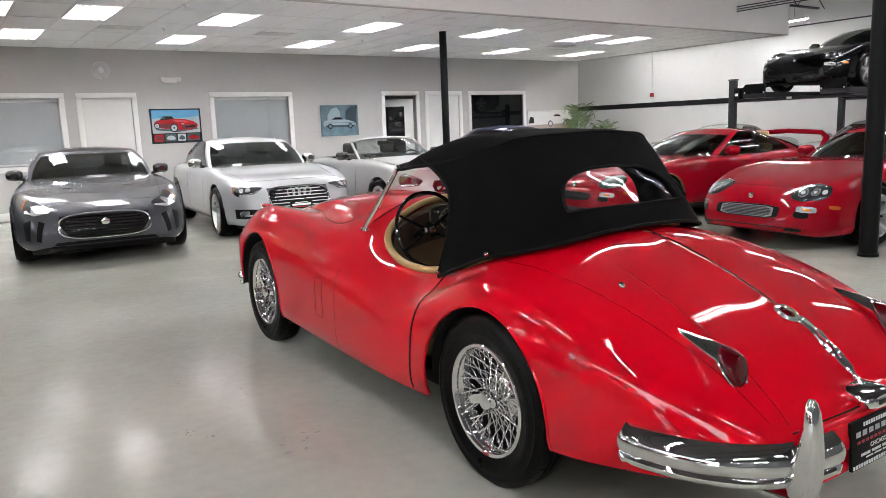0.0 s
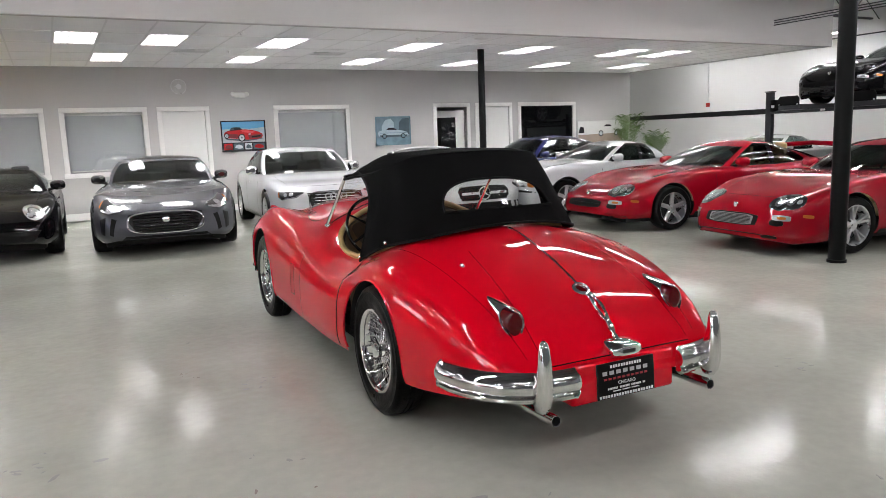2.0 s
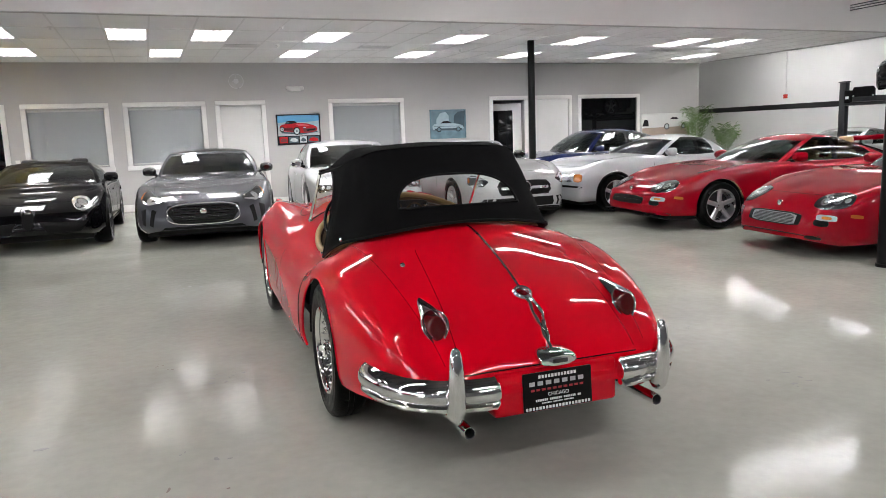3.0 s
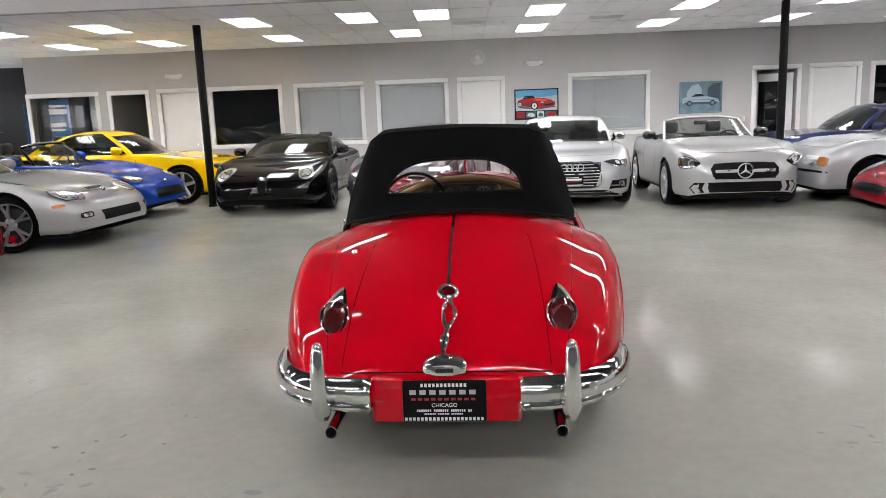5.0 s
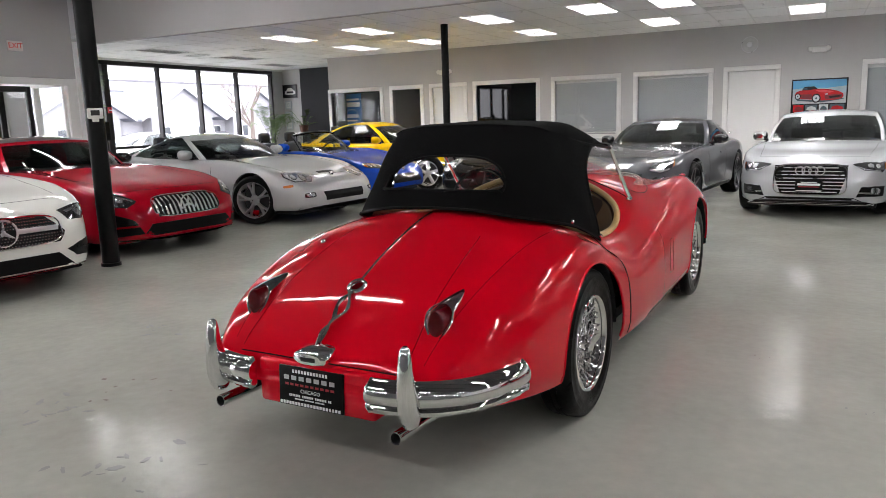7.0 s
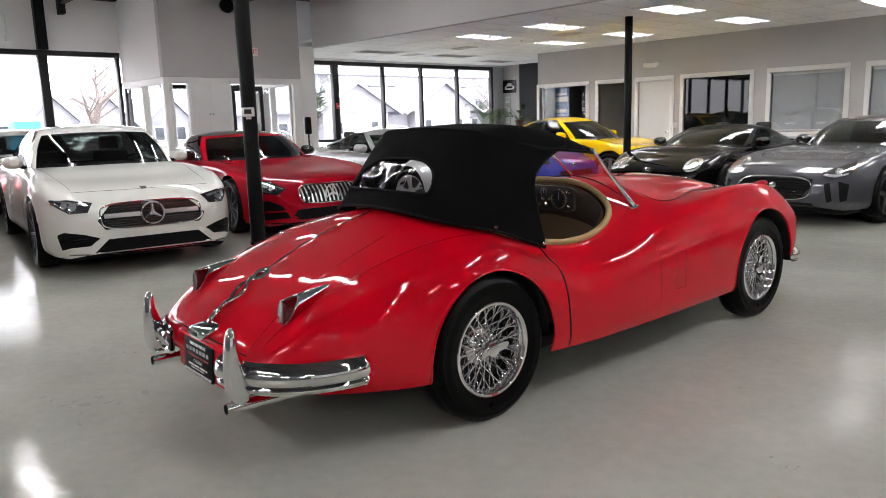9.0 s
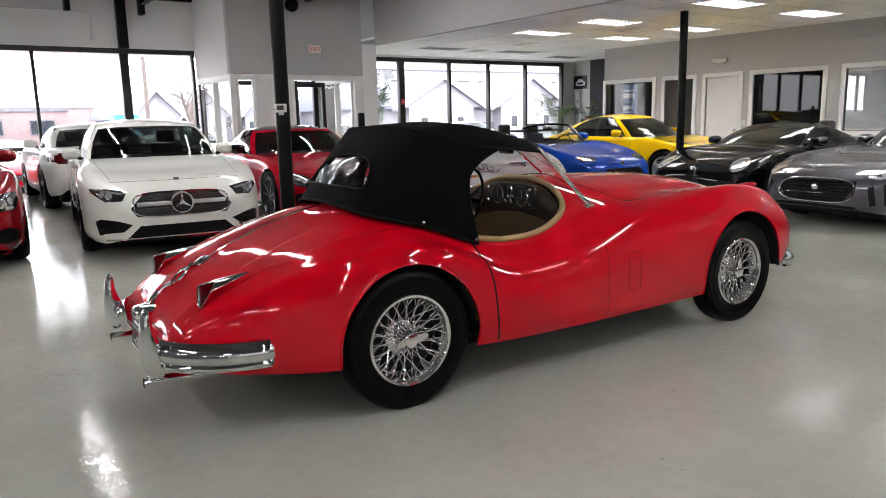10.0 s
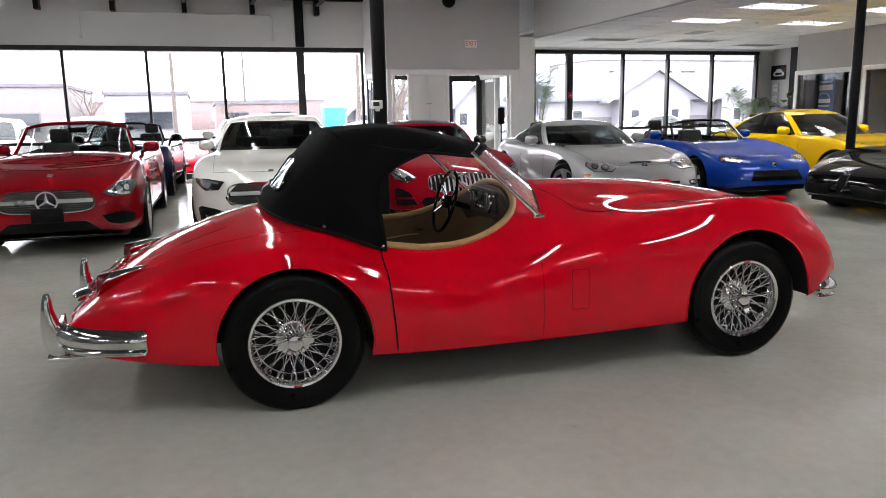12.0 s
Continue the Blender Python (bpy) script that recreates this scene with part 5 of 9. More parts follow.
def almond(a, b, lean=0.0, n=18, sharp=0.85):
    out = []
    for k in range(n):
        q = math.tau * k / n
        c, s = math.cos(q), math.sin(q)
        x = a * c
        out.append((x, b * math.copysign(abs(s) ** sharp, s) + lean * c))
    return out


def box4(a, b, p=5):
    return superellipse(a, b, p, 28)

# ---------------------------------------------------------------- the red classic roadster
ROAD = Matrix.Translation((-0.808, 0.0374, floor_z(-0.808))) @ Matrix.Rotation(radians(-2.3), 4, "Z")
road = thing("roadster", "glossy red classic roadster with its black canvas top up", "car", ROAD)
# lines of the body along its length: rear axle at 0, nose at 3.1
R_top = curve((-1.06, 0.39), (-1.035, 0.46), (-0.96, 0.545), (-0.87, 0.617), (-0.75, 0.694), (-0.63, 0.757), (-0.33, 0.872), (-0.085, 0.936), (0.3, 0.950), (0.7, 0.955), (1.15, 0.985), (1.35, 1.005), (1.5, 1.004), (2.15, 0.983), (2.55, 0.94), (2.94, 0.845), (3.08, 0.72), (3.14, 0.5))
R_cx = curve((-1.06, 0.44), (-0.95, 0.50), (-0.8, 0.545), (-0.5, 0.60), (0.0, 0.645), (0.4, 0.675), (0.7, 0.70), (1.0, 0.69), (1.3, 0.67), (2.0, 0.635), (2.6, 0.62), (3.0, 0.585), (3.14, 0.52))
R_cz = curve((-1.06, 0.40), (-1.0, 0.475), (-0.9, 0.555), (-0.8, 0.615), (-0.5, 0.735), (-0.2, 0.808), (0.0, 0.826), (0.15, 0.812), (0.3, 0.762), (0.45, 0.692), (0.6, 0.652), (0.75, 0.645), (1.0, 0.672), (1.3, 0.75), (1.7, 0.82), (2.1, 0.866), (2.45, 0.90), (2.65, 0.904), (2.82, 0.880), (2.95, 0.83), (3.05, 0.72), (3.14, 0.52))
R_vx = curve((-1.06, 0.36), (-0.8, 0.44), (-0.5, 0.50), (0.0, 0.54), (0.3, 0.60), (0.5, 0.64), (0.8, 0.65), (1.05, 0.637), (1.3, 0.59), (1.7, 0.51), (2.2, 0.45), (2.7, 0.42), (3.0, 0.40), (3.14, 0.36))
R_vz = curve((-1.06, 0.395), (-1.0, 0.489), (-0.9, 0.569), (-0.8, 0.639), (-0.5, 0.765), (-0.2, 0.846), (0.0, 0.868), (0.2, 0.854), (0.4, 0.765), (0.55, 0.703), (0.86, 0.695), (1.1, 0.755), (1.3, 0.835), (1.5, 0.872), (1.7, 0.889), (1.95, 0.890), (2.2, 0.880), (2.7, 0.865), (2.9, 0.815), (3.05, 0.69), (3.14, 0.5))
R_ix = curve((-1.06, 0.25), (-0.8, 0.34), (-0.5, 0.39), (0.0, 0.44), (0.3, 0.52), (0.5, 0.59), (0.86, 0.595), (1.1, 0.55), (1.3, 0.46), (1.7, 0.40), (2.2, 0.34), (2.7, 0.28), (3.0, 0.22), (3.14, 0.2))
R_iz = curve((-1.06, 0.393), (-1.0, 0.497), (-0.9, 0.578), (-0.8, 0.654), (-0.5, 0.785), (-0.2, 0.868), (0.0, 0.892), (0.2, 0.889), (0.4, 0.815), (0.55, 0.736), (0.86, 0.728), (1.1, 0.80), (1.3, 0.905), (1.7, 0.930), (2.2, 0.935), (2.55, 0.91), (2.9, 0.83), (3.05, 0.71), (3.14, 0.5))
R_wx = curve((-1.06, 0.47), (-1.0, 0.545), (-0.9, 0.605), (-0.8, 0.65), (-0.65, 0.695), (-0.5, 0.728), (-0.2, 0.772), (0.0, 0.785), (0.4, 0.785), (0.7, 0.785), (1.3, 0.775), (2.0, 0.765), (2.5, 0.762), (2.8, 0.755), (2.95, 0.735), (3.05, 0.70), (3.14, 0.625))
R_zb = curve((-1.06, 0.362), (-0.9, 0.322), (-0.7, 0.292), (-0.36, 0.258), (0.38, 0.245), (0.6, 0.238), (1.3, 0.232), (2.15, 0.242), (2.9, 0.30), (3.14, 0.40))


def eased(f, a=-1.06, b=3.14):
    """The same line with its bends softened, away from the body's ends."""
    def at(y):
        w_ = min(0.14, 0.45 * max(0.0, min(y - a - 0.12, b - 0.12 - y)))
        return sum(k * f(y + w_ * d) for d, k in ((-1, 0.1), (-0.5, 0.25), (0, 0.3), (0.5, 0.25), (1, 0.1)))
    return at


R_top, R_cx, R_cz, R_vx, R_vz, R_ix, R_iz, R_wx = (eased(f) for f in (R_top, R_cx, R_cz, R_vx, R_vz, R_ix, R_iz, R_wx))
R_vx, R_vz, R_ix, R_iz, R_cx = (eased(eased(f)) for f in (R_vx, R_vz, R_ix, R_iz, R_cx))
R_wide = curve((-1.06, 1.022), (0.1, 1.028), (0.8, 1.055), (2.3, 1.06), (3.14, 1.05))


R_full = eased(curve((-1.06, 0.62), (0.2, 0.62), (0.6, 0.57), (1.4, 0.57), (2.0, 0.45), (3.14, 0.45)))
R_roll = eased(curve((-1.06, 0.0), (0.25, 0.0), (0.6, 1.0), (1.35, 1.0), (1.95, 0.0), (3.14, 0.0)))


def road_section(y):
    """Half a cross-section: sill, flank, the crest of the wing or door, the shelf, the middle."""
    w, k, zb_ = R_wide(y) * R_wx(y), R_roll(y), R_zb(y)
    cx_, cz, f = R_cx(y) + 0.018 * k, R_cz(y) + 0.012 * k, R_full(y)
    zm = zb_ + 0.42 * (cz - zb_)
    return [(w - 0.025, zb_), (w - 0.004, zb_ + 0.07 * min(1, (cz - zb_) / 0.3)), (w, zm), (w - 0.012, zb_ + 0.70 * (cz - zb_)), (f * w + (1 - f) * cx_, zb_ + (0.92 - 0.045 * k) * (cz - zb_)), (cx_, cz), (R_vx(y) + 0.008 * k, R_vz(y) + 0.005 * k), (R_ix(y), R_iz(y)), (R_ix(y) * 0.5, R_iz(y) + 0.74 * (R_top(y) - R_iz(y))), (0.0, R_top(y))]


bm = bmesh.new()
NY = 300
rows = []
for k in range(NY + 1):
    y = -1.06 + 4.2 * k / NY
    half = spline(road_section(y), [3, 7, 6, 6, 6, 6, 6, 7, 8])
    yl = y + 0.14 * max(0.0, (y - 2.65) / 0.49) ** 1.5
    rows.append([bm.verts.new((-p[0], yl, p[1])) for p in half] + [bm.verts.new((p[0], yl, p[1])) for p in half[::-1][1:]])
for a, b in zip(rows, rows[1:]):
    for k in range(len(a) - 1):
        bm.faces.new((a[k], b[k], b[k + 1], a[k + 1]))
bm.faces.new(rows[0])
bm.faces.new(rows[-1][::-1])
bmesh.ops.recalc_face_normals(bm, faces=bm.faces)
tmp_me = bpy.data.meshes.new("tmp")
bm.to_mesh(tmp_me)
road_tree = BVHTree.FromPolygons([v.co.copy() for v in tmp_me.vertices], [tuple(p.vertices) for p in tmp_me.polygons])
bpy.data.meshes.remove(tmp_me)


def on_top(x, y, lift=0.0):
    h = road_tree.ray_cast(Vector((x, y, 2)), Vector((0, 0, -1)))
    return (h[0] if h[0] is not None else Vector((x, y, 0.5))) + (h[1] if h[0] is not None else Vector((0, 0, 1))) * lift


ARCH = ((0.025, 0.337, 0.374), (2.575, 0.322, 0.420))
for y, z, r in ARCH:
    for s in (1, -1):
        round_cut(bm, y, z, r, s)
# cockpit opening
OX, OY, OC, OP = 0.606, 0.625, 0.69, 3.9


def cock(p):
    return (abs(p.x) / OX) ** OP + (abs(p.y - OC) / OY) ** OP


cut(bm, lambda p: p.z > 0.62 and cock(p) < 1, lambda p: on_top(p.x * cock(p) ** (-1 / OP), OC + (p.y - OC) * cock(p) ** (-1 / OP)))
part("body", bm, M["red"], road)
# rolled lips of the arches, arch liners, floor pan
for y, z, r in ARCH:
    for s in (1, -1):
        a0, a1 = (-math.pi * 0.06, math.pi * 1.06)
        pts = []
        for k in range(37):
            a = a0 + (a1 - a0) * k / 36
            py, pz = y + r * math.cos(a), z + r * math.sin(a)
            if pz > R_zb(py) - 0.002:
                h = road_tree.ray_cast(Vector((2 * s, py, pz)), Vector((-s, 0, 0)))
                if h[0] is not None:
                    pts.append(h[0] - Vector((s * 0.002, 0, 0)))
        part("arch_lip", tube(pts, 0.007, 6), M["red"], road)
        bml = lathe([(r - 0.002, s * 0.25), (r - 0.002, s * 0.775)], "x", 36, (0, y, z), caps=False)
        bmesh.ops.delete(bml, geom=[v for v in bml.verts if v.co.z < 0.29], context="VERTS")
        part("arch_liner", bml, M["void"], road)
bm = bmesh.new()
add_box(bm, -0.62, 0.62, 0.42, 2.15, 0.2, 0.26)
add_box(bm, -0.5, 0.5, -0.9, 0.42, 0.3, 0.36)
add_box(bm, -0.25, 0.25, -0.5, 3.0, 0.22, 0.60)
part("floor_pan", bm, M["void"], road)
part("rear_axle", tube([(-0.6, 0, 0.345), (0.6, 0, 0.345)], 0.04, 10), M["void"], road)


def ribbon(pts, w, lift, material, name="panel_gap", label=""):
    """A narrow strip laid along points with normals known from the body."""
    bm_ = bmesh.new()
    rows_ = []
    for k, (p, n) in enumerate(pts):
        d = (pts[min(k + 1, len(pts) - 1)][0] - pts[max(k - 1, 0)][0]).normalized()
        s_ = d.cross(n).normalized() * w / 2
        rows_.append([p + s_ - n * 0.002, p + s_ * 0.92 + n * lift, p - s_ * 0.92 + n * lift, p - s_ - n * 0.002])
    add_rings(bm_, rows_, close=True)
    return part(name, bm_, material, road, label)


def top_pts(xy):
    out = []
    for x, y in xy:
        h = road_tree.ray_cast(Vector((x, y, 2)), Vector((0, 0, -1)))
        if h[0] is not None:
            out.append((h[0], h[1]))
    return out


def side_pts(s, yz):
    out = []
    for y, z in yz:
        h = road_tree.ray_cast(Vector((2 * s, y, z)), Vector((-s, 0, 0)))
        if h[0] is not None:
            out.append((h[0], h[1]))
    return out


GAP = mat("dark_panel_gap", (0.012, 0.002, 0.002), rough=0.7, spec=0.1)
SEAM = mat("shaded_red_seam", (0.19, 0.001, 0.004), rough=0.25, spec=0.3)
for s in (1, -1):
    ribbon(side_pts(s, [(0.515 - 0.035 * k / 14, 0.255 + 0.407 * k / 14) for k in range(15)]), 0.009, 0.003, GAP)
    ribbon(top_pts([(s * (0.775 - 0.18 * k / 12), 0.478 - 0.006 * k / 12) for k in range(2, 13)]), 0.008, 0.003, GAP)
    ribbon(side_pts(s, [(1.292 - 0.004 * k / 14, 0.255 + 0.431 * k / 14) for k in range(15)]), 0.005, 0.0013, SEAM)
    c0, c1, d0, d1 = 1.452, 1.548, 0.385, 0.597
    outline = [(c0, d0 + (d1 - d0) * k / 10) for k in range(11)] + [(c0 + (c1 - c0) * k / 5, d1) for k in range(1, 6)] + [(c1, d1 - (d1 - d0) * k / 10) for k in range(1, 11)] + [(c1 - (c1 - c0) * k / 5, d0) for k in range(1, 6)]
    ribbon(side_pts(s, outline), 0.004, 0.0013, SEAM, "vent_flap_gap")
    # bonnet, boot and wing joints
    ribbon(top_pts([(s * x, y) for x, y in ((0.24, 1.478), (0.30, 1.512), (0.36, 1.542), (0.44, 1.568), (0.50, 1.582), (0.545, 1.605), (0.571, 1.65), (0.580, 1.72), (0.574, 1.82), (0.545, 1.95), (0.515, 2.04), (0.472, 2.15), (0.425, 2.35), (0.375, 2.6), (0.32, 2.8))]), 0.006, 0.0014, GAP)
    ribbon(top_pts([(s * (0.345 + 0.052 * (k / 24) ** 0.7), -0.27 - 0.735 * k / 24) for k in range(25)]), 0.0045, 0.0012, SEAM)
    ribbon(top_pts([(s * (0.575 - 0.115 * (k / 26) ** 1.5), 0.10 - 1.08 * k / 26) for k in range(27)]), 0.0035, 0.0010, SEAM)
lid_edge = []
for k in range(29):
    h = road_tree.ray_cast(Vector((0.40 * (k / 14 - 1), -3, 0.468 - 0.006 * abs(k / 14 - 1))), Vector((0, 1, 0)))
    lid_edge.append((h[0], h[1]))
ribbon(lid_edge, 0.006, 0.0014, GAP)
# bright strip down the boot lid
ribbon(top_pts([(0.0, -0.09 - 0.63 * k / 26) for k in range(27)]), 0.013, 0.006, M["chrome"], "boot_strip", "thin chrome strip down the boot lid")

# --- canvas top
roofw = curve((0, 0.445), (0.12, 0.475), (0.35, 0.517), (1, 0.560))
roofz = curve((0, 1.340), (0.1, 1.352), (0.28, 1.363), (0.42, 1.356), (0.6, 1.328), (0.78, 1.290), (0.9, 1.260), (1.0, 1.226))
roofe = curve((0, 1.300), (0.25, 1.256), (0.5, 1.226), (0.8, 1.205), (1.0, 1.190))
bm = bmesh.new()
NV, NU = 30, 32
grid = []
for i in range(NV + 1):
    v = i / NV
    line = []
    for j in range(NU + 1):
        u = j / NU * 2 - 1
        x = roofw(v) * math.sin(u * math.pi / 2 * 0.97) / math.sin(math.pi / 2 * 0.97)
        f_ = abs(x) / roofw(v)
        yb, yf = 0.265 + 0.05 * f_**4, 1.215 - 0.215 * f_**2
        z = roofz(v) - 0.022 * f_**2 - (roofz(v) - 0.022 - roofe(v)) * max(0.0, (f_ - 0.78) / 0.22) ** 2
        z += 0.004 * math.sin(7 * v * math.pi) * (1 - f_) * 0.6 + 0.003 * noise.noise(Vector((x * 5, v * 5, 0)))
        line.append(bm.verts.new((x, yb + (yf - yb) * v, z)))
    grid.append(line)
for i in range(NV):
    for j in range(NU):
        bm.faces.new((grid[i][j], grid[i][j + 1], grid[i + 1][j + 1], grid[i + 1][j]))
bmesh.ops.recalc_face_normals(bm, faces=bm.faces)
roof_edge = [grid[i][NU].co.copy() for i in range(NV + 1)]
bow_edge = [grid[0][j].co.copy() for j in range(NU + 1)]
header = [grid[NV][j].co.copy() for j in range(NU + 1)]
bmesh.ops.solidify(bm, geom=bm.faces[:], thickness=0.005)
top = part("soft_top", bm, M["canvas"], road, "black canvas soft top")
Bq = [(0, -0.092, 0.953), (0.22, -0.085, 0.945), (0.40, -0.045, 0.918), (0.535, 0.06, 0.885), (0.61, 0.22, 0.845), (0.648, 0.36, 0.79), (0.656, 0.50, 0.735)]
Tq = [(0, 0.267, 1.350), (0.20, 0.268, 1.345), (0.36, 0.278, 1.327), (0.447, 0.318, 1.307), (0.488, 0.40, 1.283), (0.511, 0.485, 1.258), (0.524, 0.585, 1.243)]
per = [10, 9, 8, 8, 8, 8]
bq, tq = spline(Bq, per), spline(Tq, per)
NK = len(bq)
NQ = 34
bm = bmesh.new()
cols = []
for kk in range(-(NK - 1), NK):
    s = -1 if kk < 0 else 1
    b, tt_ = bq[abs(kk)], tq[abs(kk)]
    f_ = abs(kk) / (NK - 1)
    col = []
    for j in range(NQ + 1):
        q = j / NQ
        p = b + (tt_ - b) * q
        out = Vector((p[0], (p[1] - 0.5), 0)).normalized()
        bul = 0.012 * math.sin(math.pi * q) - 0.010 * math.sin(math.pi * q) * math.exp(-((f_ - 0.62) / 0.12) ** 2)
        y = p[1] - 0.085 * math.sin(math.pi * min(1, q * 1.0)) ** 1.0 * f_**6 * (0.35 + 0.65 * q)
        wr_ = 0.0035 * noise.noise(Vector((kk * 0.22, q * 2.2, 3.0))) + 0.002 * math.sin(q * 9 + f_ * 14)
        y += f_**6 * 0.25 * max(0.0, (q - 0.62) / 0.38) ** 2.2
        co = Vector((p[0], y, p[2])) + out * (bul + wr_)
        col.append(bm.verts.new((s * co.x, co.y, co.z)))
    cols.append(col)
for a, b in zip(cols, cols[1:]):
    for j in range(NQ):
        bm.faces.new((a[j], b[j], b[j + 1], a[j + 1]))
front_edges = [[v.co.copy() for v in cols[0]], [v.co.copy() for v in cols[-1]]]
base_edge = [c[0].co.copy() for c in cols]
mid_col = [v.co.copy() for v in cols[NK - 1]]
panel_co = [[v.co.copy() for v in c] for c in cols]
# rear window: flat bottom, arched top
WX, WZ0, WZ1 = 0.335, 1.035, 1.195


def win(p):
    zc_, hz = WZ0, WZ1 - WZ0
    if p.z >= zc_:
        return (abs(p.x) / WX) ** 3.0 + ((p.z - zc_) / hz) ** 2.2
    return max((abs(p.x) / WX) ** 3.0, 1.0 + (zc_ - p.z) * 40)


def on_panel(x, z):
    q = min(max((z - 0.945) / (1.345 - 0.945), 0), 1)
    j = min(range(len(mid_col)), key=lambda i: abs(mid_col[i].z - z))
    best = min((c[j] for c in panel_co), key=lambda c: abs(c.x - x))
    dz = z - best.z
    return Vector((x, best.y + dz * 0.88, z))


def win_project(p):
    lo, hi = 0.2, 6.0
    c = Vector((0, 0, WZ0 + 0.05))
    d = Vector((p.x, 0, p.z)) - c
    for _ in range(30):
        m_ = (lo + hi) / 2
        if win(c + d * m_) < 1:
            lo = m_
        else:
            hi = m_
    e = c + d * lo
    return Vector((e.x, p.y + (e.z - p.z) * 0.88, e.z))


cut(bm, lambda p: p.y < 0.3 and win(p) < 1, win_project)
edge_loop = [e for e in bm.edges if e.is_boundary and all(abs(win(v.co) - 1) < 0.05 and v.co.y < 0.3 for v in e.verts)]
rim_pts = sorted({v for e in edge_loop for v in e.verts}, key=lambda v: math.atan2(v.co.z - WZ0 - 0.06, v.co.x))
rim_pts = [v.co.copy() for v in rim_pts]
bmesh.ops.recalc_face_normals(bm, faces=bm.faces)
bmesh.ops.solidify(bm, geom=bm.faces[:], thickness=0.005)
part("rear_and_side_panel", bm, M["canvas"], top, "black canvas sides and back of the top")
part("window_binding", tube(rim_pts, 0.0065, 6, True), M["binding"], top)
part("bow_seam", tube([p + Vector((0, 0, 0.003)) for p in bow_edge], 0.007, 6), M["canvas"], top)
part("base_binding", tube([p + Vector((0, 0, 0.004)) for p in base_edge], 0.008, 6), M["binding"], top)
for fe in front_edges:
    part("side_binding", tube(fe, 0.007, 6), M["binding"], top)
part("header_binding", tube(header, 0.011, 6), M["binding"], top)
for s in (1, -1):
    part("roof_edge_binding", tube([Vector((s * p.x, p.y, p.z)) for p in roof_edge[6:]], 0.008, 6), M["binding"], top)
# clear plastic of the rear window, gently rippled
bm = bmesh.new()
rw = []
for i in range(17):
    z = WZ0 - 0.012 + (WZ1 - WZ0 + 0.02) * i / 16
    xm_ = WX * (1 - min(1, max(0, (z - WZ0) / (WZ1 - WZ0))) ** 2.2 * 0.985) ** (1 / 3.0) + 0.006
    line = []
    for j in range(33):
        x = xm_ * (j / 32 * 2 - 1)
        p = on_panel(x, z)
        line.append(bm.verts.new((x, p.y + 0.006 + 0.009 * noise.noise(Vector((x * 12, z * 15, 1))) + 0.004 * math.sin(x * 22 + z * 34 + 2 * noise.noise(Vector((x * 5, z * 5, 4)))), z)))
    rw.append(line)
for a, b in zip(rw, rw[1:]):
    for j in range(32):
        bm.faces.new((a[j], a[j + 1], b[j + 1], b[j]))
bmesh.ops.solidify(bm, geom=bm.faces[:], thickness=0.0015)
bmesh.ops.recalc_face_normals(bm, faces=bm.faces)
M["vinyl"] = thin_glass("clear_vinyl", (0.95, 0.965, 0.965), 0.11)
part("rear_window", bm, M["vinyl"], top, "clear vinyl rear window").visible_shadow = False
for s in (1, -1):
    for x, y in ((0.622, 0.475), (0.592, 0.20)):
        k_ = min(range(len(base_edge)), key=lambda i: (base_edge[i].x - s * x) ** 2 + (base_edge[i].y - y) ** 2)
        p = base_edge[k_] + Vector((s * 0.010, 0, 0.022))
        part("snap_fastener", lathe([(0.0, 0.008), (0.006, 0.007), (0.010, 0.003), (0.011, -0.004)], "x", 12), M["chrome"], top).matrix_basis = Matrix.Translation(p) @ Matrix.Rotation(0 if s > 0 else math.pi, 4, "Z")

# --- cockpit: padded roll, dash, seats, wheel
loop = []
for k in range(90):
    t_ = math.tau * k / 90
    c, s = math.cos(t_), math.sin(t_)
    x = OX * math.copysign(abs(c) ** (2 / OP), c)
    y = OC + OY * math.copysign(abs(s) ** (2 / OP), s)
    loop.append(on_top(x, y, 0.004))
part("cockpit_roll", tube(loop, 0.0185, 10, True), M["tan"], road, "tan leather padded cockpit roll")
bm = bmesh.new()
inner = [(p.x * 0.955, OC + (p.y - OC) * 0.955, p.z - 0.015) for p in loop]
add_rings(bm, [inner, [(x * 0.98, OC + (y - OC) * 0.98, 0.30) for x, y, z in inner]], cap0=False, cap1=False)
part("door_trim", bm, M["door_leather"], road, "brown leather cockpit sides")
part("cockpit_floor", box(-0.56, 0.56, 0.1, 1.2, 0.28, 0.31), M["tan_dark"], road)
part("door_seam", tube([(s_ * 0.572, 0.35 + 0.75 * k / 10, 0.60 + 0.010 * math.sin(k)) for s_ in (-1,) for k in range(11)], 0.004, 6), M["tan"], road, "stitched seam of the door trim")
part("door_catch", box(-0.574, -0.556, 0.93, 1.0, 0.635, 0.65, 0.005), M["chrome"], road, "small chrome door catch")
bm = bmesh.new()
rows_ = []
for k in range(25):
    x = 0.555 * (k / 24 * 2 - 1)
    yy = 1.248 - 0.07 * (abs(x) / 0.555) ** 4
    zt_ = on_top(x * 0.93, yy + 0.05).z - 0.035
    rows_.append([(x, yy + 0.03, zt_), (x, yy + 0.004, zt_ - 0.008), (x, yy, zt_ - 0.03), (x, yy + 0.02, zt_ - 0.17), (x, yy + 0.04, zt_ - 0.19), (x, yy + 0.09, zt_ - 0.19), (x, yy + 0.09, zt_)])
add_rings(bm, rows_)
bmesh.ops.recalc_face_normals(bm, faces=bm.faces)
dash = part("dashboard", bm, M["walnut"], road, "dark brown leather dashboard")
bm = bmesh.new()
add_rings(bm, [[(a, y_, 0.885 + b) for a, b in superellipse(0.235 * g_, 0.078 * g_, 6, 40)] for y_, g_ in ((1.258, 1.0), (1.240, 1.0), (1.235, 0.985))])
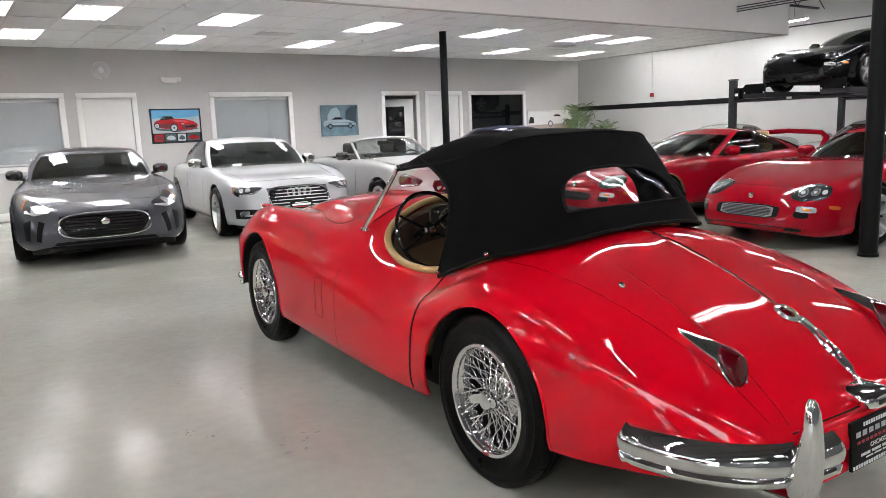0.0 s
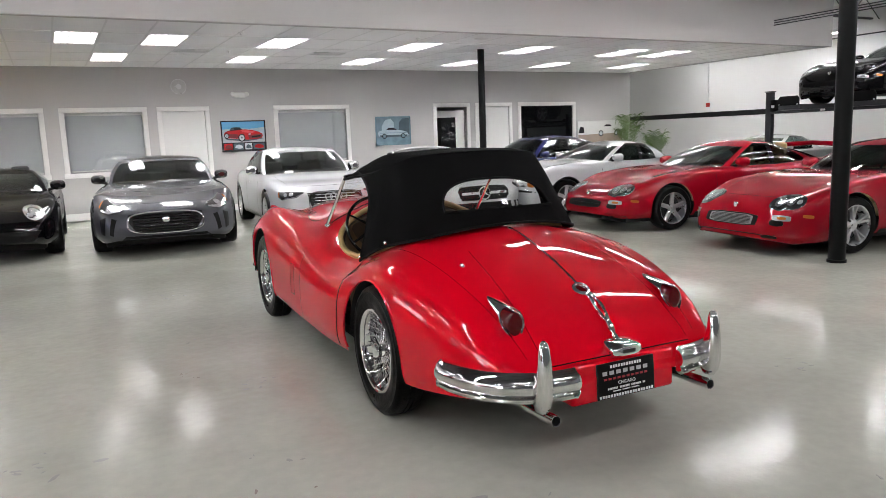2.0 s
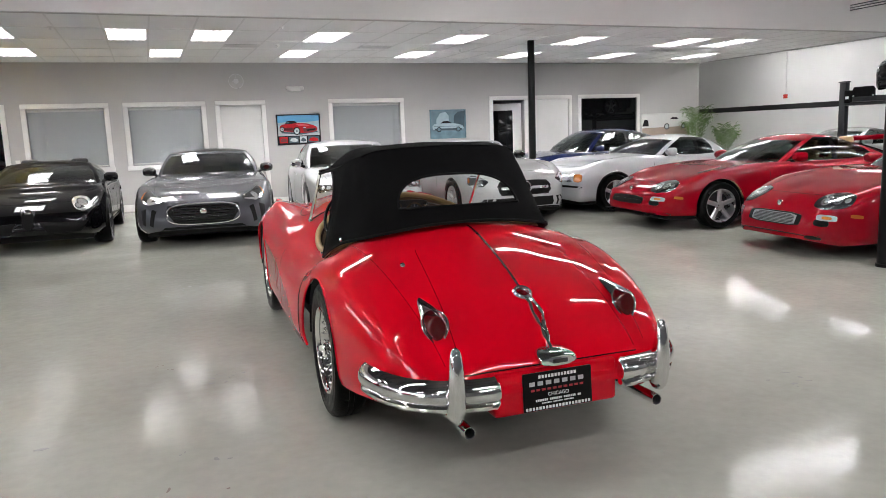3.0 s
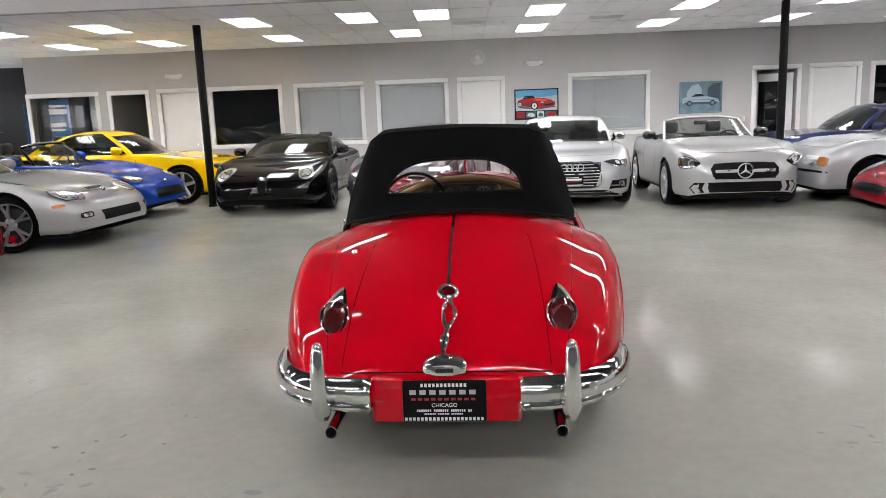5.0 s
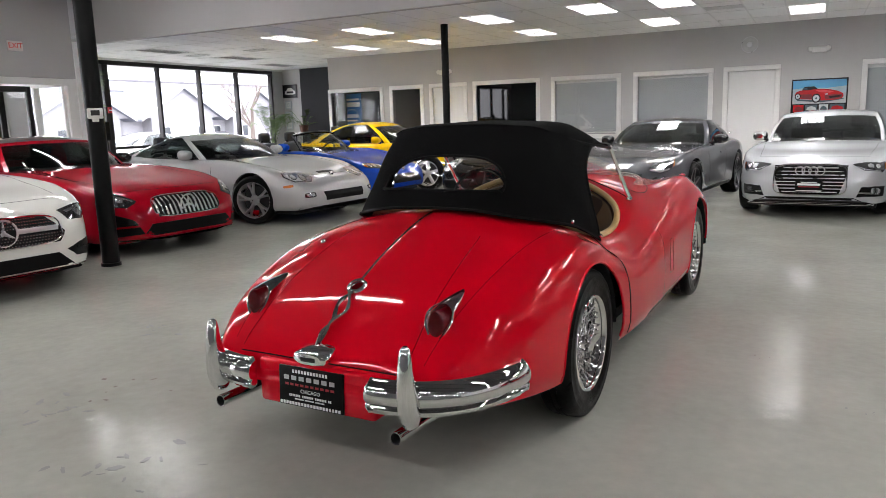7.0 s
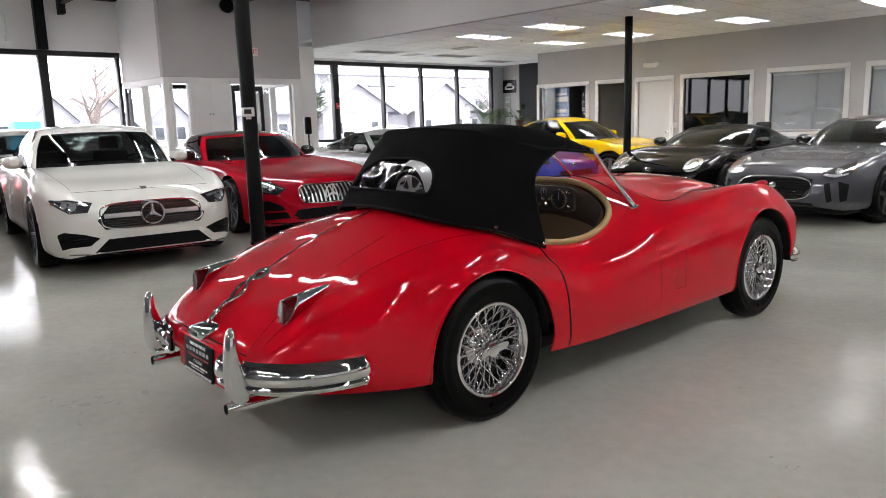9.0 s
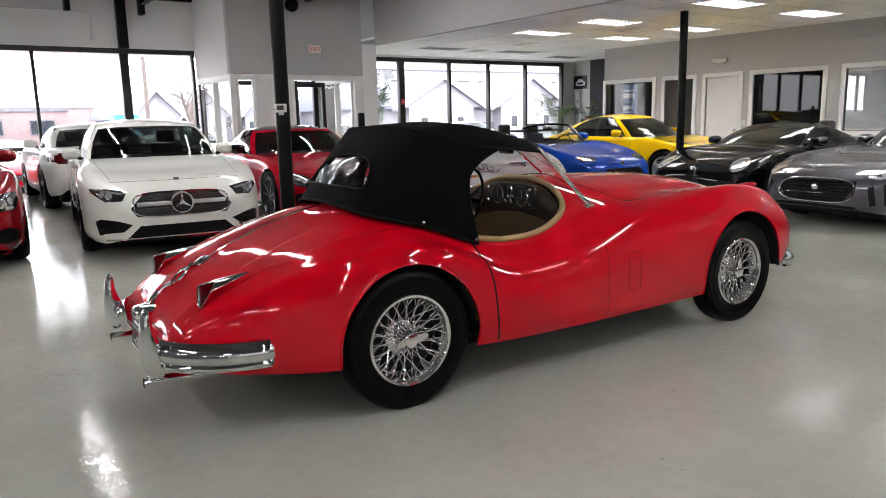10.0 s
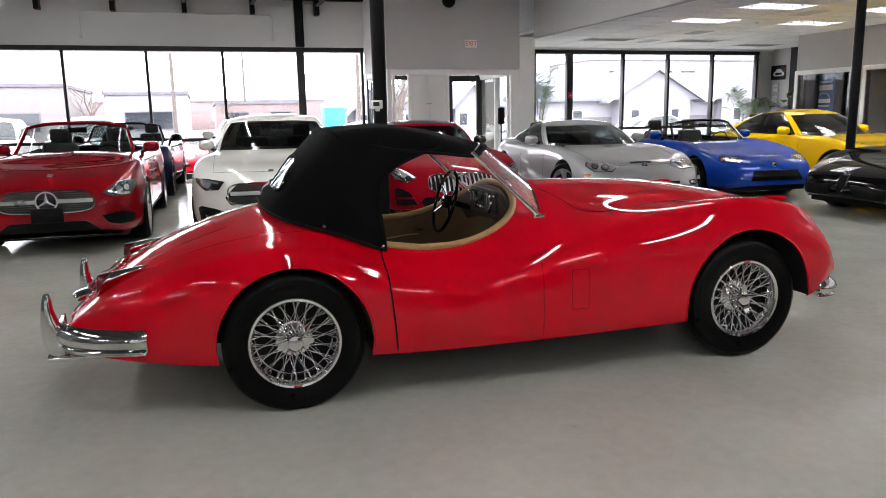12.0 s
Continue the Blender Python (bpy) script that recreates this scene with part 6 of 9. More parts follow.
bmesh.ops.recalc_face_normals(bm, faces=bm.faces)
panel = part("gauge_panel", bm, M["panel_grey"], dash, "dark instrument panel")
for x, z, r in ((-0.125, 0.872, 0.060), (0.125, 0.872, 0.060), (0.0, 0.908, 0.030), (-0.028, 0.838, 0.014), (0.028, 0.838, 0.014), (0.0, 0.868, 0.011), (-0.052, 0.868, 0.010), (0.052, 0.868, 0.010), (-0.212, 0.832, 0.010), (0.212, 0.832, 0.010), (-0.205, 0.915, 0.013), (0.205, 0.915, 0.013)):
    g_ = part("gauge" if r > 0.02 else "switch_knob", lathe([(0, -0.012 if r > 0.02 else -0.026), (r * 0.9, -0.012 if r > 0.02 else -0.022), (r * 0.9, -0.016), (r, -0.016), (r * 1.06, -0.008), (r * 1.06, 0.01)], "y", 24), M["chrome"], dash)
    g_.location = (x, 1.234, z + 0.013)
    if r > 0.02:
        part("dial_face", lathe([(0, -0.0135), (r * 0.88, -0.0135), (r * 0.88, -0.011), (0, -0.011)], "y", 22), M["dial"], g_)
        bmn = bmesh.new()
        add_box(bmn, -0.001, 0.001, -0.0148, -0.0138, -r * 0.12, r * 0.7)
        for q in range(9):
            a = radians(-40 + 260 * q / 8)
            add_box(bmn, r * 0.74 * math.cos(a) - 0.0022, r * 0.74 * math.cos(a) + 0.0022, -0.0146, -0.0138, r * 0.74 * math.sin(a) - 0.0022, r * 0.74 * math.sin(a) + 0.0022)
        part("dial_marks", bmn, M["ink_white"], g_)
for s in (1, -1):
    b = box(-0.235, 0.235, -0.24, 0.26, 0, 0.15, 0.055, 3)
    sc = part("seat_cushion", b, M["tan"], road, "tan leather seat")
    sc.location = (s * 0.27, 0.62, 0.36)
    b = box(-0.235, 0.235, -0.06, 0.06, 0, 0.42, 0.05, 3)
    bmesh.ops.rotate(b, verts=b.verts, cent=(0, 0, 0), matrix=Matrix.Rotation(0.22, 3, "X"))
    sb = part("seat_back", b, M["tan"], road, "tan leather seat")
    sb.location = (s * 0.27, 0.36, 0.44)
    for k in range(-2, 3):
        part("seat_piping", tube([(0.08 * k, 0.062 - 0.0, 0.04), (0.08 * k, 0.062 - 0.08, 0.40)], 0.005, 5), M["tan_dark"], sb)
bm = bmesh.new()
RW = 0.203
add_tube(bm, [(RW * math.cos(a), 0, RW * math.sin(a)) for a in (math.tau * k / 40 for k in range(40))], 0.0105, 8, True)
for a in (0.5, math.pi - 0.5, math.pi + 0.5, -0.5):
    add_tube(bm, [(0.03 * math.cos(a), 0.02, 0.03 * math.sin(a)), (RW * math.cos(a), 0, RW * math.sin(a))], [0.010, 0.007], 6)
add_lathe(bm, [(0.0, -0.02), (0.03, -0.018), (0.042, -0.004), (0.042, 0.03), (0.02, 0.05)], "y", 18)
bmesh.ops.rotate(bm, verts=bm.verts, cent=(0, 0, 0), matrix=Matrix.Rotation(-0.30, 3, "X"))
sw = part("steering_wheel", bm, M["gloss_black"], road, "black four-spoke steering wheel")
sw.location = (-0.325, 1.09, 0.855)
part("steering_column", tube([(0, 0.02, 0), (0, 0.20, -0.06)], 0.02, 8), M["plastic"], sw)
part("horn_boss", lathe([(0, -0.03), (0.018, -0.028), (0.022, -0.018)], "y", 14), M["chrome"], sw)

# --- windscreen
posts = {}
for s in (1, -1):
    a, b = Vector((s * 0.578, 1.352, 0.862)), Vector((s * 0.556, 0.995, 1.205))
    posts[s] = (a, b)
    bm = bmesh.new()
    d = (b - a).normalized()
    w_ = Vector((s * 0.35, 0.55, 0.75)).normalized()
    w_ = (w_ - d * w_.dot(d)).normalized()
    n_ = d.cross(w_)
    add_rings(bm, [[a + d * q * (b - a).length + w_ * hw_ * cw + n_ * 0.009 * cn for cw, cn in ((1, 0.4), (0.4, 1), (-0.4, 1), (-1, 0.4), (-1, -0.4), (-0.4, -1), (0.4, -1), (1, -0.4))] for q, hw_ in ((-0.03, 0.020), (0.04, 0.017), (0.3, 0.013), (0.7, 0.011), (1.0, 0.011))])
    part("windscreen_post", bm, M["chrome"], road, "chrome windscreen post")
    part("post_foot", box(-0.013, 0.013, -0.035, 0.03, -0.016, 0.004, 0.006), M["chrome"], road).location = a + Vector((0, 0.01, 0.0))
    cb, ct = Vector((0, 1.50, 1.008)), Vector((0, 1.205, 1.232))
    bm = bmesh.new()
    base_pts = [on_top(s * 0.555 * (1 - k / 10), 1.375 + 0.125 * (k / 10) ** 0.8, 0.006) for k in range(11)]
    top_pts_ = [b + (ct - b) * (k / 10) + Vector((0, 0.02, 0.012)) * math.sin(math.pi * k / 10) for k in range(11)]
    va = [bm.verts.new(p) for p in base_pts]
    vb = [bm.verts.new(p) for p in top_pts_]
    for k in range(10):
        bm.faces.new((va[k], va[k + 1], vb[k + 1], vb[k]))
    bmesh.ops.recalc_face_normals(bm, faces=bm.faces)
    bmesh.ops.solidify(bm, geom=bm.faces[:], thickness=0.004)
    bmesh.ops.recalc_face_normals(bm, faces=bm.faces)
    part("windscreen_pane", bm, M["pane"], road).visible_shadow = False
    part("windscreen_rail", tube(base_pts, 0.004, 6), M["plastic"], road)
    part("windscreen_rail", tube(top_pts_, 0.009, 6), M["chrome"], road)
part("centre_post", tube([(0, 1.50, 1.008), (0, 1.205, 1.232)], 0.008, 6), M["chrome"], road)
part("rear_view_mirror", box(-0.07, 0.07, -0.012, 0.012, -0.028, 0.028, 0.012), M["gloss_black"], road).location = (0, 1.20, 1.18)

# --- bright work at the tail
prof = [(-0.006, -0.060), (0.010, -0.064), (0.024, -0.060), (0.032, -0.051), (0.031, -0.041), (0.024, -0.034), (0.022, -0.030), (0.034, -0.023), (0.041, -0.010), (0.043, 0.006), (0.040, 0.022), (0.032, 0.038), (0.020, 0.051), (0.006, 0.060), (-0.006, 0.064), (-0.012, 0.0)]
for s in (1, -1):
    path = spline([(0.708, -0.645), (0.695, -0.74), (0.655, -0.86), (0.585, -0.965), (0.49, -1.035), (0.38, -1.068), (0.275, -1.078)], 8)
    rings = []
    for k, p in enumerate(path):
        a, b = path[max(k - 1, 0)], path[min(k + 1, len(path) - 1)]
        d = Vector((b[0] - a[0], b[1] - a[1], 0)).normalized()
        n_ = Vector((-d.y, d.x, 0)) * -1
        if n_.y > 0 and n_.x < 0:
            n_ = -n_
        e = 1.0
        end = min(k, len(path) - 1 - k)
        if end < 3:
            e = (0.80, 0.93, 0.98)[end]
        flare_ = 1.12 if end == 1 else 1.0
        rings.append([(s * (p[0] + n_.x * o * e), p[1] + n_.y * o * e, 0.397 + z_ * e * flare_) for o, z_ in prof])
    bm = bmesh.new()
    add_rings(bm, rings)
    bmesh.ops.recalc_face_normals(bm, faces=bm.faces)
    part("rear_bumper", bm, M["chrome"], road, "ribbed chrome quarter bumper")
    bm = bmesh.new()
    rings = []
    for z_, ya, yb_, hw_ in ((0.300, -1.105, -1.055, 0.010), (0.308, -1.118, -1.05, 0.022), (0.335, -1.136, -1.045, 0.032), (0.38, -1.146, -1.04, 0.036), (0.43, -1.148, -1.045, 0.035), (0.48, -1.144, -1.07, 0.032), (0.53, -1.138, -1.085, 0.029), (0.575, -1.130, -1.088, 0.025), (0.60, -1.122, -1.092, 0.018), (0.61, -1.114, -1.098, 0.008)):
        yc_, hy = (ya + yb_) / 2, (yb_ - ya) / 2
        rings.append([(s * 0.462 + hw_ * c, yc_ + hy * sn, z_) for c, sn in superellipse(1, 1, 2.3, 18)])
    add_rings(bm, rings)
    bmesh.ops.recalc_face_normals(bm, faces=bm.faces)
    part("overrider", bm, M["chrome"], road, "tall chrome overrider")
    part("bumper_bolt", lathe([(0, 0.008), (0.009, 0.006), (0.011, 0.0)], "y", 10), M["chrome"], road).matrix_basis = Matrix.Translation((s * 0.575, -0.99, 0.40)) @ Matrix.Rotation(math.pi + s * 0.75, 4, "Z")
    # tail lamp: chrome pod and ruby lens
    cx = s * 0.452

    def pod(q, wide=1.0, slant=0.0, low=1.0, p=2.4):
        """A ring of the wedge-shaped lamp: its top runs level while the wing falls away below it."""
        y = -0.640 - 0.235 * q
        top_z = 0.712 - 0.020 * q - 0.012 * q * q
        hx = (0.006 + 0.056 * min(1.0, q / 0.72) ** 0.72) * wide
        out = []
        for a, b in superellipse(1, 1, p, 32):
            u = (1 - b) / 2
            py = y - slant * u
            low_z = on_top(cx, max(py, -0.935)).z - 0.008
            out.append(Vector((cx + hx * a * (0.62 + 0.38 * math.sin(math.pi * min(1.0, u * 0.95 + 0.03)) ** 0.8), py, top_z + (low_z - top_z) * u * low)))
        return out
    bm = bmesh.new()
    add_rings(bm, [pod(q, g_, sl_) for q, g_, sl_ in ((0.0, 0.5, 0.0), (0.03, 0.9, 0.003), (0.10, 1.0, 0.012), (0.22, 1.0, 0.026), (0.36, 1.0, 0.048), (0.48, 1.0, 0.068), (0.58, 1.0, 0.080), (0.66, 0.985, 0.080), (0.685, 1.0, 0.080), (0.71, 0.99, 0.080), (0.72, 0.90, 0.080), (0.69, 0.80, 0.080))], cap1=False)
    bmesh.ops.recalc_face_normals(bm, faces=bm.faces)
    lamp_ = part("tail_lamp", bm, M["chrome"], road, "chrome tail lamp pod with a ruby lens")
    bm = bmesh.new()
    add_rings(bm, [pod(q, g_, sl_, l_, p_) for q, g_, sl_, l_, p_ in ((0.62, 0.80, 0.08, 0.96, 2.4), (0.72, 0.79, 0.070, 0.95, 2.4), (0.82, 0.74, 0.048, 0.94, 2.4), (0.92, 0.67, 0.024, 0.92, 2.4), (0.98, 0.60, 0.012, 0.90, 2.4), (1.003, 0.50, 0.008, 0.86, 2.3), (1.010, 0.34, 0.006, 0.74, 2.0))])
    bmesh.ops.recalc_face_normals(bm, faces=bm.faces)
    part("lamp_lens", bm, M["red_lens"], lamp_, "ruby red lens")
    # exhaust pipe
    bm = bmesh.new()
    add_lathe(bm, [(0.024, 0.0), (0.024, 0.75), (0.0, 0.75)], "y", 16, caps=False)
    add_lathe(bm, [(0.024, 0.0), (0.0205, 0.001)], "y", 16, caps=False)
    ex = part("exhaust_pipe", bm, M["chrome"], road, "chrome exhaust pipe")
    ex.matrix_basis = Matrix.Translation((s * 0.425, -1.135, 0.275)) @ Matrix.Rotation(radians(-1.5), 4, "X")
    part("pipe_mouth", lathe([(0.0205, 0.001), (0.0205, 0.15), (0, 0.15)], "y", 16, caps=False), M["void"], ex)
part("plate_plinth", box(-0.283, 0.283, -1.052, -0.90, 0.272, 0.455, 0.018, 3), M["red"], road, "red number plate plinth")
bm = bmesh.new()
add_box(bm, -0.52, 0.52, -1.0, -0.9, 0.33, 0.40, 0.02, 2)
part("rear_valance", bm, M["red"], road)
pl = part("number_plate", box(-0.157, 0.157, -0.008, 0.004, -0.079, 0.079, 0.004), M["plate_black"], road, "black show plate with white print")
pl.matrix_basis = Matrix.Translation((-0.005, -1.060, 0.366)) @ Matrix.Rotation(radians(-4), 4, "X")
PY = Matrix.Rotation(math.pi / 2, 4, "X")
for z0, hgt, w_, count, ink in ((0.061, 0.013, 0.088, 12, "ink_white"), (0.034, 0.017, 0.130, 7, "ink_grey"), (0.0075, 0.009, 0.124, 10, "ink_red"), (-0.036, 0.009, 0.104, 26, "ink_white"), (-0.049, 0.005, 0.076, 24, "ink_white"), (-0.068, 0.012, 0.150, 20, "ink_white")):
    bmk = bmesh.new()
    step = 2 * w_ / count
    for k in range(count):
        if not (count > 20 and k % 8 == 7):
            add_box(bmk, -w_ + step * k, -w_ + step * (k + 0.66), -0.0092, -0.008, z0 - hgt / 2, z0 + hgt / 2)
    part("print_line", bmk, M[ink], pl)
text_part("CHICAGO", 0.021, Matrix.Translation((0, -0.0085, -0.016)) @ PY, M["ink_white"], pl, depth=0.0006)
# lid handle with lamp, boss and ornate strap
bm = bmesh.new()
add_rings(bm, [[(a * 0.086, y_, 0.492 + z_ + b * 0.028) for a, b in superellipse(g_, g_, 2.6, 26)] for y_, g_, z_ in ((-0.985, 0.85, 0.012), (-1.02, 0.98, 0.006), (-1.05, 1.0, 0.0), (-1.068, 0.93, -0.002), (-1.078, 0.72, -0.003))])
hd = part("lid_handle", bm, M["chrome"], road, "chrome lid handle and plate lamp")
part("lamp_window", box(-0.034, 0.034, -1.0815, -1.076, 0.480, 0.498, 0.004), M["dial"], hd)
bm = bmesh.new()
c = on_top(-0.0, -0.735, 0.0)
add_lathe(bm, [(0.044, -0.01), (0.046, 0.004), (0.040, 0.012), (0.032, 0.013), (0.028, 0.009)], "z", 28, caps=False)
bo = part("lid_boss", bm, M["chrome"], road, "round chrome boss with a ruby centre")
nrm = road_tree.ray_cast(Vector((0, -0.735, 2)), Vector((0, 0, -1)))[1]
bo.matrix_basis = Matrix.Translation(c) @ nrm.to_track_quat("Z", "Y").to_matrix().to_4x4()
part("boss_centre", lathe([(0, 0.016), (0.016, 0.014), (0.028, 0.008), (0.03, 0.0)], "z", 20), M["red_lens"], bo)
# ornate strap: two strands that part and meet between the boss and the handle
for sg in (1, -1):
    pts, rad = [], []
    for k in range(31):
        q = k / 30
        y = -0.772 - 0.245 * q
        gap_ = 0.020 * math.sin(math.pi * min(1, q / 0.62)) ** 2 if q < 0.62 else 0.006 * math.sin((q - 0.62) * 16)
        pts.append(on_top(0.010 * math.sin(q * 5) + sg * (gap_ + 0.003), y, 0.014 + 0.007 * math.sin(q * 11 + sg)))
        rad.append(0.0065 + 0.0035 * abs(math.sin(q * 13 + sg)))
    part("lid_strap", tube(pts, rad, 8), M["chrome"], hd, "ornate chrome strap")
part("filler_lock", lathe([(0.013, -0.004), (0.013, 0.004), (0.009, 0.012), (0.0, 0.013)], "z", 14), M["chrome"], road, "small chrome lock").matrix_basis = Matrix.Translation(on_top(-0.445, -0.385)) @ Matrix.Rotation(-0.35, 4, "Y")
# front bumper ends and side lamps
for s in (1, -1):
    path = spline([(0.705, 3.10), (0.715, 3.16), (0.68, 3.23), (0.55, 3.285), (0.3, 3.32)], 6)
    rings = []
    for k, p in enumerate(path):
        a, b = path[max(k - 1, 0)], path[min(k + 1, len(path) - 1)]
        d = Vector((b[0] - a[0], b[1] - a[1], 0)).normalized()
        n_ = Vector((d.y, -d.x, 0))
        e = 0.75 if k == 0 else 1.0
        rings.append([(s * (p[0] + n_.x * o * e), p[1] + n_.y * o * e, 0.335 + z_ * e * 0.85) for o, z_ in prof])
    bm = bmesh.new()
    add_rings(bm, rings)
    bmesh.ops.recalc_face_normals(bm, faces=bm.faces)
    part("front_bumper", bm, M["chrome"], road, "ribbed chrome front bumper")
    bm = bmesh.new()
    c = on_top(s * 0.60, 2.86)
    add_rings(bm, [[(c.x + hw_ * a, y_, c.z + 0.006 + hw_ * 0.8 * b) for a, b in superellipse(1, 1, 2, 14)] for y_, hw_ in ((2.66, 0.004), (2.75, 0.018), (2.84, 0.025), (2.90, 0.024), (2.93, 0.012))])
    part("side_lamp", bm, M["red"], road)

# --- wire wheels
def wire_wheel(s, y, name="wheel"):
    """A laced wheel about the x axis, its outside towards +x, on a tyre that sits flat on the floor."""
    turn = Matrix.Rotation(0.35 + y * 0.5, 3, "X")
    hub_z, r = 0.335, 0.346

    def spun(b_):
        bmesh.ops.rotate(b_, verts=b_.verts, cent=(0, 0, 0), matrix=turn)
        return b_
    bm_ = bmesh.new()
    add_lathe(bm_, [(0.200, -0.07), (0.219, -0.074), (0.221, -0.064), (0.207, -0.056), (0.196, -0.04), (0.190, -0.015), (0.190, 0.012), (0.197, 0.030), (0.199, 0.044), (0.206, 0.052), (0.209, 0.060), (0.219, 0.068), (0.224, 0.070), (0.2255, 0.074), (0.222, 0.078), (0.211, 0.076), (0.205, 0.069), (0.2035, 0.058)], "x", 64, caps=False)
    wh = part(name, bm_, M["chrome"], road, "chrome wire wheel")
    bh = bmesh.new()
    add_lathe(bh, [(0.0, 0.050), (0.036, 0.050), (0.041, 0.040), (0.044, 0.030), (0.036, 0.022), (0.040, 0.0), (0.056, -0.016), (0.088, -0.022), (0.093, -0.028), (0.088, -0.036), (0.0, -0.036)], "x", 32)
    part("hub", bh, M["chrome"], wh, "flanged chrome hub")
    bs = bmesh.new()
    for n_, r0, x0, r1, x1, twist in ((18, 0.043, 0.034, 0.193, 0.004, 0.50), (18, 0.043, 0.031, 0.193, -0.004, -0.50), (18, 0.088, -0.024, 0.201, 0.047, 0.34), (18, 0.088, -0.031, 0.201, 0.041, -0.34)):
        for k in range(n_):
            a = math.tau * (k + (0.5 if twist < 0 else 0)) / n_ + (0.17 if r0 > 0.06 else 0)
            p0 = Vector((x0, r0 * math.cos(a), r0 * math.sin(a)))
            p1 = Vector((x1, r1 * math.cos(a + twist), r1 * math.sin(a + twist)))
            add_tube(bs, [p0, p1], 0.0023, 5)
            add_tube(bs, [p1 + (p0 - p1) * 0.13, p1], [0.0034, 0.0042], 5)
    sp = part("spokes", spun(bs), M["spoke"], wh, "fine chrome spokes")
    sp["kind"] = "stuff"
    bt = lathe([(0.207, -0.066), (0.235, -0.078), (0.285, -0.084), (0.322, -0.078), (0.338, -0.066), (0.344, -0.05), (r, -0.018), (0.3405, -0.015), (0.3405, -0.011), (r, -0.008), (r, 0.008), (0.3405, 0.011), (0.3405, 0.015), (r, 0.018), (0.344, 0.05), (0.338, 0.066), (0.322, 0.078), (0.312, 0.0815), (0.308, 0.080), (0.285, 0.084), (0.262, 0.0825), (0.258, 0.0805), (0.235, 0.078), (0.222, 0.072)], "x", 72, caps=False)
    for v in bt.verts:
        if v.co.z < -hub_z:
            v.co.x *= 1.0 + 2.2 * (-hub_z - v.co.z)
            v.co.z = -hub_z
    part("tyre", bt, M["rubber"], wh, "black tyre")
    part("brake_drum", lathe([(0.0, -0.040), (0.187, -0.040), (0.187, -0.11), (0.0, -0.11)], "x", 32), M["void"], wh)
    bn = bmesh.new()
    add_lathe(bn, [(0.036, 0.046), (0.041, 0.056), (0.040, 0.070), (0.035, 0.077), (0.024, 0.080), (0.0, 0.081)], "x", 24)
    for e in (1, -1):
        add_rings(bn, [[(0.060 + dx + tk * q_, e * ry, zc_ * e + b * wd_) for q_, b in ((-0.5, 0.85), (0.5, 1), (0.5, -1), (-0.5, -0.85))] for ry, wd_, zc_, dx, tk in ((0.022, 0.020, 0.0, 0.0, 0.022), (0.045, 0.019, 0.004, 0.006, 0.016), (0.066, 0.017, 0.009, 0.013, 0.012), (0.082, 0.012, 0.013, 0.019, 0.009), (0.088, 0.004, 0.015, 0.021, 0.006))])
    bmesh.ops.recalc_face_normals(bn, faces=bn.faces)
    part("knock_off", bn if y < 1 else spun(bn), M["chrome"], wh, "two-eared chrome hub nut")
    a0 = -math.pi / 2 if y < 1 else math.pi / 2
    bk = bmesh.new()
    add_rings(bk, [[(0.0775, rr * math.cos(a), rr * math.sin(a)) for rr in (0.2115, 0.2215)] + [(0.0790, rr * math.cos(a), rr * math.sin(a)) for rr in (0.2215, 0.2115)] for a in (a0 - 0.09 + 0.18 * k / 6 for k in range(7))])
    part("balance_sticker", bk, M["ink_red"], wh, "small red sticker on the rim")
    wh.matrix_basis = Matrix.Translation((s * 0.695, y, hub_z)) @ (Matrix.Rotation(math.pi, 4, "Z") if s < 0 else Matrix())
    return wh


for y in (0.02, 2.558):
    for s in (1, -1):
        wire_wheel(s, y)

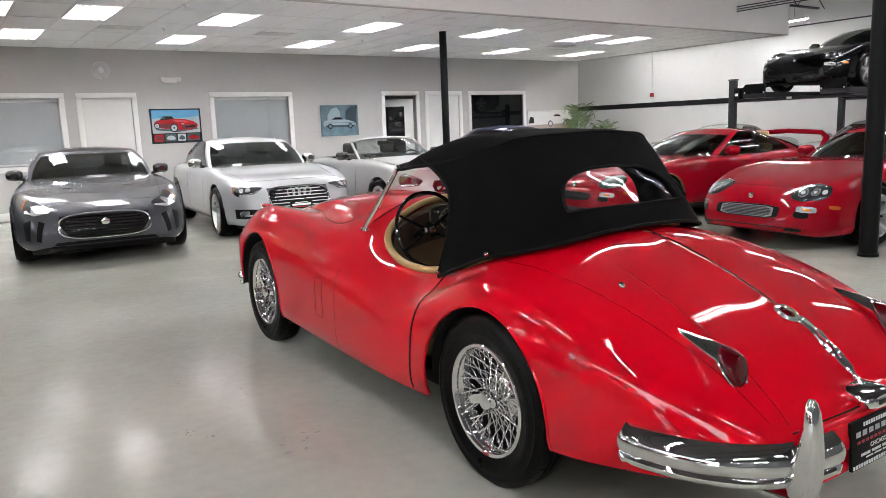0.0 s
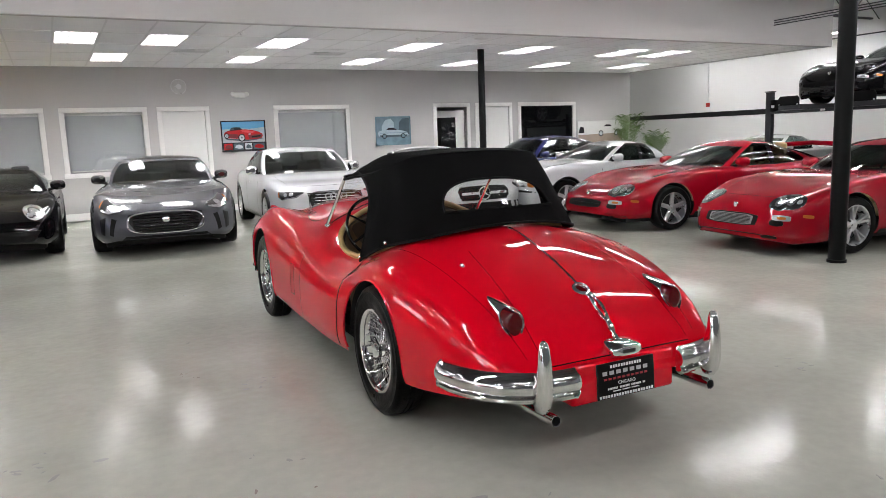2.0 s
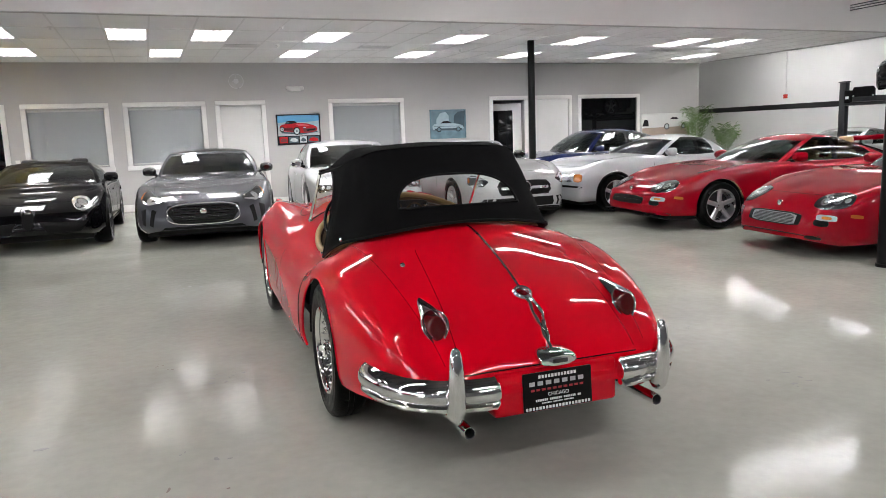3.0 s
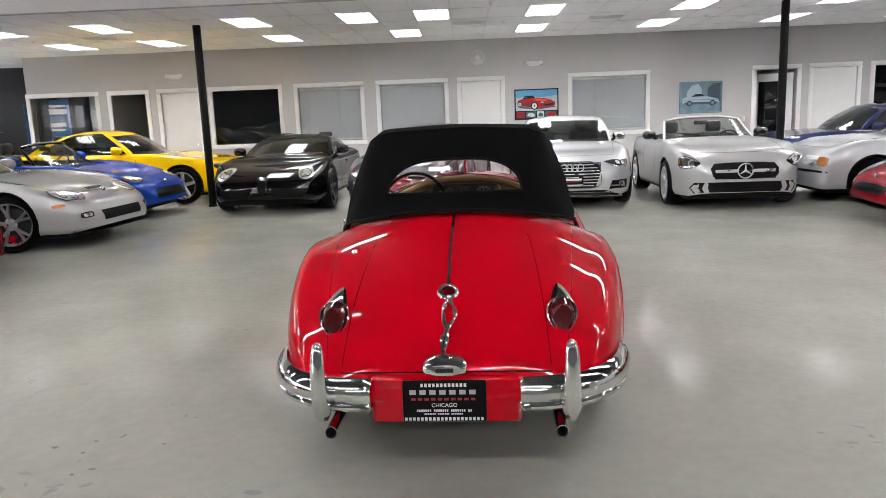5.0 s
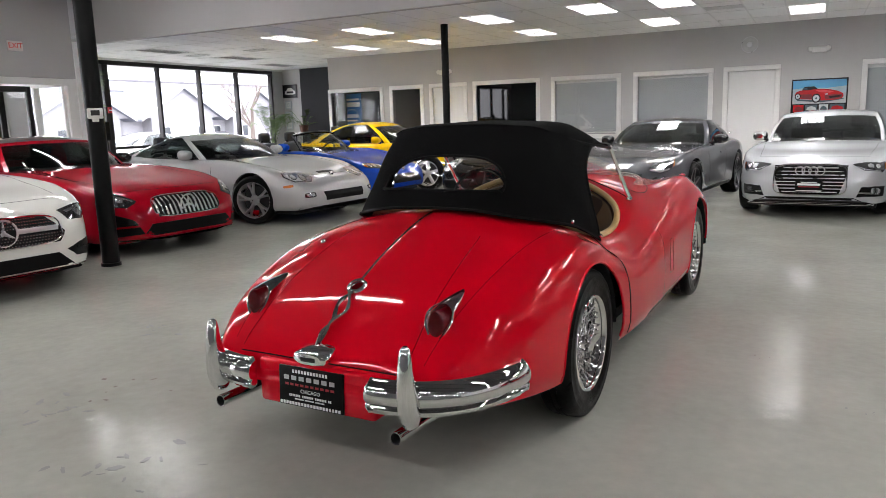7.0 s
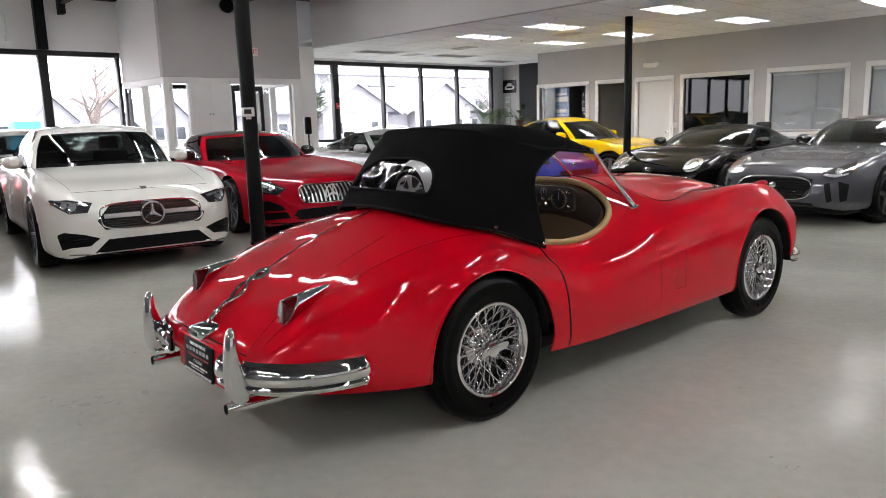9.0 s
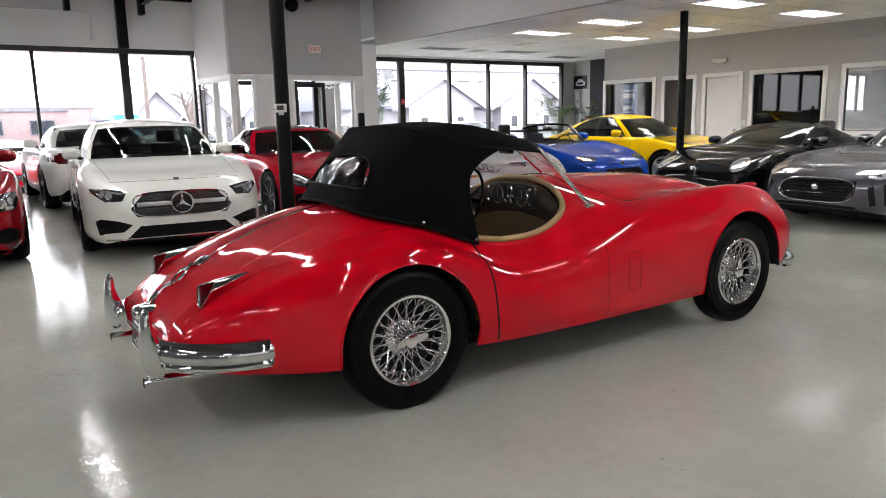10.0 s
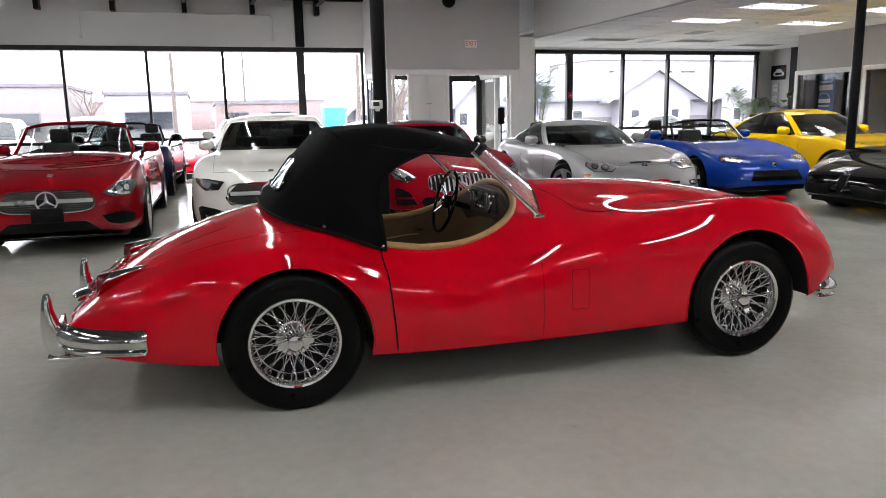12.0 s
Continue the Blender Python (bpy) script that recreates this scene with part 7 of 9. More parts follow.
# the parked cars, one by one
sports_grey = dict(paint="grey", wb=2.62, fo=0.92, ro=0.93, hw=0.95, H=1.30, hood=0.87, nose=0.62, deck=0.97, cowl=0.92, rear=-0.55, roof0=0.95, roof1=0.15, belt=0.87, mirror_mat="gloss_black", top_mat="gloss_black", rdrop=0.12, r=0.345, rim=0.25, rim_mat="dark_alloy",
    front=[("grille", 0, 0.45, [(-0.46, 0.12), (0.46, 0.12), (0.47, 0.03), (0.36, -0.125), (-0.36, -0.125), (-0.47, 0.03)], "plastic", 0.006), ("lower_intake", 0, 0.235, [(-0.50, 0.055), (0.50, 0.055), (0.60, -0.03), (-0.60, -0.03)], "plastic", 0.006)],
    lamps=[("headlight", 0.69, 0.68, [(-0.19, -0.06), (-0.02, -0.10), (0.13, -0.05), (0.20, 0.10), (0.16, 0.13), (0.02, 0.05), (-0.14, -0.01)], "lamp_dark", 0.006), ("headlight_lens", 0.7, 0.665, superellipse(0.045, 0.045, 2), "lamp_inner", 0.012), ("light_strip", 0.69, 0.68, [(-0.17, -0.075), (-0.02, -0.10), (0.12, -0.05), (0.11, -0.03), (-0.02, -0.08), (-0.15, -0.058)], "lamp_inner", 0.013), ("turn_lamp", 0.865, 0.735, [(-0.012, -0.06), (0.006, -0.05), (0.02, 0.05), (0.004, 0.055)], "amber", 0.012), ("side_intake", 0.76, 0.43, [(-0.05, 0.11), (0.065, 0.10), (0.05, -0.12), (-0.02, -0.13)], "plastic", 0.006), ("side_intake", 0.60, 0.41, [(-0.05, 0.10), (0.02, 0.11), (0.06, -0.11), (0.0, -0.13)], "plastic", 0.006)],
    rim_trim=(0, 0.45, 0.47, 0.135, 3.2, "chrome", 0.010), grille=(0, 0.45, 0.42, 0.115, "h", 7, "gloss_black"), badge=("disc", 0.485, 0.042), badge_mat="chrome", tops=[("bonnet_vent", 0.34, 2.45, 0.05, 0.10, "gloss_black")])
car("sports_car", "dark grey two-door sports coupe with a wide mesh grille", sports_grey, parked(-1.57, 7.74, -97, 2.62), "cars along the office wall")
coupe_silver = dict(paint="silver", wr=0.68, wb=2.75, fo=0.86, ro=1.0, hw=0.925, H=1.37, hood=0.91, nose=0.70, deck=1.0, tail=0.88, cowl=0.66, rear=-0.45, roof0=1.32, roof1=0.25, belt=0.91, mirror_mat="chrome", r=0.345, rim=0.25, roof_mat=None,
    front=[("grille", 0, 0.52, [(-0.42, 0.16), (0.42, 0.16), (0.40, 0.0), (0.33, -0.2), (-0.33, -0.2), (-0.40, 0.0)], "plastic", 0.006), ("lower_intake", 0, 0.235, [(-0.50, 0.05), (0.50, 0.05), (0.66, -0.03), (-0.66, -0.03)], "plastic", 0.006), ("lower_lip", 0, 0.205, box4(0.72, 0.012), "chrome", 0.012)],
    lamps=[("headlight", 0.66, 0.665, [(-0.23, 0.02), (-0.10, -0.065), (0.13, -0.075), (0.20, -0.02), (0.20, 0.065), (0.0, 0.06)], "lamp_dark", 0.006), ("headlight_lens", 0.64, 0.665, superellipse(0.034, 0.034, 2), "lamp_inner", 0.012), ("headlight_lens", 0.73, 0.665, superellipse(0.03, 0.03, 2), "lamp_inner", 0.012), ("light_strip", 0.66, 0.665, [(-0.19, 0.0), (-0.10, -0.06), (0.12, -0.07), (0.12, -0.055), (-0.08, -0.045)], "lamp_inner", 0.013), ("turn_lamp", 0.845, 0.675, [(-0.008, -0.04), (0.012, -0.03), (0.012, 0.04), (-0.008, 0.04)], "amber", 0.012), ("fog_intake", 0.64, 0.345, [(-0.19, -0.075), (0.19, -0.05), (0.20, 0.085), (-0.13, 0.055)], "plastic", 0.006), ("fog_trim", 0.62, 0.325, box4(0.15, 0.010), "chrome", 0.012), ("fog_lamp", 0.70, 0.36, box4(0.07, 0.035, 3), "lamp_inner", 0.010)],
    grille=(0, 0.50, 0.40, 0.17, "h", 8, "alloy"), rim_trim=(0, 0.50, 0.415, 0.19, 5, "chrome", 0.009), badge=("rings", 0.615, 0.052), plate=(0.43, "plate_black"))
car("coupe", "silver two-door coupe with a chrome barred grille and show plate", coupe_silver, parked(0.88, 7.98, -95, 2.75), "cars along the office wall")
roadster_silver = dict(paint="silver_warm", wb=2.43, fo=0.82, ro=0.85, hw=0.91, H=1.30, hood=0.95, nose=0.72, deck=0.98, cowl=0.72, rear=-0.3, roof0=0.98, roof1=0.2, belt=0.92, open=True, seat_y=0.75, roof_mat="silver_warm", mirror_mat="gloss_black", rdrop=0.1, r=0.335, rim=0.24,
    front=[("grille", 0, 0.55, [(-0.40, 0.105), (0.40, 0.105), (0.46, 0.03), (0.40, -0.11), (-0.40, -0.11), (-0.46, 0.03)], "plastic", 0.006), ("lower_intake", 0, 0.30, [(-0.66, 0.10), (-0.40, 0.075), (0.40, 0.075), (0.66, 0.10), (0.72, 0.02), (0.66, -0.06), (0.42, -0.04), (-0.42, -0.04), (-0.66, -0.06), (-0.72, 0.02)], "plastic", 0.006), ("chin", 0, 0.205, box4(0.62, 0.018), "plastic", 0.008)],
    lamps=[("headlight", 0.7, 0.68, [(-0.17, -0.03), (-0.08, -0.10), (0.12, -0.10), (0.18, -0.03), (0.18, 0.07), (0.10, 0.10), (-0.04, 0.05)], "lamp_dark", 0.006), ("headlight_lens", 0.68, 0.66, superellipse(0.045, 0.045, 2), "lamp_inner", 0.012), ("light_strip", 0.7, 0.68, [(-0.12, 0.0), (0.06, 0.075), (0.14, 0.08), (0.14, 0.06), (0.05, 0.055), (-0.11, -0.015)], "lamp_inner", 0.013), ("light_strip", 0.72, 0.62, [(-0.12, -0.02), (0.10, -0.03), (0.14, 0.0), (-0.08, 0.005)], "lamp_inner", 0.013), ("turn_lamp", 0.86, 0.70, box4(0.015, 0.04), "amber", 0.012)],
    grille=(0, 0.55, 0.41, 0.02, "h", 1, "chrome"), badge=("star", 0.55, 0.10), wing=0.40, rim_trim=(0, 0.55, 0.44, 0.108, 4, "gloss_black", 0.006))
car("coupe_roadster", "silver open two-seat roadster with a ringed star grille", roadster_silver, parked(3.13, 7.40, -93, 2.43), "cars along the office wall")
mid_black = dict(paint="black", wb=2.38, fo=0.80, ro=0.78, hw=0.935, H=1.185, hood=0.84, nose=0.58, deck=0.92, tail=0.84, cowl=0.45, rear=-0.35, roof0=1.05, roof1=0.45, belt=0.82, r=0.325, rim=0.24, rim_mat="dark_alloy", rdrop=0.1,
    front=[("grille", 0, 0.45, [(-0.09, 0.12), (0.09, 0.12), (0.05, -0.09), (0.0, -0.14), (-0.05, -0.09)], "plastic", 0.008), ("lower_intake", -0.42, 0.36, [(-0.3, 0.05), (0.28, 0.06), (0.20, -0.09), (-0.2, -0.09)], "plastic", 0.006), ("lower_intake", 0.42, 0.36, [(-0.28, 0.06), (0.3, 0.05), (0.2, -0.09), (-0.20, -0.09)], "plastic", 0.006)],
    lamps=[("headlight", 0.67, 0.64, almond(0.13, 0.115, 0.03, sharp=0.8), "reflector", 0.006), ("headlight_gap", 0.68, 0.645, superellipse(0.074, 0.074, 2), "lamp_dark", 0.009), ("headlight_gap", 0.6, 0.6, superellipse(0.043, 0.043, 2), "lamp_dark", 0.009), ("headlight_lens", 0.68, 0.645, superellipse(0.06, 0.06, 2), "lamp_inner", 0.012), ("headlight_lens", 0.6, 0.6, superellipse(0.032, 0.032, 2), "lamp_inner", 0.012)],
    badge=("disc", 0.55, 0.042), rim_trim=(0, 0.45, 0.07, 0.13, 2, "gloss_black", 0.008))
car("sports_car", "low black mid-engined sports car with round headlamps", mid_black, parked(-3.83, 8.2, -92, 2.38), "cars along the office wall")
gt_red = dict(paint="guards_red", front_round=0.70, wb=2.63, fo=0.96, ro=0.94, hw=0.97, H=1.29, hood=0.86, nose=0.62, deck=0.98, cowl=0.95, rear=-0.55, roof0=0.98, roof1=0.1, belt=0.87, top_mat="gloss_black", mirror_mat="gloss_black", rdrop=0.12, r=0.35, rim=0.26, spokes=10, rim_mat="dark_alloy", low=0.05,
    front=[("grille", 0, 0.52, [(-0.34, 0.105), (0.34, 0.105), (0.45, 0.0), (0.40, -0.105), (-0.40, -0.105), (-0.45, 0.0)], "plastic", 0.006), ("lower_intake", 0, 0.275, [(-0.50, 0.075), (0.50, 0.075), (0.58, -0.02), (0.48, -0.05), (-0.48, -0.05), (-0.58, -0.02)], "plastic", 0.006), ("lip", 0, 0.205, box4(0.66, 0.014), "guards_red", 0.016), ("splitter", 0, 0.185, box4(0.78, 0.014), "gloss_black", 0.02)],
    lamps=[("headlight", 0.74, 0.645, [(-0.20, -0.06), (-0.06, -0.12), (0.11, -0.085), (0.19, 0.03), (0.18, 0.10), (0.0, 0.05)], "lamp_dark", 0.006), ("headlight_lens", 0.73, 0.625, superellipse(0.036, 0.036, 2), "lamp_inner", 0.012), ("headlight_lens", 0.8, 0.65, superellipse(0.03, 0.03, 2), "lamp_inner", 0.012), ("light_strip", 0.74, 0.64, [(-0.15, -0.04), (0.0, 0.025), (0.14, 0.075), (0.14, 0.06), (0.0, 0.01), (-0.14, -0.055)], "lamp_inner", 0.013), ("corner_intake", 0.70, 0.33, [(-0.18, -0.10), (0.14, -0.10), (0.17, 0.12), (0.10, 0.14), (-0.08, 0.06)], "plastic", 0.006), ("intake_blade", 0.70, 0.33, [(-0.15, -0.02), (0.14, -0.01), (0.14, 0.008), (-0.14, 0.0)], "guards_red", 0.014)],
    grille=(0, 0.52, 0.43, 0.105, "v", 15, "alloy"), badge=("star", 0.52, 0.1), rim_trim=(0, 0.52, 0.44, 0.112, 4, "chrome", 0.006))
car("sports_car", "red grand touring coupe with black roof and barred chrome grille", gt_red, parked(-6.40, 2.88, -5, 2.63), "cars along the street windows")
vette = dict(paint="silver_warm", wb=2.69, fo=0.84, ro=0.88, hw=0.95, H=1.245, hood=0.84, nose=0.58, deck=0.98, cowl=0.80, rear=-0.6, roof0=1.08, roof1=0.40, belt=0.86, rdrop=0.12, r=0.335, rim=0.245, rim_mat="alloy", style="twin", caliper="red", steer=18, tops=[("bonnet_scoop", 0.0, 3.22, 0.16, 0.03, "plastic")],
    front=[("grille", 0, 0.375, [(-0.42, 0.06), (0.42, 0.06), (0.40, -0.06), (-0.40, -0.06)], "plastic", 0.006), ("splitter", 0, 0.22, box4(0.75, 0.02), "plastic", 0.01)],
    lamps=[("headlight", 0.66, 0.655, [(-0.25, -0.015), (-0.16, -0.085), (0.10, -0.075), (0.22, 0.02), (0.20, 0.085), (-0.06, 0.075)], "lamp_dark", 0.005), ("headlight_bowl", 0.66, 0.655, [(-0.235, -0.016), (-0.155, -0.074), (0.095, -0.064), (0.205, 0.02), (0.185, 0.073), (-0.055, 0.064)], "reflector", 0.008), ("headlight_gap", 0.60, 0.640, superellipse(0.056, 0.050, 2), "lamp_dark", 0.010), ("headlight_gap", 0.74, 0.665, superellipse(0.052, 0.046, 2), "lamp_dark", 0.010), ("headlight_lens", 0.60, 0.640, superellipse(0.042, 0.038, 2), "lamp_inner", 0.014), ("headlight_lens", 0.74, 0.665, superellipse(0.038, 0.034, 2), "lamp_inner", 0.014), ("fog_lamp", 0.60, 0.39, box4(0.085, 0.035), "lamp_dark", 0.008), ("fog_lens", 0.60, 0.39, box4(0.06, 0.02), "lamp_inner", 0.012), ("side_marker", 0.86, 0.54, box4(0.055, 0.018), "amber", 0.006)],
    badge=("disc", 0.64, 0.04))
car("sports_car", "silver two-seat sports coupe with chrome wheels and black lower grille", vette, parked(-5.97, 5.48, -5, 2.69), "cars along the street windows")
s2 = dict(paint="blue", wb=2.40, fo=0.83, ro=0.85, hw=0.875, H=1.22, hood=0.82, nose=0.58, deck=0.91, cowl=0.62, rear=0.0, roof0=1.28, roof1=0.6, belt=0.86, open=True, hoops=True, seat_y=0.72, r=0.315, rim=0.22,
    front=[("grille", 0, 0.40, [(-0.38, 0.07), (0.38, 0.07), (0.45, -0.08), (-0.45, -0.08)], "plastic", 0.006)],
    lamps=[("headlight", 0.63, 0.65, [(-0.20, -0.02), (-0.10, -0.065), (0.12, -0.05), (0.19, 0.02), (0.15, 0.06), (-0.06, 0.04)], "lamp_dark", 0.006), ("headlight_lens", 0.6, 0.645, superellipse(0.036, 0.036, 2), "lamp_inner", 0.012), ("headlight_lens", 0.69, 0.655, superellipse(0.032, 0.032, 2), "lamp_inner", 0.012), ("side_marker", 0.77, 0.65, box4(0.025, 0.02), "amber", 0.013)], badge=("disc", 0.55, 0.035))
car("convertible", "bright blue open two-seat roadster with roll hoops", s2, parked(-6.3, 7.85, -4, 2.40), "cars along the street windows")
tt = dict(paint="yellow", mirror_mat="yellow", wb=2.47, fo=0.88, ro=0.85, hw=0.92, H=1.355, hood=0.885, nose=0.68, deck=0.97, tail=0.9, cowl=0.62, rear=-0.72, roof0=1.12, roof1=0.30, belt=0.90, rdrop=0.06, r=0.335, rim=0.24,
    front=[("grille", 0, 0.48, [(-0.38, 0.14), (0.38, 0.14), (0.36, -0.15), (-0.36, -0.15)], "plastic", 0.006)],
    lamps=[("headlight", 0.69, 0.67, [(-0.20, -0.01), (-0.12, -0.07), (0.12, -0.075), (0.19, 0.0), (0.17, 0.07), (-0.05, 0.05)], "lamp_dark", 0.006), ("headlight_lens", 0.67, 0.665, superellipse(0.04, 0.04, 2), "lamp_inner", 0.012), ("light_strip", 0.69, 0.67, [(-0.12, -0.06), (0.1, -0.065), (0.1, -0.05), (-0.1, -0.045)], "lamp_inner", 0.013), ("corner_intake", 0.68, 0.38, box4(0.15, 0.11, 3), "plastic", 0.006)], badge=("rings", 0.57, 0.045))
car("coupe", "bright yellow two-door coupe with a curved roof", tt, parked(-5.85, 10.2, 1, 2.47), "cars along the street windows")
cls = dict(paint="white", wb=2.94, fo=0.93, ro=1.1, hw=0.945, H=1.43, hood=0.94, nose=0.71, deck=1.02, tail=0.93, cowl=0.74, rear=-0.60, roof0=1.50, roof1=0.3, belt=0.93, rdrop=0.1, r=0.345, rim=0.25, spokes=9, rim_mat="dark_alloy", interior="seat_black", low=0.03,
    front=[("grille", 0, 0.56, [(-0.36, 0.11), (0.36, 0.11), (0.50, -0.03), (0.44, -0.12), (-0.44, -0.12), (-0.50, -0.03)], "plastic", 0.006), ("lower_intake", 0, 0.29, [(-0.42, 0.06), (0.42, 0.06), (0.55, -0.06), (-0.55, -0.06)], "plastic", 0.006), ("lower_lip", 0, 0.215, box4(0.75, 0.012), "chrome", 0.014)],
    lamps=[("headlight", 0.69, 0.675, [(-0.21, 0.01), (-0.17, -0.085), (0.0, -0.085), (0.18, 0.02), (0.22, 0.07), (0.08, 0.065)], "lamp_dark", 0.006), ("headlight_lens", 0.66, 0.655, superellipse(0.04, 0.04, 2), "lamp_inner", 0.012), ("headlight_lens", 0.74, 0.675, superellipse(0.035, 0.035, 2), "lamp_inner", 0.012), ("light_strip", 0.69, 0.675, [(-0.16, 0.0), (0.08, 0.05), (0.2, 0.06), (0.08, 0.035), (-0.15, -0.02)], "lamp_inner", 0.013), ("side_marker", 0.872, 0.705, box4(0.012, 0.012), "amber", 0.013), ("corner_intake", 0.66, 0.345, [(-0.24, 0.0), (-0.14, -0.075), (0.14, -0.085), (0.18, 0.06), (0.10, 0.08), (-0.10, 0.045)], "plastic", 0.006), ("intake_blade", 0.66, 0.35, [(-0.14, -0.006), (0.14, -0.012), (0.14, 0.0), (-0.14, 0.006)], "gloss_black", 0.014)],
    badge=("star", 0.565, 0.105), wing=0.44, studs=(0.47, 0.115, 0.555, 40, 10, "lamp_inner"), tops=[("bonnet_badge", 0.0, 3.62, 0.028, 0.028, "dial")], rim_trim=(0, 0.555, 0.47, 0.12, 4, "chrome", 0.008))
car("sedan", "white four-door sedan with a diamond studded star grille", cls, parked(-5.86, 0.47, -7, 2.94), "cars along the street windows")
cab_red = dict(paint="wine", wb=2.84, fo=0.88, ro=1.05, hw=0.905, H=1.38, hood=0.98, nose=0.74, deck=1.0, cowl=0.68, rear=0.1, roof0=1.55, roof1=0.8, belt=0.94, open=True, seat_y=1.15, r=0.34, rim=0.25, rim_mat="alloy", roof_mat="wine",
    front=[("grille", 0, 0.57, [(-0.36, 0.10), (0.36, 0.10), (0.47, -0.03), (0.42, -0.11), (-0.42, -0.11), (-0.47, -0.03)], "plastic", 0.006), ("lower_intake", 0, 0.295, [(-0.36, 0.06), (0.36, 0.06), (0.50, -0.045), (-0.50, -0.045)], "plastic", 0.006), ("lower_lip", 0, 0.21, box4(0.74, 0.010), "chrome", 0.014)],
    lamps=[("headlight", 0.69, 0.675, [(-0.22, -0.05), (-0.08, -0.105), (0.12, -0.085), (0.22, 0.02), (0.20, 0.10), (-0.02, 0.07)], "lamp_dark", 0.006), ("headlight_lens", 0.67, 0.655, superellipse(0.04, 0.04, 2), "lamp_inner", 0.012), ("headlight_lens", 0.76, 0.675, superellipse(0.036, 0.036, 2), "lamp_inner", 0.012), ("light_strip", 0.69, 0.675, [(-0.16, -0.05), (0.0, -0.085), (0.11, -0.07), (0.11, -0.05), (0.0, -0.06), (-0.14, -0.03)], "lamp_inner", 0.013), ("corner_intake", 0.655, 0.345, [(-0.22, 0.035), (-0.15, -0.05), (0.0, -0.075), (0.16, -0.06), (0.20, 0.05), (0.05, 0.075)], "plastic", 0.006)],
    badge=("star", 0.57, 0.10), wing=0.44, studs=(0.45, 0.11, 0.565, 40, 10, "lamp_inner"), tops=[("bonnet_badge", 0.0, 3.47, 0.028, 0.028, "lamp_inner")], plate=(0.43, "plate_black"), plate_print=False, rim_trim=(0, 0.565, 0.45, 0.115, 4, "chrome", 0.007))
car("convertible", "dark metallic red open convertible with a star grille", cab_red, parked(-5.95, -1.90, -1, 2.84), "cars along the street windows")
pony = dict(paint="white", wb=2.55, fo=0.68, ro=0.85, hw=0.93, H=1.38, hood=0.98, nose=0.75, deck=1.02, tail=0.98, cowl=0.9, rear=-0.4, roof0=1.0, roof1=0.2, belt=0.95, r=0.345, rim=0.25, rim_mat="dark_alloy",
    tails=[("tail_light", 0.70, 0.84, box4(0.17, 0.085), "red_lens", 0.008), ("tail_panel", 0.30, 0.84, box4(0.32, 0.06), "plastic", 0.006)], tops=[("deck_spoiler", 0.0, -0.72, 0.62, 0.03, "plastic")])
car("coupe", "white two-door coupe parked nose to the street window", pony, parked(-13.35, 0.68, 180, 2.55), "cars along the street windows")
dark_cab = dict(paint="navy", wb=2.45, fo=0.72, ro=0.72, hw=0.88, H=1.32, hood=0.95, nose=0.72, deck=0.97, cowl=0.68, rear=0.1, roof0=1.3, roof1=0.7, belt=0.92, open=True, seat_y=0.9, r=0.33, rim=0.24, rim_mat="dark_alloy", mirror_mat="black",
    front=[("grille", 0, 0.55, box4(0.40, 0.10, 4), "plastic", 0.006)])
car("convertible", "dark blue open convertible behind the red one", dark_cab, parked(-10.6, -1.75, -3, 2.45), "cars along the street windows")
supra = dict(paint="dark_red", wb=2.55, fo=0.90, ro=1.06, hw=0.905, H=1.265, hood=0.86, nose=0.58, deck=0.96, tail=0.86, cowl=0.75, rear=-0.75, roof0=0.95, roof1=0.2, belt=0.86, rdrop=0.1, r=0.325, rim=0.225, interior="seat_tan", front_round=0.70, crest=0.02,
    low=0.05, front=[("nose_intake", 0, 0.40, box4(0.40, 0.070, 6), "plastic", 0.005), ("intercooler", 0.0, 0.40, box4(0.335, 0.058, 9), "reflector", 0.009), ("lip_gap", 0, 0.245, box4(0.62, 0.006), "plastic", 0.004)],
    lamps=[("headlight", 0.62, 0.61, almond(0.20, 0.10, 0.02, sharp=0.75), "lamp_dark", 0.006), ("headlight_bowl", 0.62, 0.61, almond(0.182, 0.086, 0.018, sharp=0.75), "lamp_dark", 0.009), ("headlight_gap", 0.545, 0.605, superellipse(0.062, 0.060, 2), "lamp_dark", 0.011), ("headlight_gap", 0.67, 0.618, superellipse(0.050, 0.050, 2), "lamp_dark", 0.011), ("headlight_lens", 0.545, 0.605, superellipse(0.055, 0.052, 2), "lamp_inner", 0.013), ("headlight_lens", 0.67, 0.618, superellipse(0.044, 0.043, 2), "lamp_inner", 0.013), ("headlight_gap", 0.545, 0.605, superellipse(0.034, 0.033, 2), "lamp_dark", 0.015), ("headlight_gap", 0.67, 0.618, superellipse(0.026, 0.026, 2), "lamp_dark", 0.015), ("headlight_lens", 0.545, 0.605, superellipse(0.024, 0.023, 2), "reflector", 0.018), ("headlight_lens", 0.67, 0.618, superellipse(0.018, 0.018, 2), "reflector", 0.018), ("headlight_lens", 0.758, 0.625, superellipse(0.026, 0.026, 2), "reflector", 0.014), ("corner_intake", 0.575, 0.370, box4(0.075, 0.038, 3), "plastic", 0.005), ("fog_lamp", 0.62, 0.428, box4(0.095, 0.032), "reflector", 0.010), ("fog_bulb", 0.63, 0.428, box4(0.045, 0.016), "amber", 0.013), ("chin_intake", 0.50, 0.205, box4(0.09, 0.018, 3), "plastic", 0.006), ("side_marker", 0.86, 0.47, box4(0.045, 0.018), "amber", 0.006)],
    spoiler=True, badge=("disc", 0.55, 0.03), grille=(0.0, 0.40, 0.32, 0.052, "h", 7, "disc"))
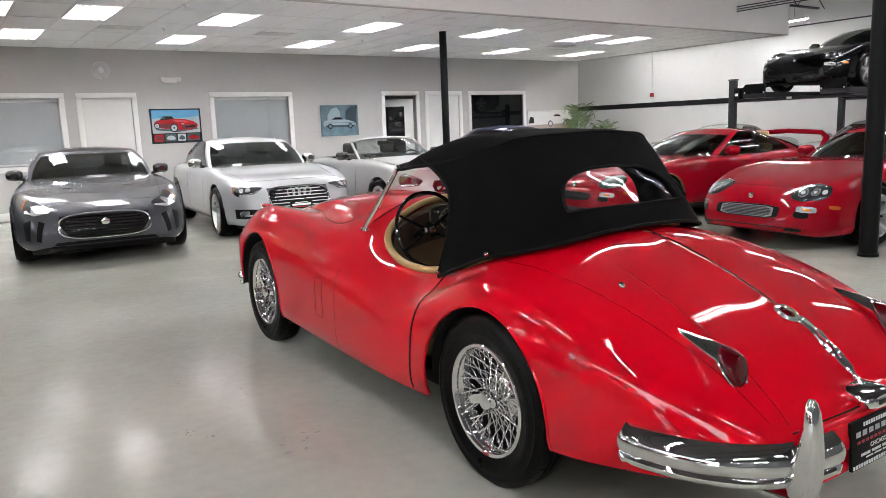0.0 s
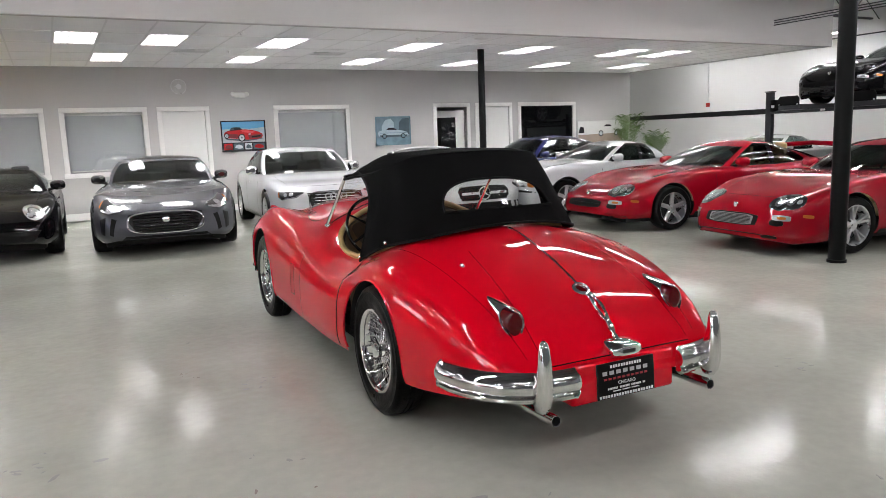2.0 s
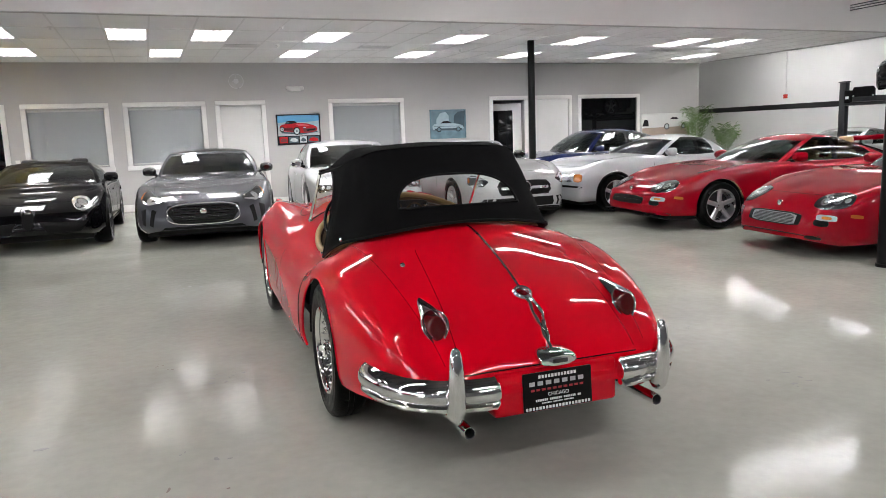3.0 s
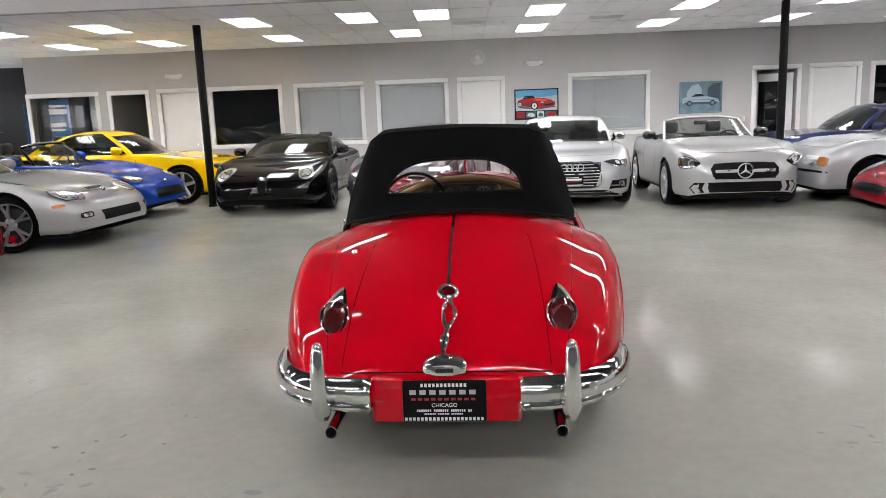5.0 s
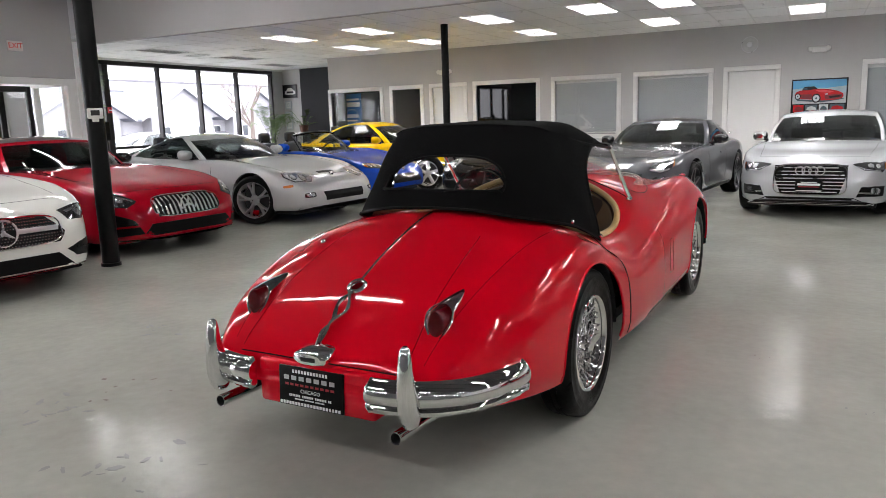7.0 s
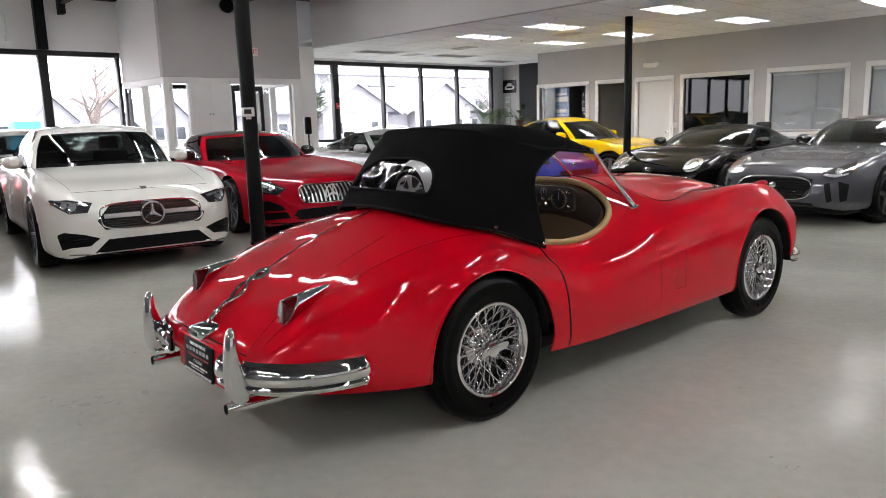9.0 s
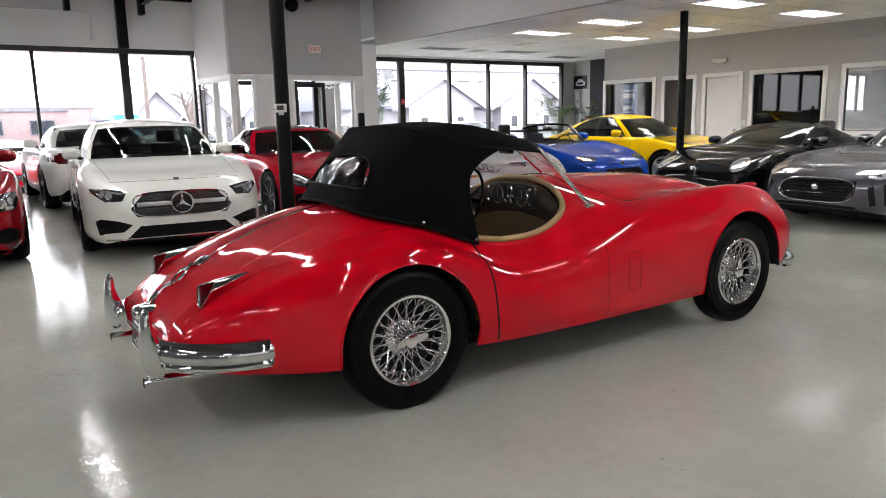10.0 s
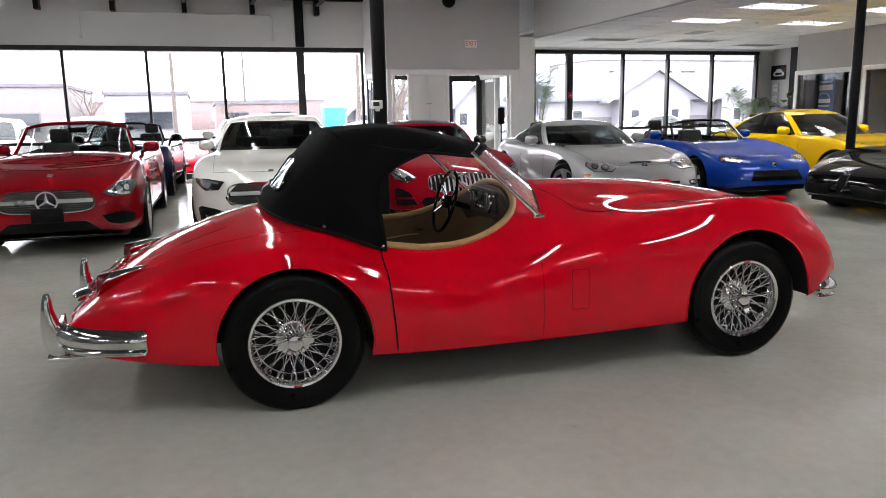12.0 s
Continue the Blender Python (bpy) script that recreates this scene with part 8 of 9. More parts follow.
car("sports_car", "dark red sports coupe with an intercooler in its nose", dict(supra, style="twin"), parked(4.98, 2.45, 173, 2.55), "cars by the white wall")
car("sports_car", "dark red sports coupe with tan seats and a rear wing", dict(supra, front=[("nose_intake", 0, 0.405, box4(0.42, 0.058, 5), "plastic", 0.006), ("intake_blade", 0, 0.405, box4(0.40, 0.007), "plastic", 0.014), ("chin", 0, 0.225, box4(0.74, 0.028, 6), "plastic", 0.008)], low=0.0, grille=None), parked(5.03, 5.2, 173, 2.55), "cars by the white wall")
sl = dict(paint="silver", wb=2.515, fo=0.82, ro=1.1, hw=0.905, H=1.29, hood=0.95, nose=0.72, deck=0.96, tail=0.88, cowl=0.62, rear=-0.2, roof0=1.1, roof1=0.35, belt=0.90, r=0.325, rim=0.215, front_round=0.82,
    front=[("grille", 0, 0.60, box4(0.33, 0.075, 6), "plastic", 0.006), ("lower_intake", 0, 0.32, box4(0.4, 0.03), "plastic", 0.006)],
    lamps=[("headlight", 0.58, 0.60, box4(0.17, 0.075, 6), "lamp_inner", 0.006), ("turn_lamp", 0.80, 0.60, box4(0.06, 0.07, 5), "amber", 0.008), ("bumper_strip", 0.45, 0.45, box4(0.42, 0.02), "plastic", 0.008)],
    grille=(0, 0.60, 0.31, 0.065, "h", 5, "chrome"), badge=("star", 0.60, 0.075), rim_trim=(0, 0.60, 0.335, 0.08, 6, "chrome", 0.01))
car("coupe", "silver hardtop coupe with amber turn lamps", sl, parked(5.1, 7.85, 178, 2.515), "cars by the white wall")
car("sedan", "dark navy blue sedan partly hidden behind others", dict(cls, paint="navy", fo=0.9, badge=("disc", 0.6, 0.04), wing=None, rim_mat="alloy"), parked(5.3, 10.55, 178, 2.94), "cars by the white wall")
car("coupe", "silver coupe partly hidden behind red cars", dict(sl, paint="silver_warm"), parked(11.0, 8.7, 178, 2.515), "cars by the white wall")
car("coupe", "silver coupe with a rear wing under the lift", dict(supra, paint="silver", H=1.3, interior="seat_black"), parked(11.4, 5.35, 178, 2.55), "cars by the white wall")

# ---------------------------------------------------------------- fixtures and wall things
def flat_shape(name, pts, y, material, parent, th=0.0012):
    """A flat cut-out of (x, z) points on a picture."""
    bm_ = bmesh.new()
    a = [bm_.verts.new((x, y, z)) for x, z in pts]
    b = [bm_.verts.new((x, y - th, z)) for x, z in pts]
    bm_.faces.new(a)
    bm_.faces.new(b[::-1])
    for k in range(len(pts)):
        j = (k + 1) % len(pts)
        bm_.faces.new((a[k], a[j], b[j], b[k]))
    bmesh.ops.recalc_face_normals(bm_, faces=bm_.faces)
    return part(name, bm_, material, parent, smooth=False)


def disc(cx, cz, r, n=18, ry=1.0):
    return [(cx + r * math.cos(math.tau * k / n), cz + r * ry * math.sin(math.tau * k / n)) for k in range(n)]


CAR_OUT = [(-0.95, -0.28), (-1.0, 0.05), (-0.9, 0.26), (-0.55, 0.34), (-0.38, 0.56), (-0.05, 0.60), (0.22, 0.36), (0.62, 0.24), (0.93, 0.08), (1.0, -0.16), (0.92, -0.30)]


def picture(name, label, x0, x1, z0, z1, frame_mat, y=Y_N - 0.002):
    t = thing(name, label, "picture", Matrix.Translation(((x0 + x1) / 2, y, (z0 + z1) / 2)))
    w, h = (x1 - x0) / 2, (z1 - z0) / 2
    for a in ((-w, w, -h, -h + 0.025), (-w, w, h - 0.025, h), (-w, -w + 0.025, -h, h), (w - 0.025, w, -h, h)):
        part("frame", box(a[0], a[1], -0.03, 0.0, a[2], a[3], 0.003), M[frame_mat], t)
    return t, w - 0.025, h - 0.025


M["poster_slate"] = mat("slate_print", (0.13, 0.20, 0.24), rough=0.35, var=0.25, var_scale=6)
M["poster_deep"] = mat("dark_slate_print", (0.04, 0.07, 0.09), rough=0.35, var=0.2, var_scale=8)
M["poster_pale"] = mat("pale_slate_print", (0.34, 0.44, 0.50), rough=0.35, var=0.15, var_scale=8)
M["poster_bright"] = mat("bright_red_print", (0.62, 0.05, 0.06), rough=0.3, var=0.2, var_scale=9)
M["poster_wine"] = mat("dark_red_print", (0.13, 0.005, 0.008), rough=0.35, var=0.2, var_scale=8)

t, w, h = picture("framed_picture", "framed poster of a red open sports car under blue sky", 0.38, 1.352, 1.27, 1.94, "poster_black")
part("print", box(-w, w, -0.012, -0.004, -h, h), M["poster_sky"], t)


def on_print(pts):
    """Points of a picture, from its upper left corner in shares of its width and height."""
    return [((u - 0.5) * 2 * w, (0.5 - v) * 2 * h) for u, v in pts]


flat_shape("print_haze", on_print([(0, 0.26), (0.3, 0.22), (0.65, 0.25), (1, 0.2), (1, 0.44), (0, 0.44)]), -0.0121, M["poster_pale"], t)
flat_shape("print_ground", on_print([(0, 0.43), (1, 0.40), (1, 0.72), (0, 0.72)]), -0.0127, M["poster_road"], t)
flat_shape("print_shadow", on_print([(0.06, 0.56), (0.5, 0.62), (0.92, 0.57), (0.97, 0.60), (0.55, 0.69), (0.10, 0.62)]), -0.0133, M["poster_deep"], t)
flat_shape("print_car", on_print([(0.04, 0.44), (0.06, 0.36), (0.13, 0.31), (0.22, 0.29), (0.40, 0.27), (0.56, 0.27), (0.72, 0.30), (0.86, 0.36), (0.94, 0.43), (0.955, 0.50), (0.93, 0.57), (0.80, 0.615), (0.58, 0.63), (0.40, 0.60), (0.16, 0.56), (0.06, 0.53)]), -0.0139, M["poster_red"], t)
flat_shape("print_flank", on_print([(0.14, 0.42), (0.36, 0.43), (0.38, 0.58), (0.18, 0.55)]), -0.0145, M["poster_wine"], t)
flat_shape("print_nose", on_print([(0.60, 0.47), (0.78, 0.45), (0.93, 0.45), (0.92, 0.55), (0.80, 0.59), (0.62, 0.60)]), -0.0145, M["poster_wine"], t)
flat_shape("print_bonnet", on_print([(0.42, 0.30), (0.58, 0.30), (0.78, 0.36), (0.70, 0.40), (0.50, 0.37)]), -0.0145, M["poster_bright"], t)
flat_shape("print_glass", on_print([(0.17, 0.30), (0.22, 0.20), (0.27, 0.19), (0.41, 0.19), (0.47, 0.27), (0.30, 0.30)]), -0.0145, M["poster_black"], t)
flat_shape("print_seat", on_print([(0.19, 0.27), (0.22, 0.22), (0.27, 0.22), (0.28, 0.28)]), -0.0151, M["poster_deep"], t)
flat_shape("print_grille", on_print([(0.68, 0.51), (0.90, 0.48), (0.90, 0.53), (0.70, 0.565)]), -0.0151, M["poster_black"], t)
flat_shape("print_lamp", on_print([(0.60, 0.43), (0.66, 0.41), (0.67, 0.45), (0.62, 0.46)]), -0.0151, M["poster_pale"], t)
for u, v, r in ((0.45, 0.555, 0.078), (0.10, 0.485, 0.052)):
    (cx, cz), = on_print([(u, v)])
    flat_shape("print_wheel", disc(cx, cz, r, ry=1.12), -0.0153, M["poster_black"], t)
    flat_shape("print_rim", disc(cx, cz, r * 0.72, ry=1.12), -0.0159, M["poster_silver"], t)
    flat_shape("print_hub", disc(cx, cz, r * 0.22, ry=1.12), -0.0165, M["poster_deep"], t)
flat_shape("print_strip", on_print([(0, 0.72), (1, 0.72), (1, 1), (0, 1)]), -0.0139, M["poster_black"], t)
for a, b, mt, mt2 in ((0.02, 0.22, "poster_red", "poster_wine"), (0.25, 0.48, "poster_deep", "poster_silver"), (0.51, 0.68, "poster_silver", "poster_deep"), (0.71, 0.98, "poster_deep", "poster_red")):
    flat_shape("print_tile", on_print([(a, 0.75), (b, 0.75), (b, 0.97), (a, 0.97)]), -0.0147, M[mt], t)
    flat_shape("print_motif", on_print([(a + 0.02, 0.90), (a + 0.05, 0.82), ((a + b) / 2, 0.79), (b - 0.03, 0.84), (b - 0.015, 0.92), ((a + b) / 2, 0.94)]), -0.0153, M[mt2], t)
t, w, h = picture("framed_picture", "framed blue-grey poster of a silver sports coupe", 4.005, 4.934, 1.275, 1.96, "poster_teal")
part("print", box(-w, w, -0.012, -0.004, -h, h), M["poster_slate"], t)
flat_shape("print_arch", [(-0.30, -0.1), (-0.30, 0.12), (-0.2, 0.26), (-0.06, 0.29), (0.02, 0.2), (0.02, -0.1)], -0.0125, M["poster_pale"], t)
flat_shape("print_arch", [(0.14, -0.1), (0.16, 0.2), (0.26, 0.29), (w * 0.97, 0.3), (w * 0.97, -0.1)], -0.0125, M["poster_deep"], t)
flat_shape("print_floor", [(-w, -h), (w, -h), (w, -h * 0.55), (-w, -h * 0.5)], -0.0125, M["poster_teal"], t)
flat_shape("print_car", [(x * w * 0.93, z * 0.24 - 0.06) for x, z in CAR_OUT], -0.0138, M["poster_pale"], t)
flat_shape("print_shade", [(-0.36, -0.10), (0.38, -0.10), (0.36, -0.145), (-0.34, -0.145)], -0.0145, M["poster_deep"], t)
flat_shape("print_line", [(-0.36, -0.045), (0.40, -0.05), (0.40, -0.058), (-0.36, -0.053)], -0.0145, M["poster_deep"], t)
flat_shape("print_glass", [(-0.20, 0.02), (-0.12, 0.07), (0.0, 0.075), (0.10, 0.02)], -0.0151, M["poster_black"], t)
for cx in (-0.24, 0.26):
    flat_shape("print_wheel", disc(cx, -0.125, 0.06), -0.0151, M["poster_black"], t)
    flat_shape("print_rim", disc(cx, -0.125, 0.042), -0.0164, M["poster_slate"], t)
flat_shape("print_reflection", [(-0.35, -0.21), (0.36, -0.21), (0.3, -0.26), (-0.3, -0.26)], -0.0138, M["poster_teal"], t)
t, w, h = picture("wall_mural", "unframed mural print of a pale sports car", 10.1, 11.75, 1.05, 1.72, "poster_white")
part("print", box(-w, w, -0.012, -0.004, -h, h), M["poster_white"], t)
flat_shape("print_ground", [(-w, -h), (w, -h), (w, -0.02), (-w, -0.05)], -0.0125, M["poster_sand"], t)
flat_shape("print_car", [(-x * 0.50 + 0.25, z * 0.30 + 0.06) for x, z in CAR_OUT][::-1], -0.0138, M["poster_white"], t)
flat_shape("print_glass", [(0.12, 0.17), (0.2, 0.225), (0.36, 0.22), (0.42, 0.17)], -0.0151, M["poster_black"], t)
for cx, r in ((0.02, 0.085), (0.58, 0.07)):
    flat_shape("print_wheel", disc(cx, -0.02, r), -0.0151, M["poster_black"], t)
    flat_shape("print_rim", disc(cx, -0.02, r * 0.7), -0.0164, M["poster_silver"], t)
flat_shape("print_dark", [(-w * 0.98, 0.0), (-w * 0.72, 0.0), (-w * 0.75, 0.16), (-w * 0.9, 0.18)], -0.0138, M["poster_black"], t)
t, w, h = picture("framed_picture", "small black framed print of a car outline", -14.02, -13.48, 2.2, 2.6, "poster_black", 15.288)
part("print", box(-w, w, -0.012, -0.004, -h, h), M["poster_black"], t)
flat_shape("print_car", [(-0.2, -0.08), (-0.19, 0.0), (-0.12, 0.04), (-0.08, 0.1), (0.08, 0.1), (0.13, 0.03), (0.2, 0.0), (0.2, -0.08), (0.12, -0.1), (-0.12, -0.1)], -0.0125, M["poster_white"], t)
flat_shape("print_dark", [(-0.13, -0.06), (-0.12, 0.0), (0.12, 0.0), (0.13, -0.06)], -0.0138, M["poster_black"], t)
for z in (1.98, 1.66, 1.36):
    t, w, h = picture("framed_certificate", "small framed white certificate", -13.95, -13.72, z - 0.12, z + 0.12, "poster_silver", 15.288)
    part("sheet", box(-w, w, -0.012, -0.004, -h, h), M["paper"], t)
    for k in range(3):
        flat_shape("print_bar", [(-0.06, 0.04 - 0.035 * k), (0.06, 0.04 - 0.035 * k), (0.06, 0.05 - 0.035 * k), (-0.06, 0.05 - 0.035 * k)], -0.0125, M["poster_teal"], t)


def emergency_light(x, z):
    t = thing("emergency_light", "white twin-headed emergency light on the wall", "emergency light", Matrix.Translation((x, Y_N, z)), "emergency lights")
    part("housing", box(-0.13, 0.13, -0.06, -0.001, -0.055, 0.055, 0.018, 3), M["fixture"], t)
    for s in (-1, 1):
        hd_ = part("lamp_head", lathe([(0.0, 0.02), (0.045, 0.016), (0.052, 0.0), (0.04, -0.045), (0.0, -0.05)], "y", 16), M["fixture"], t)
        hd_.matrix_basis = Matrix.Translation((s * 0.15, -0.055, 0.015)) @ Matrix.Rotation(math.pi, 4, "X") @ Matrix.Rotation(s * 0.3, 4, "Z")


emergency_light(0.83, 2.487)
emergency_light(-7.2, 2.505)
t = thing("wall_clock", "clear glass round wall clock", "clock", Matrix.Translation((-0.41, Y_N, 2.665)))
part("face", lathe([(0, -0.004), (0.15, -0.004), (0.15, -0.012), (0.0, -0.012)], "y", 32), mat("pale_glass_clock_face", (0.55, 0.55, 0.54), rough=0.08, coat=1.0, var=0.12, var_scale=6), t)
part("rim", tube([(0.152 * math.cos(a), -0.012, 0.152 * math.sin(a)) for a in (math.tau * k / 36 for k in range(36))], 0.006, 6, True), M["alloy"], t)
part("hub", lathe([(0, -0.026), (0.05, -0.024), (0.055, -0.012)], "y", 20), M["alloy"], t)
part("hour_hand", box(-0.08, 0.0, -0.02, -0.017, -0.005, 0.005), M["alloy"], t)
part("minute_hand", box(-0.004, 0.004, -0.023, -0.021, 0, 0.12), M["alloy"], t)
for x, z in ((-4.68, 1.12), (-6.58, 1.14), (5.42, 1.12)):
    t = thing("light_switch", "white wall switch plate", "light switch", Matrix.Translation((x, Y_N, z)), "switches")
    part("plate", box(-0.04, 0.04, -0.008, -0.001, -0.06, 0.06, 0.004), M["fixture"], t)
    part("toggle", box(-0.008, 0.008, -0.02, -0.008, -0.015, 0.015, 0.003), M["fixture"], t)
# thermostat on the near column
t = thing("thermostat", "white thermostat with a grey display on the column", "thermostat", Matrix.Translation((-5.47, 1.76, 1.545)) @ Matrix.Rotation(radians(55), 4, "Z"))
part("housing", box(-0.07, 0.07, -0.115, -0.08, -0.05, 0.05, 0.008), M["fixture"], t)
part("display", box(-0.04, 0.04, -0.118, -0.1145, -0.02, 0.03, 0.002), M["dial"], t)
part("bracket", box(-0.03, 0.03, -0.09, -0.07, -0.08, 0.03, 0.004), M["fixture"], t)
# exit sign on the vestibule
t = thing("exit_sign", "cream exit sign with red letters", "exit sign", Matrix.Translation((vx, 5.34, 2.91)) @ Matrix.Rotation(radians(90), 4, "Z"))
part("housing", box(-0.14, 0.14, -0.04, -0.001, -0.085, 0.085, 0.01), M["exit_face"], t)
text_part("EXIT", 0.13, Matrix.Translation((0, -0.042, 0.0)) @ Matrix.Rotation(math.pi / 2, 4, "X"), M["exit_red"], t, depth=0.002)
t = thing("loudspeaker", "dark wall loudspeaker near the ceiling", "loudspeaker", Matrix.Translation((vx + 0.02, 4.82, 3.78)) @ Matrix.Rotation(radians(90), 4, "Z"))
part("cabinet", lathe([(0, -0.14), (0.13, -0.14), (0.15, -0.1), (0.12, 0.0), (0.0, 0.0)], "y", 20), M["plastic"], t)
# conduit over the shop window, spot heads in the soffit
t = thing("conduit", "grey electrical conduit on the white wall", "conduit", Matrix())
part("pipe", tube([(-14.1, -2.6, 3.22), (-14.1, -2.6, 3.62), (-14.1, -2.54, 3.69), (-14.1, 1.30, 3.70), (-14.1, 1.36, 3.63), (-14.1, 1.36, 3.22)], 0.016, 7), M["tee"], t)
for y in (-2.6, 1.36):
    part("junction_box", box(-14.125, -14.06, y - 0.04, y + 0.04, 3.14, 3.24, 0.006), M["tee"], t)
t = thing("conduit", "thin conduit with a red alarm box on the white wall", "conduit", Matrix.Translation((X_E, 13.02, 0)) @ Matrix.Rotation(radians(-90), 4, "Z"))
part("pipe", tube([(0, -0.02, 2.16), (0, -0.02, HIGH)], 0.02, 7), M["tee"], t)
part("alarm_box", box(-0.06, 0.06, -0.05, -0.001, 2.05, 2.17, 0.006), mat("red_alarm_box", (0.5, 0.03, 0.02), rough=0.4), t)
t = thing("fire_alarm", "red fire alarm pull on the window post", "fire alarm", Matrix.Translation((X_W + 0.17, 8.86, 1.85)))
part("housing", box(0.0, 0.04, -0.05, 0.05, -0.07, 0.07, 0.006), mat("red_alarm_housing", (0.5, 0.02, 0.03), rough=0.4), t)
part("handle", box(0.04, 0.05, -0.03, 0.03, -0.02, 0.01, 0.003), M["fixture"], t)
for x, y in ((-3.4, 8.1), (0.0, 9.9), (2.6, 7.7), (5.2, 9.99), (-5.9, 7.8), (-0.3, 7.7), (7.3, 8.1), (-8.6, 10.0), (3.7, 10.3)):
    t = thing("sprinkler", "small white ceiling sprinkler head", "sprinkler", Matrix.Translation((x, y, CEIL)), "sprinklers")
    part("rose", lathe([(0.04, 0.0), (0.04, -0.006), (0.012, -0.014), (0.012, -0.03)], n=14), M["tee"], t)
    part("deflector", lathe([(0.0, -0.034), (0.02, -0.034), (0.02, -0.03), (0.0, -0.03)], n=12), M["alloy"], t)
for x, y in ((-6.6, 7.6), (3.7, 7.5)):
    t = thing("ceiling_speaker", "round white ceiling speaker grille", "speaker", Matrix.Translation((x, y, CEIL)), "ceiling speakers")
    part("grille", lathe([(0.0, -0.006), (0.11, -0.006), (0.125, 0.0), (0.125, 0.004)], n=26), M["tee"], t)
# banner stand in the clear-windowed office
t = thing("banner_stand", "blue roll-up banner with white bars in the office", "banner", Matrix.Translation((-10.27, 13.45, floor_z(-10))) @ Matrix.Rotation(radians(-12), 4, "Z"))
part("sheet", box(-0.36, 0.36, -0.003, 0.003, 0.1, 2.08), M["banner"], t)
part("foot", box(-0.38, 0.38, -0.1, 0.1, 0.0, 0.1, 0.02), M["alloy"], t)
for z, hh, ww in ((1.93, 0.05, 0.27), (1.80, 0.12, 0.30), (1.50, 0.09, 0.24), (1.38, 0.04, 0.2), (1.2, 0.05, 0.26)):
    part("print_bar", box(-ww, ww, -0.0045, -0.0031, z - hh / 2, z + hh / 2), M["ink_white"], t)
part("print_arc", tube([(0.22 * math.cos(a), -0.004, 1.52 + 0.16 * math.sin(a)) for a in (math.pi * k / 14 for k in range(15))], 0.006, 5), M["ink_white"], t)
t = thing("banner_stand", "dark blue roll-up banner by the charcoal wall", "banner", Matrix.Translation((-11.1, 14.3, floor_z(-11))) @ Matrix.Rotation(radians(50), 4, "Z"))
part("sheet", box(-0.4, 0.4, -0.003, 0.003, 0.1, 2.0), M["banner"], t)
part("foot", box(-0.42, 0.42, -0.1, 0.1, 0.0, 0.1, 0.02), M["alloy"], t)
part("print_bar", box(-0.3, 0.3, -0.0045, -0.0031, 1.6, 1.7), M["ink_white"], t)
t, w, h = picture("framed_picture", "narrow dark framed picture in the back office", -7.99, -7.65, 1.35, 1.95, "poster_black", 15.298)
part("print", box(-w, w, -0.012, -0.004, -h, h), M["poster_sand"], t)
# half-open leaf and glass door of the open doorways
t = thing("office_door", "white door leaf with a dark glass panel, ajar", "door", Matrix.Translation((6.5, Y_N + 0.06, floor_z(6))) @ Matrix.Rotation(radians(-28), 4, "Z"))
part("leaf", box(-0.80, 0.0, -0.02, 0.02, 0.01, 2.12, 0.003), M["door"], t)
part("glass_panel", box(-0.70, -0.22, -0.026, 0.026, 0.3, 1.95, 0.003), M["dark_pane"], t)
part("door_handle", tube([(-0.75, -0.03, 0.98), (-0.75, -0.06, 0.98), (-0.65, -0.065, 0.98)], 0.009, 7), M["alloy"], t)


# plants
def frond(bm_, base, az, length, rise, leaves=16, wide=0.16, droop=0.9):
    pts = []
    for k in range(leaves + 1):
        q = k / leaves
        r = length * q
        z = rise * math.sin(q * math.pi * 0.62) * 1.05 - droop * length * 0.28 * q**3
        pts.append(Vector(base) + Vector((math.cos(az) * r * (1 - 0.15 * q), math.sin(az) * r * (1 - 0.15 * q), z)))
    add_tube(bm_, pts, [0.006 * (1 - 0.7 * k / leaves) + 0.001 for k in range(leaves + 1)], 4)
    side = Vector((-math.sin(az), math.cos(az), 0))
    for k in range(3, leaves + 1):
        q = k / leaves
        d = (pts[k] - pts[k - 1]).normalized()
        ln = wide * (0.5 + math.sin(math.pi * min(1, q * 0.95)))
        for s in (-1, 1):
            tip = pts[k] + side * s * ln * 0.8 + d * ln * 0.75 + Vector((0, 0, -ln * 0.28 + random.uniform(-0.02, 0.02)))
            wv = d * 0.012
            mid = (pts[k] + tip) / 2 + Vector((0, 0, 0.015))
            v = [bm_.verts.new(p) for p in (pts[k] - wv * 0.4, mid - wv, tip, mid + wv, pts[k] + wv * 0.4)]
            bm_.faces.new(v)


